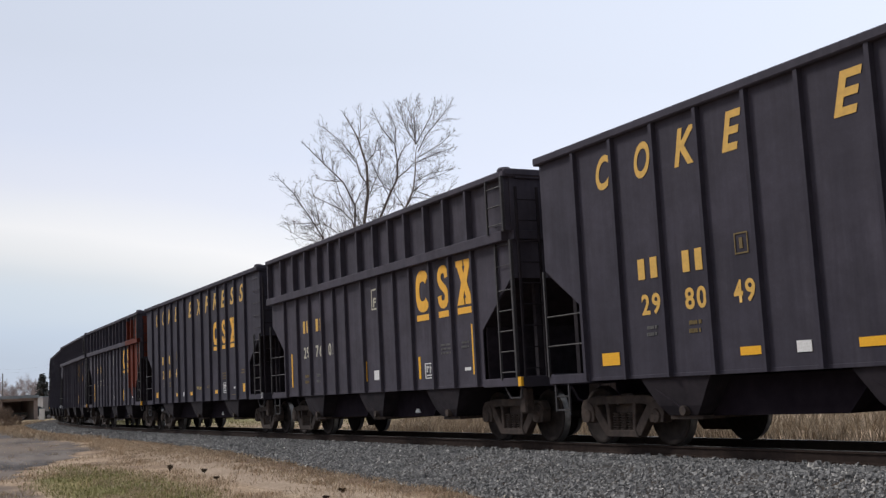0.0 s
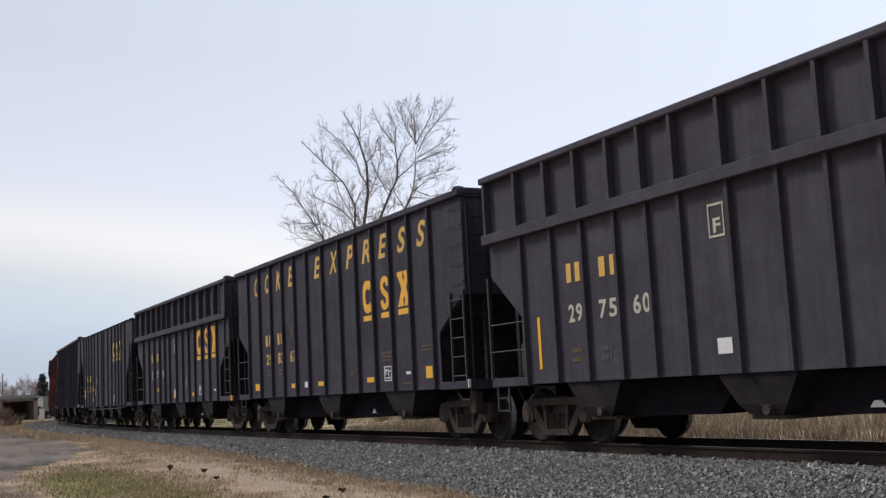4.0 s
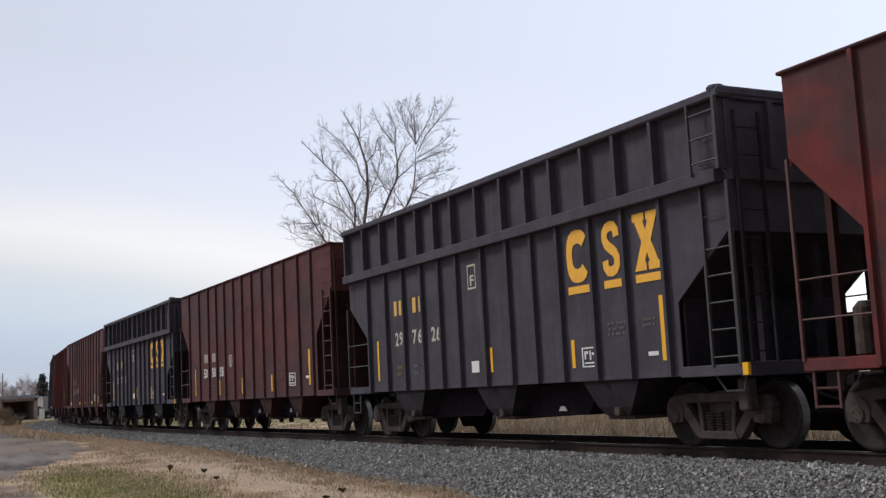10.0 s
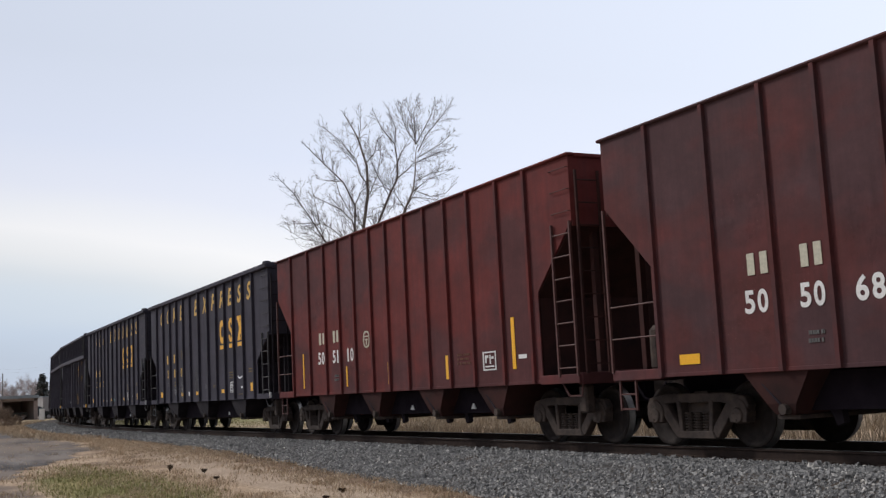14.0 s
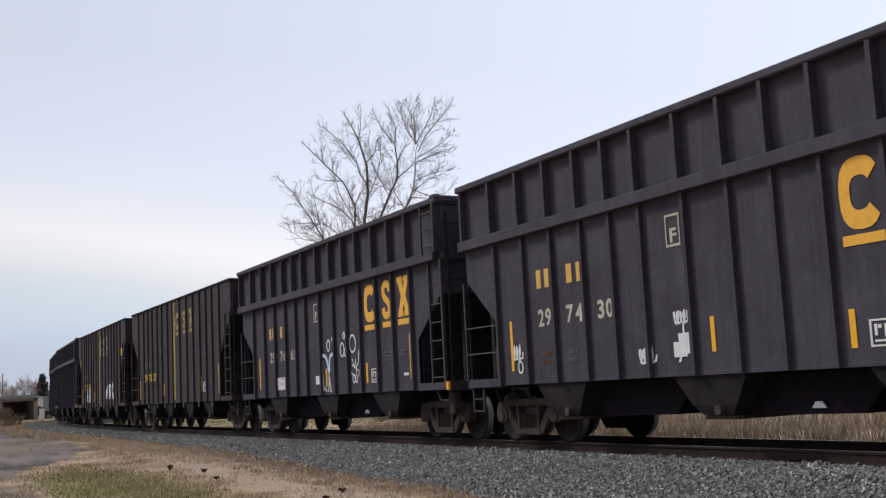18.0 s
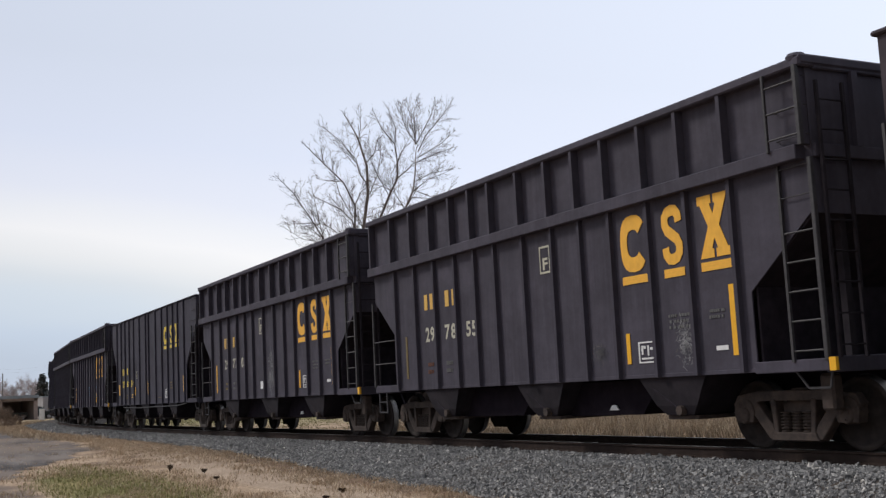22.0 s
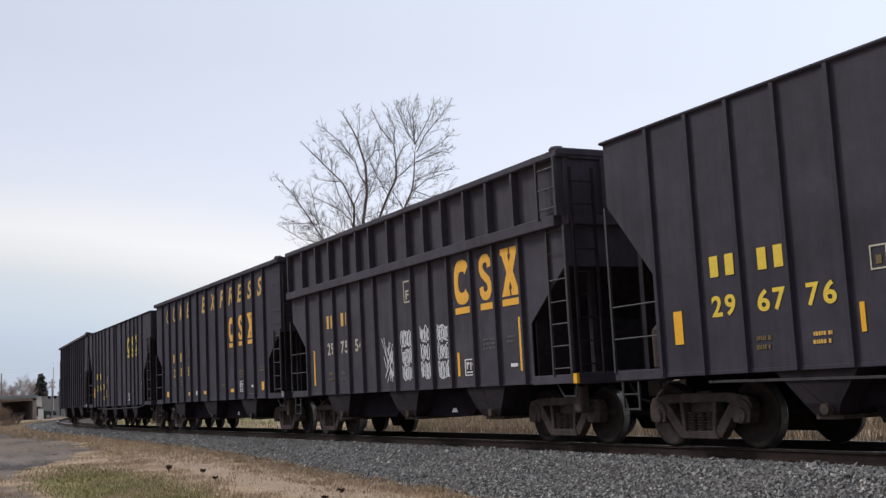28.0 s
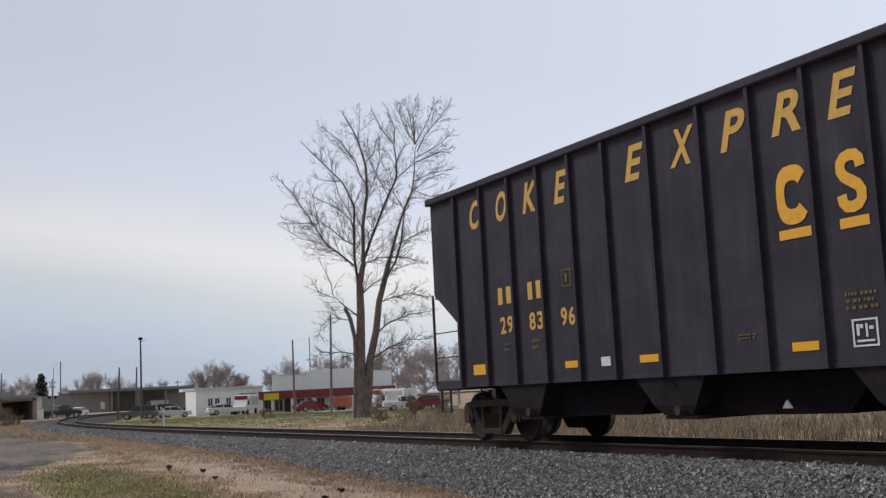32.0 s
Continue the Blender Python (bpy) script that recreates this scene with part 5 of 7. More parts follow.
    for u0, u1, z0, z1 in ((7.42, 8.10, 1.25, 2.25), (8.25, 8.92, 1.30, 2.30), (8.98, 9.85, 1.45, 2.45)):
        put(c, "chalk_stain", mark_mesh("film", SMOKE), u0, u1, z0, z1, SHEET - 0.007, "rubbed chalky stain")
    put(c, "chalk_stain", mark_mesh("film", SMOKE), 5.5, 6.3, 1.45, 2.1, SHEET - 0.007, "rubbed chalky stain")
    for i, u, z, w, h in ((9, 5.2, 1.2, 0.7, 0.9), (9, 7.5, 1.15, 0.9, 0.7), (9, 8.4, 1.2, 0.6, 0.6), (15, 3.5, 1.2, 1.6, 0.6), (16, 8.5, 1.2, 0.7, 0.6), (23, 5.0, 1.7, 0.6, 0.5), (26, 5.0, 1.5, 0.6, 0.4)):
        put(cars[i], "chalk_stain", mark_mesh("film", SMOKE), u, u + w, z, z + h, SHEET - 0.007, "faint chalky stain")
    for i, u, z, w, h in ((9, 6.2, 2.2, 2.4, 1.5), (9, 9.2, 2.0, 2.6, 1.6), (11, 6.5, 2.2, 3.0, 1.8), (13, 5.0, 1.8, 3.0, 2.2), (13, 9.0, 2.4, 2.6, 1.6), (6, 6.5, 1.8, 0.8, 0.8)):
        put(cars[i], "grime_stain", mark_mesh("film", GRIME), u, u + w, z, z + h, SHEET - 0.006, "dark sooty stain")
    for i, u, z, w, h in ((13, 2.0, 1.2, 2.4, 1.2), (14, 4.0, 1.2, 3.0, 1.0), (11, 8.0, 1.2, 3.2, 1.0), (20, 11.5, 1.3, 1.4, 1.6), (19, 3.0, 1.2, 1.5, 0.8)):
        put(cars[i], "rust_stain", mark_mesh("film", RUSTY), u, u + w, z, z + h, SHEET - 0.0055, "patch of bare rust")
    for i, (kind_, num) in enumerate(TRAIN):
        if num == "297855":
            rub(cars[i], 10.28, 1.18, 0.36, 0.56, CHALK, 40)
            rub(cars[i], 8.28, 1.26, 0.34, 0.28, SCRUB, 24)
    c = cars[25]
    plate(c, DIMRED, 7.4, 7.62, 1.25, 1.6, "repaint_patch")


def build_train():
    protos, cars = {}, []
    paints = {"coke": GREY, "ext": BLACK, "plain": GREY, "stripe": BROWNBLACK}
    oxide = {"505204": RED, "505058": RED2, "505068": RED2, "505110": RED3}
    rng = random.Random(4)
    order = list(TRAIN) + [("ext", ""), ("coke", "")]
    blank = {}
    for kind, num in order:
        paint = oxide.get(num) or paints[kind]
        key = (kind, paint.name)
        if key not in blank:
            blank[key] = make_car(kind, paint, IRON_RED if kind == "oxide" else IRON)
    used = set()
    copies = []
    for kind, num in order:
        paint = oxide.get(num) or paints[kind]
        key = (kind, paint.name)
        copies.append(copy_thing(blank[key], Matrix.Identity(4)) if key in used else None)
        used.add(key)
    used = set()
    for (kind, num), c in zip(order, copies):
        paint = oxide.get(num) or paints[kind]
        key = (kind, paint.name)
        car = c or blank[key]
        car["half"] = KINDS[kind]["L"] / 2
        car["shift"] = -0.10 if num == "505058" else 0.0
        label = LABELS[kind]
        if num == "297634":
            label = "black hopper wagon with one end patched in red primer"
            primer_end(car)
        if num == "297554":
            label = "black hopper wagon with columns of white graffiti"
        if num == "297665":
            label = "black hopper wagon with white and pale blue graffiti"
        if num == "297048":
            label = "brownish black hopper wagon with big white graffiti"
        if num in ("505058", "505068"):
            label = "sooty dark oxide red hopper wagon with white figures"
        tagged(car, label, "freight wagon", "wagons of the train")
        if num == "297634":
            dress_ext(car, num, rng, True)
        elif num == "505068":
            dress_oxide(car, num, rng, True)
        elif num:
            DRESS[kind](car, num, rng)
        cars.append(car)
    graffiti(cars)
    return cars


CARS = build_train()


# ---- far side: how a thing stands at a bearing from the camera ----
def spot(bearing, dist):
    b = radians(bearing)
    return -dist * math.cos(b), dist * math.sin(b)


def facing(bearing, dist, z=None, turn=0.0):
    """A pose at that bearing and distance, its front towards the camera."""
    x, y = spot(bearing, dist)
    return Matrix.Translation((x, y, ground_z(x, y) if z is None else z)) @ Matrix.Rotation(radians(90 - bearing + turn), 4, "Z")


# ---- grass ----
def blades(name, places, height, lean, width, mat, seed, label):
    """Many single blades, each a bent sliver; places is a function of a random source."""
    rng = np.random.default_rng(seed)
    verts, faces = [], []
    for x, y, z in places(rng):
        h = height * rng.uniform(0.45, 1.15)
        a, b = rng.uniform(0, 6.283), rng.uniform(0, 6.283)
        dx, dy = math.cos(a) * width / 2, math.sin(a) * width / 2
        lx, ly = math.cos(b) * lean * h * rng.uniform(0.3, 1), math.sin(b) * lean * h * rng.uniform(0.3, 1)
        k = len(verts)
        verts += [(x - dx, y - dy, z - 0.03), (x + dx, y + dy, z - 0.03), (x + dx * 0.8 + lx * 0.4, y + dy * 0.8 + ly * 0.4, z + h * 0.6),
                  (x - dx * 0.8 + lx * 0.4, y - dy * 0.8 + ly * 0.4, z + h * 0.6), (x + lx, y + ly, z + h)]
        faces += [(k, k + 1, k + 2, k + 3), (k + 3, k + 2, k + 4)]
    me = bpy.data.meshes.new(name)
    me.from_pydata(verts, [], faces)
    return tagged(hang(name, me, mat), label, "grass", kind="stuff")


def clumped(lo, hi, side0, side1, clumps, per, spread, keep=None):
    def places(rng):
        for _ in range(clumps):
            s, d = rng.uniform(lo, hi), rng.uniform(side0, side1)
            x, y, a = along(s)
            cx, cy = x - math.sin(a) * d, y + math.cos(a) * d
            if keep is not None and not keep(cx, cy, rng):
                continue
            for _ in range(per):
                px, py = cx + rng.normal(0, spread), cy + rng.normal(0, spread)
                yield px, py, ground_z(px, py)
    return places


def verge(x, y, rng):
    """Patchy: clumps with bare gaps, thinning out along the bend."""
    return noise.noise((x * 0.45, y * 0.6, 5)) > rng.uniform(-0.35, 0.1) - 0.4 * smooth01(-41, -25, x)


blades("tall_dry_grass", clumped(-41, 8, 4.6, 11.0, 2300, 14, 0.22, verge), 0.33, 0.8, 0.016, VERGE, 1, "tall dry tan grass beyond the rails")
blades("dry_reeds", clumped(-48, 8, 9.0, 17.0, 900, 14, 0.3), 0.55, 0.6, 0.018, VERGE, 2, "taller dry weeds at the back of the verge")


def in_green(x, y, rng):
    return ((x + 20.8) / 6.0) ** 2 + ((y - 4.2) / 1.3) ** 2 < rng.uniform(0.4, 1.3)


def not_drive(x, y, rng):
    if x < -23 and y < np.interp(x, (-62, -49, -40, -33, -30, -27, -25, -23), (7.9, 7.4, 6.8, 5.9, 5.0, 3.6, 2.7, 1.2)):
        return rng.uniform() < 0.06 and x > -60
    if ((x + 21.0) / 11.0) ** 2 + ((y - 6.9) / 0.8) ** 2 < rng.uniform(0.6, 1.2) and rng.uniform() > 0.6:
        return False
    return noise.noise((x * 0.5, y * 0.5, 9)) > rng.uniform(-0.3, 0.1)


blades("short_dry_grass", clumped(-62, -9, -10.2, -2.9, 11000, 9, 0.14, not_drive), 0.07, 1.5, 0.010, DRYGRASS, 3, "short dry flattened grass beside the ballast")
blades("green_grass", clumped(-29, -12, -10.5, -5.6, 4200, 8, 0.16, in_green), 0.065, 1.2, 0.011, GREENGRASS, 4, "short green grass patch")
blades("straw_tufts", clumped(-46, -9, -4.7, -3.3, 420, 26, 0.10), 0.08, 1.3, 0.012, DRYGRASS, 7, "uneven straw tufts along the ballast toe")
blades("field_tufts", clumped(-40, -10, -9.5, -4.4, 420, 22, 0.10, not_drive), 0.085, 1.2, 0.012, DRYGRASS, 8, "straw tufts in the short grass")
blades("toe_grass", clumped(-130, -44, -5.2, -2.7, 900, 16, 0.22), 0.16, 1.0, 0.03, DRYGRASS, 9, "straw grass creeping over the far ballast toe")
blades("lawn_grass", clumped(-130, -36, 4.3, 40.0, 5200, 8, 0.5), 0.075, 0.6, 0.035, LAWNGRASS, 6, "rough olive and tan lawn grass along the bend")


def weed(x, y, h, seed):
    rng = random.Random(seed)
    bm = bmesh.new()
    for i in range(9):
        a, t = rng.uniform(0, 6.28), rng.uniform(0.1, 0.5)
        tip = (t * h * math.cos(a), t * h * math.sin(a), h * rng.uniform(0.6, 1))
        rod(bm, (0, 0, -0.03), tip, 0.004, 4)
        for j in range(5):
            f = 0.35 + 0.13 * j
            b = rng.uniform(0, 6.28)
            c = Vector(tip) * f
            w = 0.022
            vs = [bm.verts.new(c + Vector(v)) for v in ((0, 0, 0), (w * math.cos(b), w * math.sin(b), 0.02), (2.4 * w * math.cos(b), 2.4 * w * math.sin(b), 0.01), (w * math.cos(b + 0.9), w * math.sin(b + 0.9), -0.005))]
            bm.faces.new(vs)
    me = bpy.data.meshes.new("weed")
    bm.to_mesh(me)
    bm.free()
    ob = hang("weed", me, WEED)
    ob.location = (x, y, ground_z(x, y))
    tagged(ob, "small dark withered weed in the grass", "weed", "weeds in the verge")


WEED = varied("withered_weed", ((0.0, (0.035, 0.025, 0.018)), (1.0, (0.09, 0.06, 0.035))), 0.9)
for i, (x, y, h) in enumerate(((-24.2, 5.9, 0.15), (-22.8, 6.25, 0.09), (-17.2, 7.0, 0.08), (-21.0, 6.0, 0.07), (-16.4, 6.4, 0.08))):
    weed(x, y, h, i)

# ---- the bare tree beyond the rails ----
BARK = mottled("grey_brown_bark", (0.085, 0.068, 0.060), (0.26, 0.215, 0.192), 5.0, 0.9, 0.0, 0.6, stretch=(3, 3, 0.5))
TWIG = mottled("brown_twigs", (0.075, 0.060, 0.054), (0.13, 0.104, 0.092), 3.0, 0.9, 0.0, 0.0)


class Wood:
    """Gathers tapered limbs into one mesh."""

    def __init__(self):
        self.verts, self.faces = [], []

    def limb(self, pts, r0, r1, sides):
        k0, n_ = len(self.verts), len(pts)
        for i, p in enumerate(pts):
            a, b = pts[max(0, i - 1)], pts[min(n_ - 1, i + 1)]
            d = (b - a).normalized()
            u = d.orthogonal().normalized()
            v = d.cross(u)
            r = r0 + (r1 - r0) * i / (n_ - 1)
            for j in range(sides):
                t = 2 * math.pi * j / sides
                self.verts.append(p + (u * math.cos(t) + v * math.sin(t)) * r)
        for i in range(n_ - 1):
            for j in range(sides):
                q, w = k0 + i * sides + j, k0 + i * sides + (j + 1) % sides
                self.faces.append((q, w, w + sides, q + sides))

    def mesh(self, name):
        me = bpy.data.meshes.new(name)
        me.from_pydata([tuple(v) for v in self.verts], [], self.faces)
        return me


def sprout(wood, base, direction, length, radius, level, rng, flat=1.0):
    """A crooked branch with smaller ones along it."""
    n_ = 4 if level > 1 else 5
    pts, p, d = [base], base.copy(), direction.normalized()
    for i in range(n_):
        d = (d + Vector((rng.gauss(0, 0.11), rng.gauss(0, 0.11), rng.gauss(0.05, 0.09)))).normalized()
        p = p + d * (length / n_)
        pts.append(p.copy())
    wood.limb(pts, radius, max(0.005, radius * 0.45), 5 if level < 2 else 3)
    if level >= 4 or length < 0.35:
        return
    for i in range(rng.randint(3, 4) if level < 3 else rng.randint(2, 3)):
        f = rng.uniform(0.25, 1.0) * n_
        j = min(n_ - 1, int(f))
        at = pts[j].lerp(pts[j + 1], f - j)
        ax = (pts[j + 1] - pts[j]).normalized()
        side = ax.orthogonal().normalized()
        side.rotate(Matrix.Rotation(rng.uniform(0, 6.283), 3, ax))
        nd = ax * rng.uniform(0.6, 1.0) + side * rng.uniform(0.45, 0.95) + Vector((0, 0, 0.12))
        sprout(wood, at, nd, length * rng.uniform(0.38, 0.68), max(0.006, radius * 0.6), level + 1, rng)


def big_tree():
    """Two stems from one foot, limbs as they grow; x to the right, z up, in the tree's own plane."""
    rng = random.Random(21)
    tree = new("bare_tree")
    trunk, crown = Wood(), Wood()
    grown = []

    def grow(wood, r0, r1, depth, twigs, path, sides, thick):
        n_ = len(path) - 1
        # start at the depth of the wood that it grows from
        y0 = min(grown, key=lambda q: (q.x - path[0][0]) ** 2 + (q.z - path[0][1]) ** 2).y if grown else 0.0
        pts = [Vector((x + rng.gauss(0, 0.04), y0 + depth * i / n_, z)) for i, (x, z) in enumerate(path)]
        if twigs:
            pts[-1] = pts[-2].lerp(pts[-1], 0.80)
        for i in range(n_):
            grown.extend(pts[i].lerp(pts[i + 1], k / 6) for k in range(7))
        wood.limb(pts, r0 * thick, r1 * thick, sides)
        reach = sum((pts[i + 1] - pts[i]).length for i in range(n_))
        gone = 0.0
        for i in range(n_ if twigs else 0):
            seg = pts[i + 1] - pts[i]
            ax = seg.normalized()
            for _ in range(max(1, int(seg.length * twigs * (2.6 if pts[i].z < 12.5 else 1.7) + rng.random()))):
                f = rng.random()
                along = (gone + f * seg.length) / reach
                side = Vector((0, 0, 1)).cross(ax) if rng.random() < 0.3 else Vector((ax.z, 0, -ax.x)) * rng.choice((-1, 1))
                side = (side + Vector((rng.gauss(0, 0.3), rng.gauss(0, 0.5), rng.gauss(0.15, 0.3)))).normalized()
                sprout(crown, pts[i].lerp(pts[i + 1], f), ax + side * rng.uniform(0.55, 1.0), rng.uniform(0.5, 1.35) * (1.25 - 0.75 * along), 0.017 if pts[i].z < 12.5 else 0.013, 2, rng)
            gone += seg.length
        if twigs:
            for _ in range(2):
                sprout(crown, pts[-1], pts[-1] - pts[-2] + Vector((rng.gauss(0, 0.25), rng.gauss(0, 0.25), 0.1)), 0.42, max(0.011, r1 * 0.7), 2, rng)

    def stem(r0, r1, depth, twigs, *path):
        grow(trunk, r0, r1, depth, twigs, path, 10, 0.8 if twigs else 1.12)

    def limb(r0, r1, depth, twigs, *path):
        grow(crown, r0, r1, depth, twigs, path, 6, 0.88)

    stem(0.3, 0.15, 0, 0, (-0.0, -0.3), (0.1, 3.5), (0.3, 6.7), (0.3, 8.4), (0.5, 9.5))
    stem(0.15, 0.03, 0.4, 2.2, (0.5, 9.5), (0.6, 12.0), (1.0, 14.0), (1.0, 15.8), (0.5, 17.6), (0.2, 18.2), (-0.4, 19.4))
    stem(0.24, 0.13, 0.7, 0, (0.4, -0.1), (0.7, 3.5), (1.2, 5.4), (1.5, 7.2), (1.8, 8.6), (2.2, 9.8))
    stem(0.13, 0.035, 1.2, 1.6, (2.2, 9.8), (2.7, 11.6), (3.3, 13.1), (4.0, 14.4), (4.1, 15.5), (4.3, 17.5))
    stem(0.14, 0.1, -0.3, 0, (-0.3, -0.1), (-0.1, 3.6), (-0.2, 5.0), (-0.5, 6.2), (-0.7, 6.9))
    limb(0.11, 0.025, -0.6, 2.4, (0.3, 7.6), (-0.0, 9.9), (0.1, 12.0), (0.1, 13.2), (-0.5, 14.7), (-1.8, 16.0), (-3.0, 17.3))
    limb(0.1, 0.025, 0.9, 2.4, (0.5, 9.5), (1.2, 11.4), (2.3, 13.9), (2.8, 15.0), (2.9, 16.1), (2.8, 17.3), (2.0, 18.4), (1.6, 19.5))
    limb(0.075, 0.02, -0.9, 2.6, (-0.0, 9.5), (-1.0, 10.3), (-1.8, 11.0), (-2.6, 12.4), (-3.7, 14.1), (-4.7, 15.2))
    limb(0.045, 0.015, 0.3, 2.4, (0.0, 10.8), (-0.6, 11.1), (-1.3, 11.8), (-1.8, 12.2), (-3.0, 12.3), (-4.4, 12.3))
    limb(0.05, 0.015, -1.0, 2.6, (0.1, 11.3), (-0.1, 12.3), (-0.6, 12.9), (-1.6, 13.4), (-2.7, 13.9))
    limb(0.085, 0.03, -0.5, 1.6, (1.9, 8.7), (2.5, 9.6), (2.9, 10.8), (3.2, 12.1), (3.4, 13.1), (4.1, 14.3))
    limb(0.055, 0.015, -0.8, 2.6, (1.0, 14.6), (0.6, 15.2), (0.2, 16.2), (-0.3, 16.9), (-1.1, 17.7))
    limb(0.045, 0.015, 0.8, 2.6, (0.9, 16.0), (1.5, 16.7), (1.7, 17.6), (2.0, 18.3))
    limb(0.035, 0.015, 0.4, 2.8, (0.5, 17.6), (0.7, 18.4), (0.7, 19.6))
    limb(0.05, 0.02, 0.5, 1.8, (0.1, 13.2), (0.5, 14.1), (1.0, 14.6))
    limb(0.05, 0.015, -0.6, 2.4, (2.7, 14.9), (3.4, 15.4), (4.1, 16.0))
    limb(0.045, 0.015, 0.7, 2.6, (2.9, 16.1), (3.3, 16.9), (3.8, 17.8))
    limb(0.035, 0.012, 0.3, 2.8, (2.8, 17.3), (2.9, 18.4), (2.6, 19.6))
    limb(0.055, 0.012, 0.2, 3.0, (4.3, 17.5), (4.2, 18.6), (4.2, 19.5), (4.4, 20.5))
    limb(0.045, 0.012, -0.7, 3.0, (4.3, 17.5), (3.8, 18.3), (3.4, 19.2), (3.0, 20.0))
    limb(0.045, 0.012, 0.8, 3.0, (4.3, 17.6), (4.8, 18.6), (5.3, 19.5), (5.7, 20.6))
    limb(0.045, 0.012, -0.9, 3.0, (4.3, 17.0), (4.9, 18.0), (5.7, 18.9), (6.7, 20.1))
    limb(0.04, 0.012, 1.0, 3.0, (4.3, 16.6), (5.1, 17.1), (5.9, 17.6), (6.8, 18.5))
    limb(0.035, 0.012, -0.4, 3.0, (4.2, 16.3), (5.2, 16.7), (6.6, 17.1))
    limb(0.04, 0.012, 0.9, 3.0, (4.1, 15.0), (5.1, 15.6), (6.7, 15.9))
    limb(0.035, 0.012, -1.0, 3.0, (4.0, 14.4), (4.9, 15.0), (6.3, 15.4))
    limb(0.035, 0.012, 0.6, 2.6, (3.7, 13.9), (4.7, 13.9), (5.4, 13.8))
    limb(0.035, 0.012, -0.5, 3.0, (4.3, 17.7), (4.0, 19.0), (3.7, 20.3))
    limb(0.035, 0.012, 0.6, 2.6, (-0.6, 14.8), (-1.3, 14.9), (-2.2, 15.1))
    limb(0.03, 0.012, 0.2, 2.6, (-1.7, 15.9), (-1.8, 16.8), (-1.9, 17.4))
    limb(0.03, 0.012, 0.2, 2.6, (2.5, 14.1), (2.1, 14.5), (1.4, 14.7))
    limb(0.03, 0.012, -0.3, 2.2, (2.6, 14.2), (2.9, 13.6), (3.2, 13.1))
    limb(0.03, 0.012, 0.5, 2.6, (0.8, 12.5), (1.3, 12.7), (2.1, 13.1))
    limb(0.035, 0.012, 0.7, 2.6, (1.0, 14.0), (1.6, 15.2), (1.9, 16.6), (2.0, 17.6))
    limb(0.035, 0.012, -0.6, 2.6, (0.0, 12.5), (-0.8, 14.0), (-1.2, 15.4), (-1.3, 16.6))
    limb(0.035, 0.012, 0.4, 2.6, (2.3, 13.9), (1.7, 15.0), (1.3, 16.2), (1.2, 17.6))
    limb(0.03, 0.012, -0.8, 2.4, (-1.0, 10.3), (-1.9, 10.9), (-3.2, 11.2), (-4.3, 11.9))
    limb(0.03, 0.012, 0.6, 2.4, (-1.8, 11.0), (-2.2, 12.6), (-2.4, 13.8), (-2.6, 15.0))
    limb(0.035, 0.012, 0.8, 2.4, (4.0, 14.4), (5.0, 14.0), (6.0, 14.2), (6.6, 14.8))
    limb(0.03, 0.012, -0.6, 2.4, (3.3, 13.1), (2.7, 14.2), (2.5, 15.4), (3.4, 16.8))
    limb(0.03, 0.012, 0.5, 2.6, (0.2, 16.2), (-0.6, 17.4), (-1.4, 18.2), (-2.0, 18.6))
    limb(0.05, 0.012, 0.8, 3.2, (2.8, 10.8), (3.6, 11.2), (4.8, 11.9))
    limb(0.04, 0.012, -0.8, 3.2, (0.6, 9.6), (1.5, 9.9), (2.9, 9.9), (4.5, 9.3))
    limb(0.07, 0.018, 1.2, 3.0, (1.1, 5.2), (2.0, 5.9), (3.4, 6.4), (5.1, 6.6))
    limb(0.06, 0.018, -1.2, 3.0, (0.8, 3.6), (1.9, 4.3), (3.0, 4.7), (4.6, 4.7))
    limb(0.05, 0.015, 0.6, 3.4, (1.5, 7.2), (2.4, 7.5), (3.5, 7.7), (4.7, 7.4))
    limb(0.05, 0.015, -0.6, 2.6, (0.4, 7.7), (1.1, 8.3), (1.9, 8.7), (2.5, 9.1))
    limb(0.06, 0.015, 0.5, 1.0, (0.2, 6.3), (-0.8, 7.1), (-1.4, 7.8), (-1.5, 8.5), (-2.2, 10.1))
    limb(0.03, 0.012, 0.5, 1.0, (-1.1, 7.5), (-2.1, 7.9), (-3.0, 8.3))
    limb(0.035, 0.012, -0.5, 2.0, (-0.4, 6.1), (-1.5, 6.3), (-2.2, 5.8), (-2.4, 5.0))
    limb(0.035, 0.012, 0.7, 2.0, (-0.1, 4.0), (-1.2, 4.2), (-2.3, 4.2), (-3.0, 3.8))
    trunk.limb([Vector((0.1, 0, -0.4)), Vector((0.12, 0, 0.3)), Vector((0.22, 0.05, 1.2)), Vector((0.28, 0.1, 2.6))], 0.50, 0.30, 12)
    hang("trunk", trunk.mesh("trunk"), BARK, tree)
    hang("crown", crown.mesh("crown"), TWIG, tree)
    tree.matrix_basis = facing(23.26, 69.0, -0.55)
    tagged(tree, "tall bare grey-brown tree with two forked stems", "tree")


big_tree()


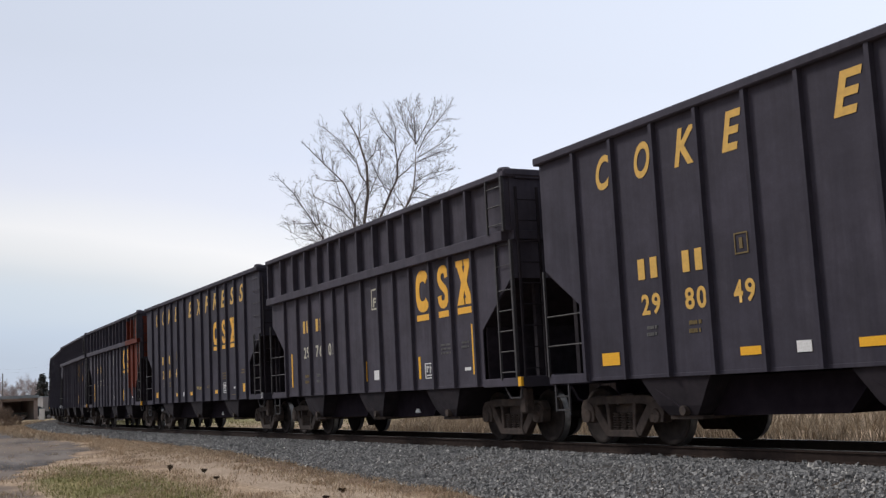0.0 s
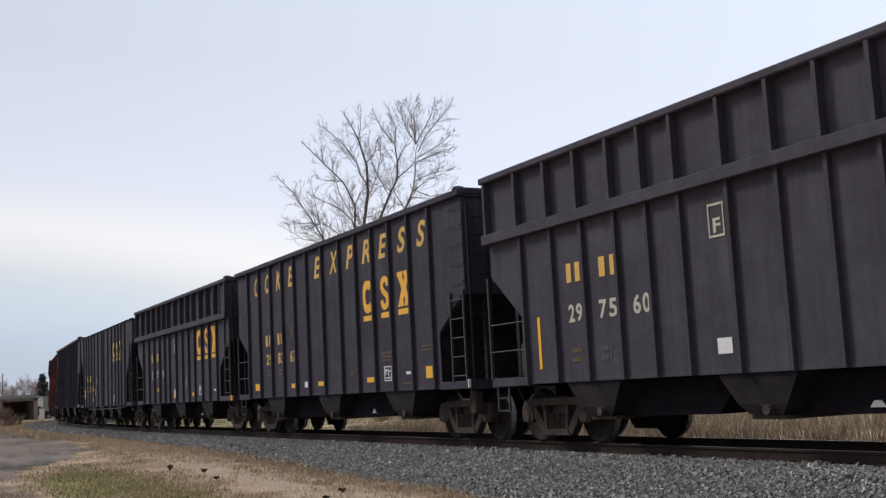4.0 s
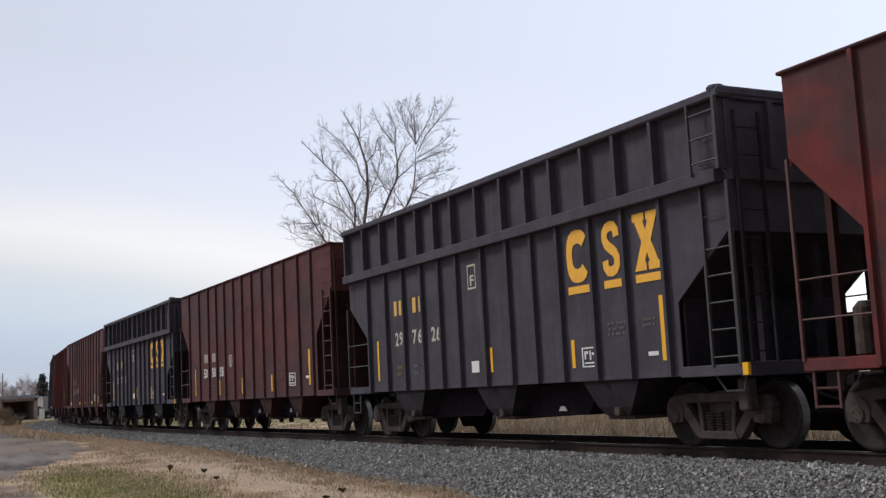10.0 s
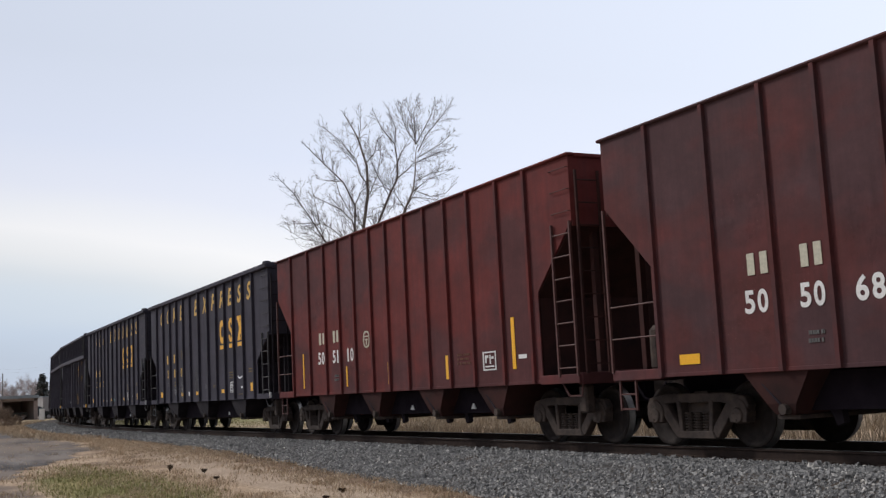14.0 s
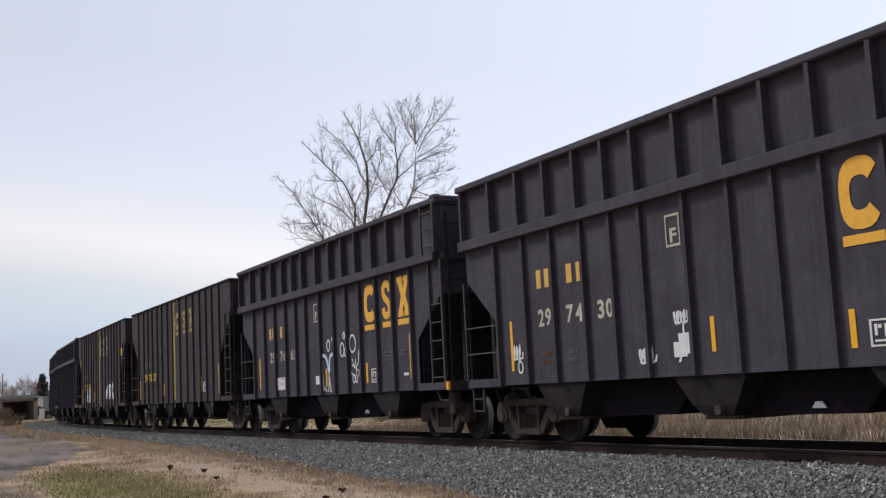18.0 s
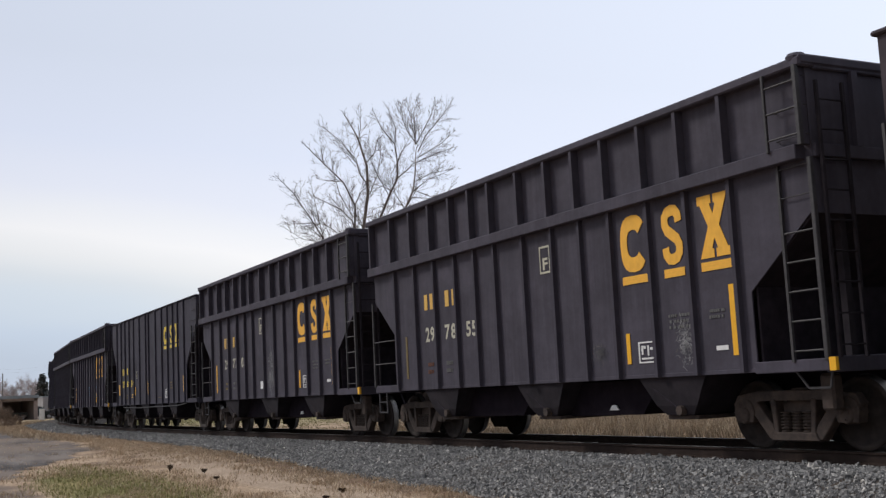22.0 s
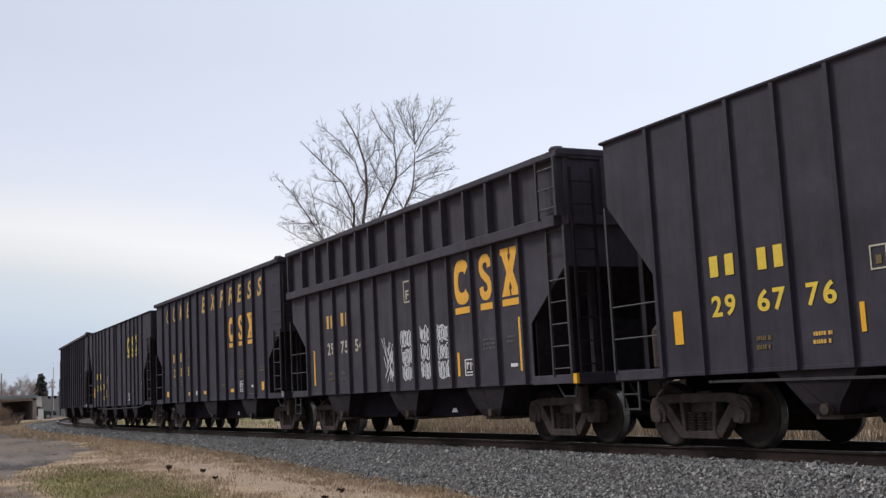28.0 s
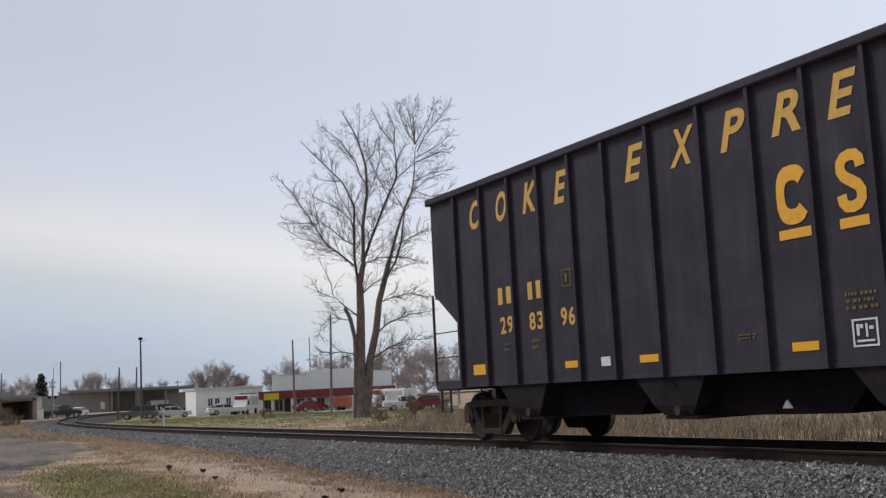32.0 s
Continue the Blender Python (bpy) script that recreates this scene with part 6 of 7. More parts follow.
def small_tree_mesh(seed, spread):
    rng = random.Random(seed)
    w = Wood()
    stem = [Vector((0, 0, -0.03)), Vector((0.01, 0, 0.2)), Vector((-0.01, 0.01, 0.45)), Vector((0.02, 0, 0.75))]
    w.limb(stem, 0.022, 0.008, 6)
    def twig(base, d, ln, r, lev):
        p, pts = base.copy(), [base]
        for i in range(3):
            d = (d + Vector((rng.gauss(0, 0.2), rng.gauss(0, 0.2), rng.gauss(0.1, 0.12)))).normalized()
            p = p + d * ln / 3
            pts.append(p.copy())
        w.limb(pts, r * 0.7, r * 0.3, 3)
        if lev < 3:
            for _ in range(6):
                j = rng.randint(0, 2)
                a = pts[j].lerp(pts[j + 1], rng.random())
                twig(a, d + Vector((rng.gauss(0, 0.7), rng.gauss(0, 0.7), rng.gauss(0.2, 0.4))), ln * 0.55, r * 0.62, lev + 1)
    for i in range(17):
        f = rng.uniform(0.6, 2.9)
        j = min(2, int(f))
        a = rng.uniform(0, 6.28)
        twig(stem[j].lerp(stem[j + 1], f - j), Vector((math.cos(a) * spread, math.sin(a) * spread, 0.75)), rng.uniform(0.25, 0.42), 0.009, 0)
    return w.mesh("crown")


# twig colour lifted to a pale grey that stands in for distance haze
FARTWIG = mottled("haze_pale_twigs", (0.36, 0.325, 0.325), (0.47, 0.425, 0.42), 3.0, 0.95, 0.0, 0.0)
SMALL = [small_tree_mesh(3, 0.55), small_tree_mesh(8, 0.9), small_tree_mesh(12, 0.75)]


def small_tree(bearing, dist, height, shape, wide=1.0):
    tree = new("far_bare_tree")
    m = facing(bearing, dist, None, random.uniform(0, 360))
    tree.matrix_basis = m
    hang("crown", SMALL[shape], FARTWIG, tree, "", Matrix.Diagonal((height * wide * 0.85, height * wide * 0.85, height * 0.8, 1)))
    tagged(tree, "leafless tree on the skyline, paled for haze", "tree", "bare trees on the skyline")


for bearing, dist, height, shape, wide in (
        (6.1, 330, 11, 1, 1.1), (6.5, 300, 10, 2, 1.2), (6.9, 340, 12, 1, 1.1), (7.35, 300, 10.5, 2, 1.2), (7.75, 340, 10.5, 1, 1.2),
        (9.7, 340, 11.5, 0, 0.8), (10.05, 350, 13.5, 0, 0.8), (10.45, 340, 13, 0, 0.8), (11.15, 340, 11.5, 2, 0.9), (11.5, 340, 11, 1, 0.9), (8.9, 330, 9, 2, 1.2),
        (12.1, 360, 9.5, 1, 1.3), (12.9, 360, 9.5, 2, 1.2), (13.6, 360, 9.5, 1, 1.2), (14.9, 320, 11, 1, 1.1), (15.3, 300, 11.5, 2, 1.1), (15.75, 310, 13, 1, 1.1),
        (16.2, 300, 13, 2, 1.1), (16.65, 310, 12.5, 1, 1.1), (17.1, 310, 11, 2, 1.1), (17.6, 310, 9, 1, 1.1), (18.9, 280, 11, 2, 1.1), (19.5, 270, 12, 1, 1.1), (20.1, 280, 12, 2, 1.0),
        (21.2, 260, 11.5, 1, 1.0), (21.9, 250, 12.5, 2, 1.0), (22.6, 250, 12.5, 1, 1.0), (24.4, 230, 13, 2, 1.1), (25.2, 220, 13.5, 1, 1.1), (25.9, 210, 13, 2, 1.1), (26.6, 200, 12, 1, 1.2), (27.4, 190, 12, 2, 1.2),
        (28.3, 180, 11, 1, 1.2), (29.5, 180, 11, 2, 1.2), (31, 180, 11, 1, 1.2), (33, 170, 10, 2, 1.2), (36, 170, 10, 1, 1.2), (39, 160, 10, 2, 1.2), (43, 150, 9, 1, 1.2), (47, 150, 9, 2, 1.2)):
    small_tree(bearing, dist, height, shape, wide)



def bush(bearing, dist, height, wide, shape):
    shrub = hang("dry_bush", SMALL[shape].copy(), BRUSH)
    shrub.data.materials.clear()
    shrub.data.materials.append(BRUSH)
    shrub.matrix_basis = facing(bearing, dist, None, random.uniform(0, 360)) @ Matrix.Translation((0, 0, -0.55 * height)) @ Matrix.Diagonal((height * wide, height * wide, height * 1.6, 1))
    tagged(shrub, "brown leafless brush in dry grass", "bush", "dry brush")


for bearing, dist, height, wide, shape in ((5.5, 96, 1.9, 1.3, 1), (5.95, 100, 1.6, 1.4, 2), (6.4, 104, 1.2, 1.5, 1), (6.8, 106, 0.8, 1.6, 2), (5.7, 92, 1.4, 1.5, 2), (6.2, 97, 1.2, 1.5, 1), (6.6, 100, 0.9, 1.6, 2),
                                           (13.05, 92, 0.75, 1.3, 1), (18.4, 88, 0.7, 1.8, 2), (18.75, 86, 0.5, 1.8, 1), (24.2, 58, 1.3, 1.3, 1), (25.8, 55, 1.2, 1.4, 2), (27.5, 52, 1.1, 1.4, 1)):
    bush(bearing, dist, height, wide, shape)

NEEDLES = varied("dark_conifer", ((0.0, (0.050, 0.055, 0.054)), (1.0, (0.105, 0.110, 0.105))), 0.95)


def conifer(bearing, dist, height):
    rng = random.Random(3)
    tree = new("conifer")
    bm = bmesh.new()
    rod(bm, (0, 0, -0.1), (0, 0, height * 0.9), 0.18, 7)
    part("trunk", bm, BARK, tree)
    verts, faces = [], []
    for i in range(1500):
        z = height * (0.08 + 0.92 * rng.random() ** 1.15)
        r = (0.08 * height + 0.85 * (height - z)) * 0.26 * rng.uniform(0.2, 1.25) + 0.1
        a = rng.uniform(0, 6.283)
        c = Vector((r * math.cos(a), r * math.sin(a), z))
        k = len(verts)
        for _ in range(3):
            verts.append(tuple(c + Vector((rng.gauss(0, 0.26), rng.gauss(0, 0.26), rng.gauss(0, 0.18)))))
        faces.append((k, k + 1, k + 2))
    me = bpy.data.meshes.new("crown")
    me.from_pydata(verts, [], faces)
    hang("crown", me, NEEDLES, tree)
    tree.matrix_basis = facing(bearing, dist)
    tagged(tree, "dark green conifer behind the low sheds", "tree")


conifer(7.8, 230, 8.0)

# ---- buildings, poles and vehicles across the line ----
METALWHITE = mottled("white_metal_siding", (0.90, 0.91, 0.90), (0.82, 0.84, 0.84), 0.8, 0.6, 0.0, 0.1, stretch=(6, 1, 0.3))
ROOFWHITE = mottled("pale_metal_roof", (0.72, 0.72, 0.70), (0.64, 0.64, 0.62), 0.7, 0.5, 0.0, 0.1)
BARNRED = mottled("red_fascia", (0.25, 0.045, 0.05), (0.20, 0.04, 0.045), 1.5, 0.6)
SHOPWALL = mottled("cream_shop_wall", (0.78, 0.75, 0.71), (0.68, 0.65, 0.62), 1.2, 0.8)
CONCRETE = mottled("grey_block_wall", (0.30, 0.29, 0.29), (0.23, 0.225, 0.225), 1.0, 0.9)
DARKSHED = mottled("dark_shed_interior", (0.30, 0.275, 0.27), (0.40, 0.37, 0.355), 1.0, 0.9)
BRICK = mottled("weathered_brown_brick", (0.27, 0.215, 0.19), (0.34, 0.275, 0.245), 4.0, 0.9)
ROOFGREY = mottled("grey_roof_edge", (0.26, 0.29, 0.31), (0.20, 0.23, 0.25), 1.0, 0.7)
APRON = mottled("pale_concrete_apron", (0.42, 0.40, 0.385), (0.54, 0.515, 0.49), 0.8, 0.9)
SIGNYELLOW = mottled("yellow_sign", (0.75, 0.62, 0.04), (0.68, 0.55, 0.04), 2.0, 0.5, 0.0, 0.0)
POLEWOOD = mottled("weathered_pole", (0.10, 0.085, 0.075), (0.16, 0.14, 0.125), 3.0, 0.9, stretch=(2, 2, 0.3))
POLEGREY = mottled("pale_weathered_pole", (0.155, 0.143, 0.135), (0.21, 0.196, 0.185), 3.0, 0.9, stretch=(2, 2, 0.3))
WHITEPAINT = mottled("white_painted_post", (0.78, 0.78, 0.78), (0.68, 0.68, 0.67), 3.0, 0.6, 0.0, 0.0)
RUBBER = mottled("tyre_rubber", (0.018, 0.018, 0.018), (0.03, 0.03, 0.03), 9.0, 0.8)
CHROME = mottled("wheel_alloy", (0.45, 0.45, 0.46), (0.35, 0.35, 0.36), 9.0, 0.35, 0.8, 0.0)
ORANGE = mottled("orange_rental_panel", (0.42, 0.125, 0.065), (0.34, 0.10, 0.055), 2.0, 0.6, 0.0, 0.0)
GLASS, gb, gn, gl = material("dark_window_glass", 0.08, 0.0, 0.6)
gb.inputs["Base Color"].default_value = (0.03, 0.035, 0.04, 1)


def auto_paint(name, colour):
    m, b, n, l = material(name, 0.3, 0.0, 0.5)
    l.new(blend(n, l, ramped(n, l, grain(n, l, "Object", 3.0), ((0.35, (0, 0, 0)), (0.7, (0.5, 0.5, 0.5)))), colour, tuple(c * 0.8 for c in colour)), b.inputs["Base Color"])
    return m


CARWHITE, CARRED, CARGREY, CARDARK, CARGREEN = (auto_paint(n_, c) for n_, c in (
    ("white_car_paint", (0.72, 0.73, 0.75)), ("red_car_paint", (0.26, 0.02, 0.03)), ("grey_car_paint", (0.085, 0.09, 0.095)),
    ("dark_car_paint", (0.16, 0.15, 0.145)), ("dark_green_car_paint", (0.022, 0.03, 0.028))))
LAMPRED = mottled("tail_lamp", (0.35, 0.02, 0.02), (0.3, 0.02, 0.02), 5.0, 0.3, 0.0, 0.0)
LAMPCLEAR = mottled("head_lamp", (0.7, 0.7, 0.7), (0.6, 0.6, 0.6), 5.0, 0.2, 0.0, 0.0)

OUTLINES = {
    "sedan": (4.6, ((-2.2, 0.30), (-2.3, 0.48), (-2.28, 0.80), (-2.12, 0.95), (-1.6, 1.0), (0.2, 0.96), (1.15, 0.92), (1.85, 0.80), (2.22, 0.66), (2.32, 0.50), (2.24, 0.30)),
              ((-2.0, 0.96), (-0.9, 1.40), (0.15, 1.43), (1.35, 0.90)), 1.78),
    "suv": (4.7, ((-2.35, 0.42), (-2.35, 0.9), (-2.25, 1.08), (1.0, 1.08), (2.15, 0.98), (2.35, 0.75), (2.35, 0.42)),
            ((-2.25, 1.06), (-1.95, 1.70), (0.35, 1.74), (1.15, 1.06)), 1.85),
    "pickup": (5.8, ((-2.9, 0.5), (-2.9, 1.1), (-0.75, 1.1), (-0.75, 1.12), (1.45, 1.14), (2.75, 1.06), (2.9, 0.85), (2.9, 0.5)),
               ((-0.85, 1.1), (-0.7, 1.78), (0.75, 1.80), (1.5, 1.12)), 1.95)}


def vehicle(name, style, paint, label, pose_m=None):
    """Nose along +x: body, glass, roof, wheels with rims, lamps."""
    length, low, high, width = OUTLINES[style]
    w = width / 2
    car = new(name)
    bm = bmesh.new()
    prism(bm, low, -w, w)
    bmesh.ops.recalc_face_normals(bm, faces=bm.faces)
    bmesh.ops.bevel(bm, geom=[e for e in bm.edges if e.calc_face_angle(0) > 0.5], offset=0.07, segments=2, affect="EDGES")
    body = part("body", bm, paint, car)
    bm = bmesh.new()
    prism(bm, high, -w + 0.14, w - 0.14)
    bmesh.ops.recalc_face_normals(bm, faces=bm.faces)
    for v in bm.verts:
        if v.co.z > high[0][1] + 0.2:
            v.co.y *= 0.84
    bmesh.ops.bevel(bm, geom=list(bm.edges), offset=0.07, segments=2, affect="EDGES")
    part("glasshouse", bm, GLASS, car, "dark window glass")
    bm = bmesh.new()
    (xa, za), (xb, zb) = high[1], high[2]
    prism(bm, ((xa - 0.16, za - 0.07), (xa + 0.02, za + 0.01), ((xa + xb) / 2, max(za, zb) + 0.045), (xb - 0.02, zb + 0.01), (xb + 0.16, zb - 0.07)), -(w - 0.14) * 0.85, (w - 0.14) * 0.85)
    bmesh.ops.recalc_face_normals(bm, faces=bm.faces)
    part("roof", bm, paint, car)
    for x in ((high[0][0] + high[1][0]) / 2, (xa + xb) / 2, (high[2][0] + high[3][0]) / 2):
        for s in (-1, 1):
            bm = bmesh.new()
            low_z = high[0][1] if abs(x - (xa + xb) / 2) < 0.1 else (high[0][1] + za) / 2 - 0.12
            rod(bm, (x, s * (w - 0.15), low_z), (x, s * (w - 0.14) * 0.86, za - 0.02), 0.045, 5)
            part("pillar", bm, paint, car)
    r = 0.33 if style == "sedan" else 0.38
    for x in (-length * 0.29, length * 0.31):
        for s in (-1, 1):
            bm = bmesh.new()
            lathe(bm, [(r - 0.10, -0.11), (r - 0.02, -0.12), (r, -0.08), (r, 0.08), (r - 0.02, 0.12), (r - 0.10, 0.11)], 18, "y")
            wheel = part("wheel", bm, RUBBER, car)
            wheel.matrix_basis = Matrix.Translation((x, s * (w - 0.09), r))
            bm = bmesh.new()
            lathe(bm, [(0.06, -0.128), (r - 0.11, -0.118), (r - 0.11, 0.118), (0.06, 0.128)], 12, "y")
            part("rim", bm, CHROME, wheel)
    for s in (-1, 1):
        bm = bmesh.new()
        box(bm, length / 2 - 0.10, length / 2 + 0.012, s * (w - 0.35), s * (w - 0.08), 0.66, 0.80, 0.02)
        part("headlight", bm, LAMPCLEAR, car)
        bm = bmesh.new()
        box(bm, -length / 2 - 0.012, -length / 2 + 0.1, s * (w - 0.30), s * (w - 0.08), 0.70, 0.92, 0.02)
        part("tail_light", bm, LAMPRED, car)
        bm = bmesh.new()
        box(bm, high[3][0] - 0.35, high[3][0] - 0.2, s * (w - 0.02), s * (w + 0.16), high[0][1] + 0.02, high[0][1] + 0.16, 0.02)
        part("mirror", bm, paint, car)
    if style == "pickup":
        bm = bmesh.new()
        box(bm, -2.82, -0.85, -w + 0.12, w - 0.12, 1.06, 1.108)
        part("load_bed", bm, DARKSHED, car)
    if pose_m is not None:
        car.matrix_basis = pose_m
    return tagged(car, label, "car" if style != "pickup" else "pickup truck")


vehicle("parked_suv", "suv", CARDARK, "dark parked sport utility car by the poles", facing(12.35, 146, None, 172))
vehicle("parked_suv", "suv", CARGREY, "dark grey parked utility car beside another", facing(13.2, 152, None, 176))
vehicle("parked_sedan", "sedan", CARWHITE, "white parked sedan on the verge", facing(13.95, 147, None, 6))
vehicle("parked_sedan", "sedan", CARWHITE, "white parked sedan beside a rental van", facing(16.45, 146, None, 20))
vehicle("parked_sedan", "sedan", CARRED, "dark red sedan parked before the shop", facing(20.75, 147, None, 32))
vehicle("parked_pickup", "pickup", CARWHITE, "white pickup parked behind the tree", facing(25.6, 140, None, 10))
vehicle("parked_suv", "suv", CARRED, "red utility car among parked rental trucks", facing(26.6, 138, None, 160))


PICTURE = mottled("faded_side_picture", (0.34, 0.37, 0.35), (0.50, 0.51, 0.49), 2.0, 0.6, 0.0, 0.0)


def box_van(m, label, cargo, panel):
    """A small removal van with a loft over the cab."""
    van = new("box_van")
    bm = bmesh.new()
    box(bm, -3.0, 0.9, -1.1, 1.1, 0.75, 2.75, 0.06)
    box(bm, 0.85, 1.9, -1.08, 1.08, 2.0, 2.7, 0.08)
    part("cargo_box", bm, cargo, van)
    bm = bmesh.new()
    prism(bm, ((0.9, 0.5), (2.95, 0.5), (3.0, 1.1), (2.6, 1.25), (1.95, 2.05), (0.9, 2.05)), -0.95, 0.95)
    bmesh.ops.recalc_face_normals(bm, faces=bm.faces)
    part("cab", bm, cargo, van)
    bm = bmesh.new()
    box(bm, 1.1, 1.9, -0.97, 0.97, 1.3, 1.9, 0.02)
    part("side_window", bm, GLASS, van)
    for y in (-1.106, 1.106):
        bm = bmesh.new()
        box(bm, -2.6, 0.6, y - 0.004, y + 0.004, 1.25, 2.45)
        part("side_panel", bm, PICTURE, van, "grey-green side panel")
    bm = bmesh.new()
    box(bm, 1.895, 1.91, -0.95, 0.95, 2.1, 2.62)
    part("loft_panel", bm, panel, van, "coloured panel over the cab")
    for x in (-1.9, 2.0):
        for s in (-1, 1):
            bm = bmesh.new()
            lathe(bm, [(0.28, -0.12), (0.38, -0.11), (0.38, 0.11), (0.28, 0.12)], 16, "y")
            wh = part("wheel", bm, RUBBER, van)
            wh.matrix_basis = Matrix.Translation((x, s * 0.92, 0.38))
            bm = bmesh.new()
            lathe(bm, [(0.05, -0.126), (0.26, -0.118), (0.26, 0.118), (0.05, 0.126)], 10, "y")
            part("rim", bm, CHROME, wh)
    van.matrix_basis = m
    tagged(van, label, "van")


box_van(facing(17.5, 143, None, 252) @ Matrix.Scale(0.87, 4), "white rental box van with a red front panel", CARWHITE, CARRED)
box_van(facing(24.35, 150, None, 250), "white rental box van beside the shop", CARWHITE, ORANGE)
box_van(facing(25.1, 146, None, 130), "white and red rental box van", CARWHITE, CARRED)


def trailer(m):
    t = new("rental_trailer")
    bm = bmesh.new()
    box(bm, -1.3, 1.3, -0.8, 0.8, 0.45, 1.75, 0.05)
    part("box", bm, ORANGE, t)
    bm = bmesh.new()
    box(bm, 1.3, 2.1, -0.05, 0.05, 0.45, 0.55)
    part("drawbar", bm, UNDER, t)
    for s in (-1, 1):
        bm = bmesh.new()
        lathe(bm, [(0.2, -0.08), (0.3, -0.08), (0.3, 0.08), (0.2, 0.08)], 14, "y", (0, s * 0.85, 0.3))
        part("wheel", bm, RUBBER, t)
    t.matrix_basis = m
    tagged(t, "orange enclosed rental trailer before the shop", "trailer", "rental trailers")


trailer(facing(22.3, 146, None, 160))


def slab(name, m, x0, x1, y0, y1, z0, z1, mat, parent, label="", bevel=0.0):
    bm = bmesh.new()
    box(bm, x0, x1, y0, y1, z0, z1, bevel)
    return part(name, bm, mat, parent, label)


def window(parent, x0, x1, y, z0, z1, mat=None):
    """A pane set into its frame on the front wall."""
    fr = slab("window", None, x0 - 0.08, x1 + 0.08, y - 0.05, y + 0.05, z0 - 0.08, z1 + 0.08, mat or METALWHITE, parent)
    slab("pane", None, x0, x1, y - 0.062, y - 0.03, z0, z1, GLASS, fr)
    slab("mullion", None, (x0 + x1) / 2 - 0.03, (x0 + x1) / 2 + 0.03, y - 0.075, y - 0.055, z0, z1, mat or METALWHITE, fr)


def shop():
    b = new("shop_building")
    slab("upper_wall", None, -7.5, 8.6, 2.5, 16.0, 2.6, 5.02, METALWHITE, b)
    slab("roof", None, -7.6, 8.7, 2.4, 16.1, 5.02, 5.16, ROOFWHITE, b)
    slab("upper_wall", None, -2.6, 5.2, 2.3, 2.5, 2.6, 5.62, METALWHITE, b)
    slab("front_wall", None, -9.1, 8.6, 2.2, 2.5, 0, 2.6, SHOPWALL, b)
    slab("side_wall", None, -9.1, -8.8, 2.5, 16, 0, 2.85, BARNRED, b)
    slab("canopy", None, -9.3, 8.8, 1.1, 2.6, 2.84, 2.98, ROOFGREY, b)
    slab("fascia", None, -9.4, 8.9, 0.96, 1.1, 1.92, 2.98, BARNRED, b, "dark red fascia board")
    slab("sign", None, -8.7, -6.7, 0.88, 0.955, 1.85, 2.70, SIGNYELLOW, b, "plain yellow sign board")
    for i, x in enumerate((-9.0, -7.6, -5.0, -2.1, 0.4, 3.0, 5.8, 8.4)):
        slab("post", None, x - 0.17, x + 0.17, 1.11, 1.35, 0, 2.83, METALWHITE, b)
    for x in (-8.6, -7.2, -4.3, -2.9, -1.6, 0.1, 1.4, 3.6, 5.0):
        window(b, x, x + 0.95, 2.2, 0.35, 1.75, SHOPWALL)
    slab("door", None, -6.0, -5.2, 2.1, 2.25, 0, 1.9, GLASS, b)
    slab("garage_bay", None, 5.6, 8.5, 0.88, 0.955, 0, 2.3, METALWHITE, b)
    slab("bay_opening", None, 6.1, 8.0, 0.85, 0.875, 0.1, 2.0, CONCRETE, b)
    b.matrix_basis = facing(21.75, 150, None, 3)
    tagged(b, "low shop with a red fascia and white upper wall", "shop")


def white_house():
    b = new("white_building")
    slab("wall", None, -3.6, 5.3, 0, 7, 0, 3.4, METALWHITE, b)
    slab("roof", None, -3.8, 5.4, -0.25, 7.2, 3.4, 3.6, ROOFWHITE, b)
    for x in (-2.0, -1.1, 0.4):
        window(b, x, x + 0.55, 0, 1.2, 2.2)
    slab("door", None, 2.4, 3.3, -0.03, 0.05, 0, 2.05, SHOPWALL, b)
    slab("lamp_strip", None, 2.2, 4.4, -0.1, -0.02, 2.55, 2.68, ROOFGREY, b)
    b.matrix_basis = facing(16.42, 150, None, 12.5)
    tagged(b, "low white metal-sided building with small windows", "building")


def canopy_shed():
    b = new("open_shed")
    slab("roof", None, -15.2, 15.2, -3, 9, 5.5, 6.1, ROOFGREY, b)
    slab("back_wall", None, -15, 15, 8.5, 9, 0, 5.5, DARKSHED, b)
    slab("side_wall", None, -15, -5.0, 0, 0.3, 0, 5.5, DARKSHED, b)
    slab("loading_wall", None, 9.0, 14.8, 1.0, 1.3, 0, 4.6, DARKSHED, b)
    for x in (-5.0, 1.5, 8.2, 14.6):
        slab("post", None, x - 0.2, x + 0.2, -2.6, -2.2, 0, 5.5, ROOFGREY, b)
    slab("roof_edge", None, -15.3, 15.3, -3.15, -3.0, 5.85, 6.2, ROOFGREY, b)
    slab("pale_trailer_box", None, 5.0, 9.4, -0.5, 3.5, 0.9, 2.9, ROOFWHITE, b)
    b.matrix_basis = facing(11.9, 285, -0.9, 15)
    tagged(b, "long dark open shed with a pale roof edge", "shed")


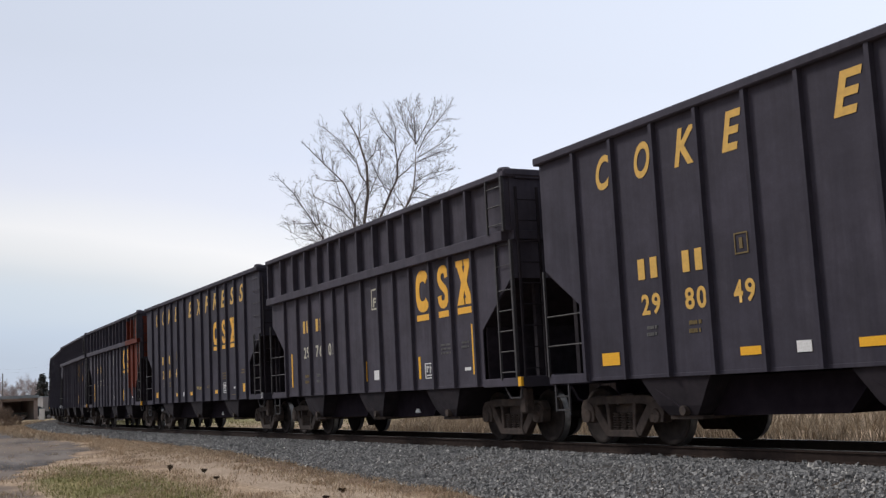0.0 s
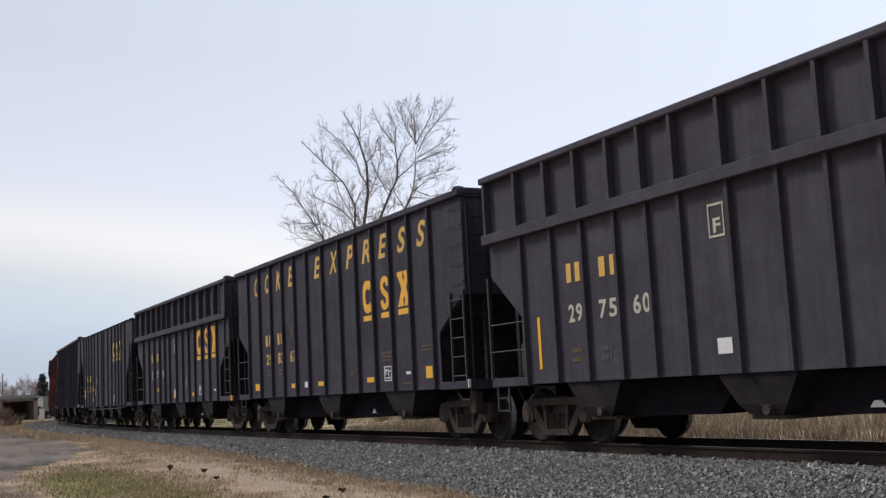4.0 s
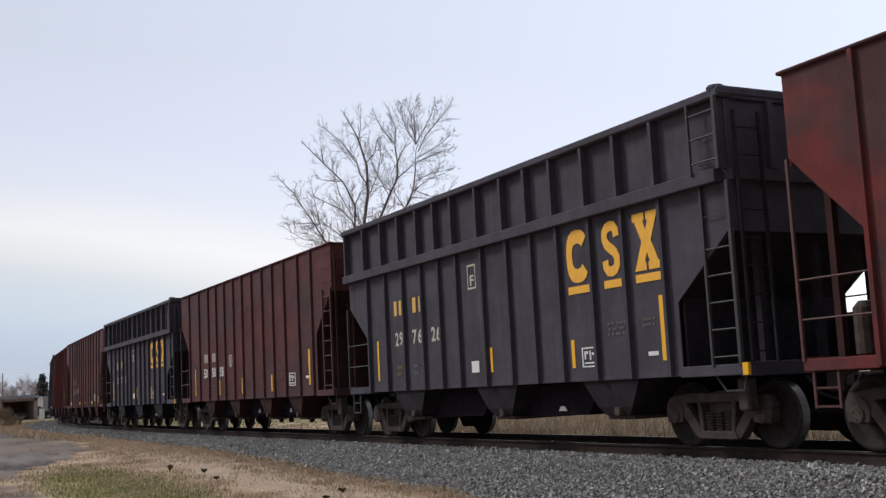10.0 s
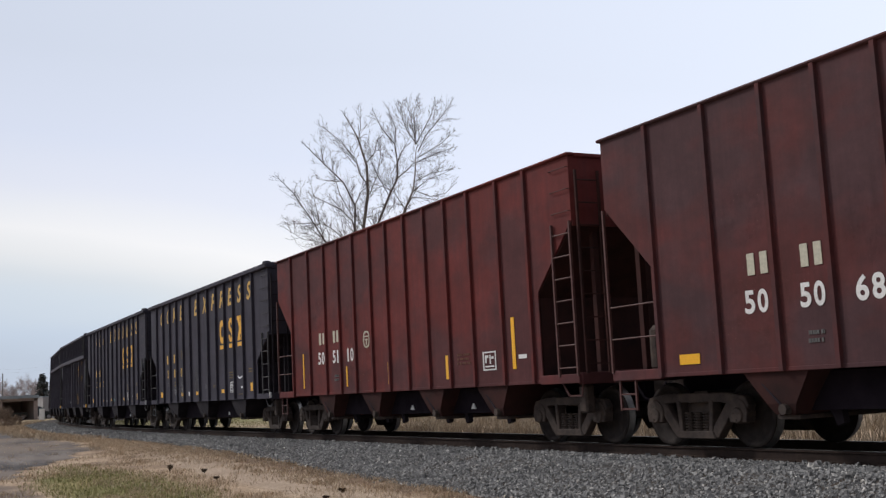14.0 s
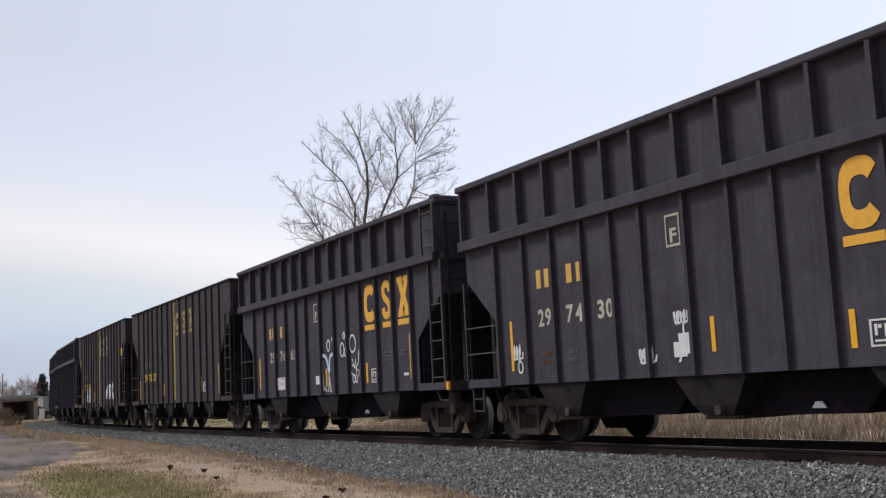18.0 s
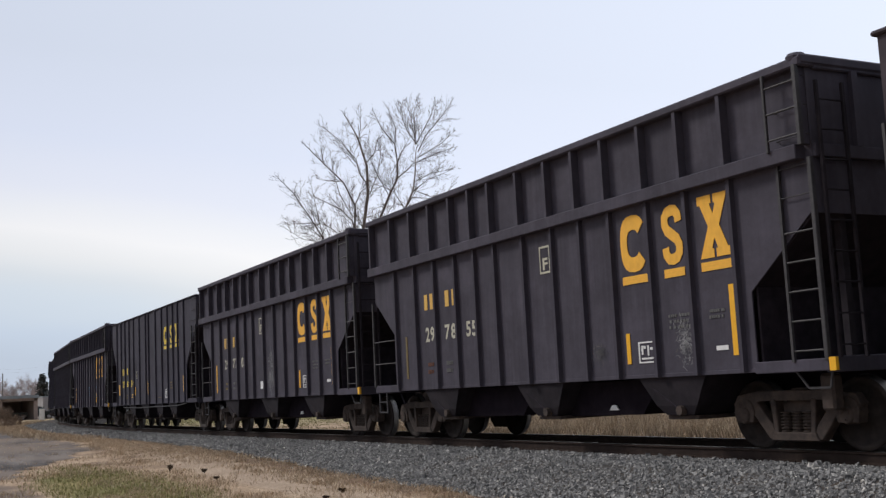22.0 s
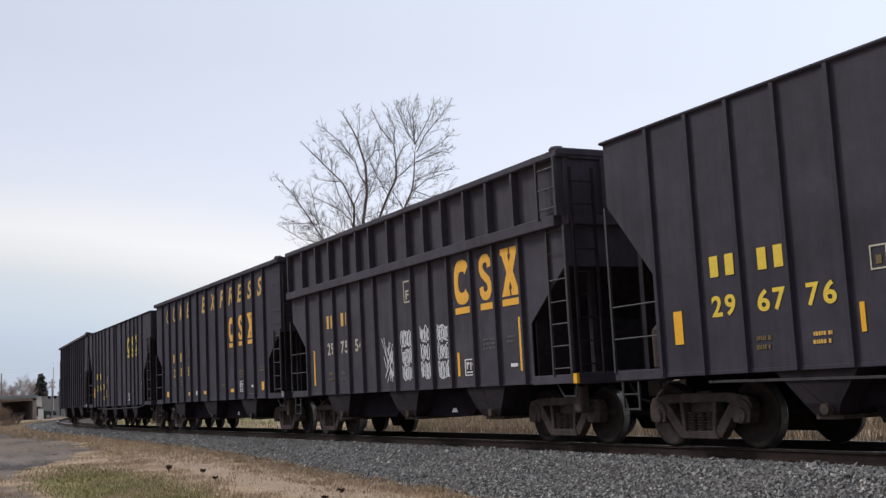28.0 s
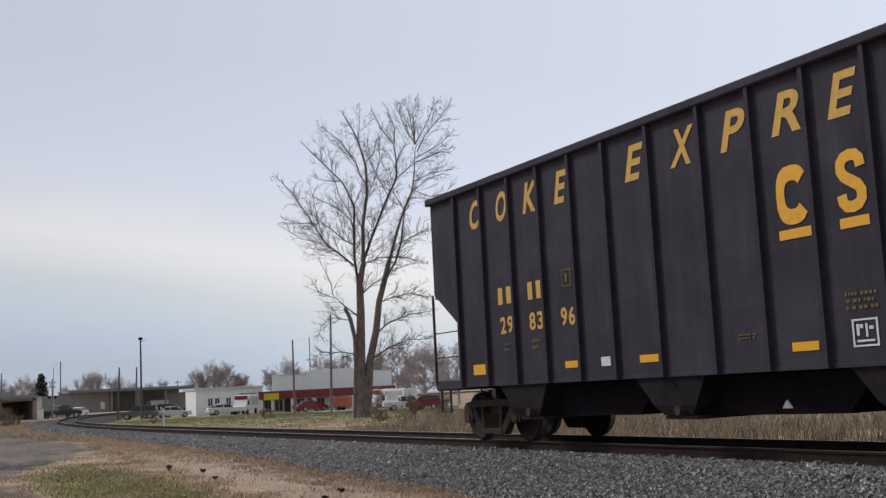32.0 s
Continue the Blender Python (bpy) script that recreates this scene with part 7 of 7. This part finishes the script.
def sheds():
    b = new("brick_garage")
    slab("roof", None, -3.6, 1.6, -0.4, 8, 2.9, 3.3, ROOFGREY, b)
    slab("back_wall", None, -3.5, 1.5, 7.5, 8, 0, 2.9, BRICK, b)
    for x in (-3.45, 1.2):
        slab("side_wall", None, x, x + 0.25, 0.6, 7.5, 0, 2.9, BRICK, b)
    for x in (-3.5, 1.05):
        slab("pier", None, x, x + 0.5, 0, 0.6, 0, 2.9, BRICK, b)
    slab("lintel", None, -3.5, 1.5, 0.0, 0.4, 2.55, 2.9, BRICK, b)
    b.matrix_basis = facing(7.05, 160, None, 14)
    tagged(b, "low brown garage with dark open bays", "garage")
    b = new("block_building")
    slab("wall", None, -2.4, 2.4, 0, 9, 0, 3.5, CONCRETE, b)
    slab("parapet", None, -2.5, 2.5, -0.08, 9.1, 3.5, 3.7, ROOFGREY, b)
    slab("door", None, 1.2, 2.0, -0.03, 0.04, 0, 2.05, DARKSHED, b)
    b.matrix_basis = facing(8.5, 200, -0.4, 12)
    tagged(b, "plain grey block building behind the crossing", "building")


def forecourt():
    """Pale concrete before the shop, a hand high over the grass."""
    bm = bmesh.new()
    box(bm, -12.0, 16.0, -8.0, 0.9, -0.3, 0.07, 0.02)
    ob = part("forecourt", bm, APRON)
    ob.matrix_basis = facing(21.75, 150, None, 3)
    tagged(ob, "pale worn concrete forecourt before the shop", "pavement", kind="structure")


forecourt()
shop()
white_house()
canopy_shed()
sheds()


def pole(bearing, dist, height, mat, label, lamp=False, arm=True, lean=0.0, base=None, thick=0.14):
    p = new("utility_pole")
    bm = bmesh.new()
    lathe(bm, [(thick, -0.3), (thick * 0.95, 0.2), (thick * 0.62, height)], 10, "z")
    part("shaft", bm, mat, p)
    if arm:
        bm = bmesh.new()
        box(bm, -0.9, 0.9, -0.06, 0.06, height - 0.75, height - 0.62)
        part("crossarm", bm, mat, p)
        for x in (-0.8, 0.0, 0.8):
            bm = bmesh.new()
            rod(bm, (x, 0, height - 0.62), (x, 0, height - 0.45), 0.035, 6)
            part("insulator", bm, ROOFGREY, p)
    if lamp:
        bm = bmesh.new()
        box(bm, -0.26, 0.26, -0.15, 0.15, height - 0.1, height + 0.2, 0.06)
        part("lamp_head", bm, UNDER, p)
        bm = bmesh.new()
        rod(bm, (0, 0, height - 0.4), (0.5, -0.3, height - 0.1), 0.03, 6)
        part("bracket", bm, UNDER, p)
    p.matrix_basis = facing(bearing, dist, base) @ Matrix.Rotation(radians(lean), 4, "Y")
    tagged(p, label, "utility pole", "poles across the line")


pole(6.02, 200, 7.6, POLEGREY, "short weathered utility pole", arm=False)
pole(8.68, 230, 10.4, POLEWOOD, "slim dark utility pole behind a block building", arm=False)
pole(11.33, 150, 6.7, POLEWOOD, "dark leaning utility pole", arm=False, lean=2.0, thick=0.15)
pole(12.2, 175, 7.6, POLEGREY, "pale weathered utility pole", arm=False, lean=1.0, thick=0.17)
pole(12.45, 143, 9.9, POLEWOOD, "dark pole with a floodlight head", lamp=True, arm=False, thick=0.15)
pole(19.95, 140, 9.0, POLEGREY, "pale weathered pole before the shop", arm=False, thick=0.15)
pole(20.8, 230, 14.0, POLEGREY, "far slim utility pole", arm=False)
pole(21.8, 122, 10.6, POLEGREY, "tall weathered utility pole before the shop", arm=False, lean=1.5, thick=0.15)
pole(13.6, 300, 7.0, POLEWOOD, "far short utility pole")
pole(14.2, 310, 7.5, POLEWOOD, "far short utility pole")
pole(15.3, 330, 8.0, POLEWOOD, "far short utility pole")


def wires():
    """Faint overhead lines that sag between far poles."""
    ends = ((5.0, 230, 9.6), (8.68, 230, 10.2), (12.45, 230, 10.6), (16.5, 230, 11.0), (20.8, 230, 13.6))
    line = new("overhead_line")
    tagged(line, "thin sagging overhead wires between far poles", "power line")
    for dz in (0.0, -0.6):
        for (b0, d0, z0), (b1, d1, z1) in zip(ends, ends[1:]):
            bm = bmesh.new()
            p, q = Vector((*spot(b0, d0), z0 + dz)), Vector((*spot(b1, d1), z1 + dz))
            pts = [p.lerp(q, i / 8) - Vector((0, 0, 0.9 * 4 * (i / 8) * (1 - i / 8))) for i in range(9)]
            for a, c in zip(pts, pts[1:]):
                rod(bm, a, c, 0.004, 3)
            part("wire", bm, UNDER, line)


wires()


def crossing():
    s = new("crossing_signal")
    bm = bmesh.new()
    lathe(bm, [(0.09, 0), (0.09, 5.4)], 10, "z")
    part("mast", bm, ROOFGREY, s)
    for a in (45, -45):
        bm = bmesh.new()
        box(bm, -0.6, 0.6, -0.03, 0.03, -0.11, 0.11)
        ob = part("crossbuck", bm, WHITEPAINT, s)
        ob.matrix_basis = Matrix.Translation((0, -0.12 - 0.07 * (a > 0), 4.6)) @ Matrix.Rotation(radians(a), 4, "Y")
    for x in (-0.38, 0.38):
        bm = bmesh.new()
        lathe(bm, [(0.2, -0.1), (0.2, 0.1)], 14, "y", (x, -0.15, 2.9))
        part("signal_lamp", bm, UNDER, s)
    bm = bmesh.new()
    box(bm, 0.12, 0.22, -0.05, 0.05, 1.2, 7.0)
    part("gate_arm", bm, WHITEPAINT, s, "raised white gate arm")
    s.matrix_basis = facing(8.3, 163)
    tagged(s, "grey crossing signal mast with raised gate arm", "crossing signal")
    c = new("relay_cabinet")
    bm = bmesh.new()
    box(bm, -0.32, 0.32, -0.3, 0.3, 0, 1.35, 0.03)
    part("case", bm, WHITEPAINT, c)
    bm = bmesh.new()
    box(bm, -0.36, 0.36, -0.34, 0.34, 1.35, 1.43, 0.02)
    part("lid", bm, ROOFGREY, c)
    bm = bmesh.new()
    box(bm, -0.25, 0.25, -0.315, -0.30, 0.1, 1.25)
    part("cabinet_door", bm, WHITEPAINT, c)
    c.matrix_basis = facing(7.78, 150)
    tagged(c, "white steel relay cabinet by the crossing", "cabinet")
    m = new("marker_post")
    bm = bmesh.new()
    box(bm, -0.055, 0.055, -0.04, 0.04, -0.2, 1.0, 0.01)
    part("post", bm, WHITEPAINT, m)
    bm = bmesh.new()
    box(bm, -0.05, 0.05, -0.046, -0.04, 0.62, 0.92)
    part("face", bm, ROOFWHITE, m)
    m.matrix_basis = facing(13.5, 66.5, -0.25)
    tagged(m, "white marker post beside the rails", "marker post")
    g = new("crossing_sign")
    bm = bmesh.new()
    rod(bm, (0, 0, 0), (0, 0, 1.5), 0.04, 6)
    part("post", bm, ROOFGREY, g)
    bm = bmesh.new()
    box(bm, -0.3, 0.3, -0.03, 0.03, 1.1, 2.2)
    part("board", bm, WHITEPAINT, g)
    g.matrix_basis = facing(10.62, 178, -0.4)
    tagged(g, "small white sign by the road", "sign")


crossing()


def road():
    """The crossing road, on the ground beside the bend and over the rails."""
    path = ((-158, 17.5), (-170, 23), (-186, 29), (-200, 38), (-215, 50), (-235, 66), (-262, 86), (-300, 118))
    verts, faces = [], []
    for i, (x, y) in enumerate(path):
        a, b = path[max(0, i - 1)], path[min(len(path) - 1, i + 1)]
        d = Vector((b[0] - a[0], b[1] - a[1])).normalized()
        for s in (-1, 0, 1):
            px, py = x - d.y * 3.4 * s, y + d.x * 3.4 * s
            verts.append((px, py, max(ground_z(px, py), -0.30 if abs(off_track(px, py)) < 6 else -9) + 0.05))
    for i in range(len(path) - 1):
        for j in range(2):
            q = i * 3 + j
            faces.append((q, q + 1, q + 4, q + 3))
    me = bpy.data.meshes.new("road")
    me.from_pydata(verts, [], faces)
    tagged(hang("road", me, ASPHALT), "grey asphalt road at the crossing", "road", kind="structure")


road()

PICKUP = vehicle("pickup_truck", "pickup", CARGREEN, "dark pickup truck driving over the crossing")
WHITECAR = vehicle("white_car", "sedan", CARWHITE, "white sedan driving towards the crossing")


# ---- what moves ----
def run(t):
    """How far the train has gone at t seconds."""
    return 13.8614 * t + -0.005245 * t * t + -0.00001417 * t ** 3


# slack in the couplers, wagon by wagon
SLACK = (-0.2, -0.17, -0.14, -0.11, -0.07, -0.02, 0.13, -0.16, -0.29, -0.43, -0.47, -0.55, -0.56, -0.66, -0.62, -0.46, -0.42, -0.23, -0.10, -0.1, -0.36, -0.44, -0.43, -0.51, -0.6, -0.61, -0.52, -0.62, -0.47, -0.66, -0.80)


def motions():
    times = [0.5 * i for i in range(65)]
    left = -15.346
    order = list(TRAIN)
    lefts = []
    for i, (kind, num) in enumerate(order):
        if i:
            left -= PITCH[kind]
        lefts.append(left + SLACK[i])
    lefts.append(-15.346 + PITCH["coke"])
    lefts.append(lefts[-1] + PITCH["ext"])
    for car, at in zip(CARS, lefts):
        half = car["half"]
        arm = half - 1.18
        rows = []
        for t in times:
            s = at + half + run(t)
            xa, ya, _ = along(s - arm)
            xb, yb, _ = along(s + arm)
            rows.append((t, pose((xa + xb) / 2, (ya + yb) / 2, 0, -bank(s), 0, math.degrees(math.atan2(yb - ya, xb - xa)))))
        walk(car, rows)
    # all wheels turn alike: key the two wheelsets of one truck, the rest take the same turning
    shared = {}
    for car in CARS:
        for truck in car.children:
            if not truck.name.startswith("truck"):
                continue
            for w in truck.children:
                if not w.name.startswith("wheelset"):
                    continue
                dx = round(w.matrix_basis.translation.x, 3)
                if dx not in shared:
                    walk(w, [(i / FPS, pose(dx, 0, 0.457, 0, math.degrees(run(i / FPS) / 0.457), 0)) for i in range(961)])
                    shared[dx] = w.animation_data
                else:
                    w.rotation_mode = "QUATERNION"
                    keys = w.animation_data_create()
                    keys.action = shared[dx].action
                    keys.action_slot = shared[dx].action_slot
    # two cars on the road by the crossing
    def drives(car, points):
        rows = []
        for i, (t, x, y) in enumerate(points):
            a, c = points[max(0, i - 1)], points[min(len(points) - 1, i + 1)]
            if math.hypot(c[1] - a[1], c[2] - a[2]) > 0.05:
                turn = math.degrees(math.atan2(c[2] - a[2], c[1] - a[1]))
            rows.append((t, pose(x, y, -0.30, 0, 0, turn)))
        walk(car, rows)
    drives(PICKUP, [(0, -163.6, 21.3), (29.9, -163.6, 21.4), (30.6, -163.6, 21.9), (31.0, -163.6, 22.5), (31.5, -164.3, 23.5), (32.0, -165.1, 25.2)])
    drives(WHITECAR, [(0, -246.0, 75.0), (27.0, -245.8, 74.8), (29.0, -222.0, 60.0), (30.5, -195.8, 40.6), (31.0, -190.5, 36.7), (31.5, -185.1, 32.9), (32.0, -180.5, 30.1)])

motions()
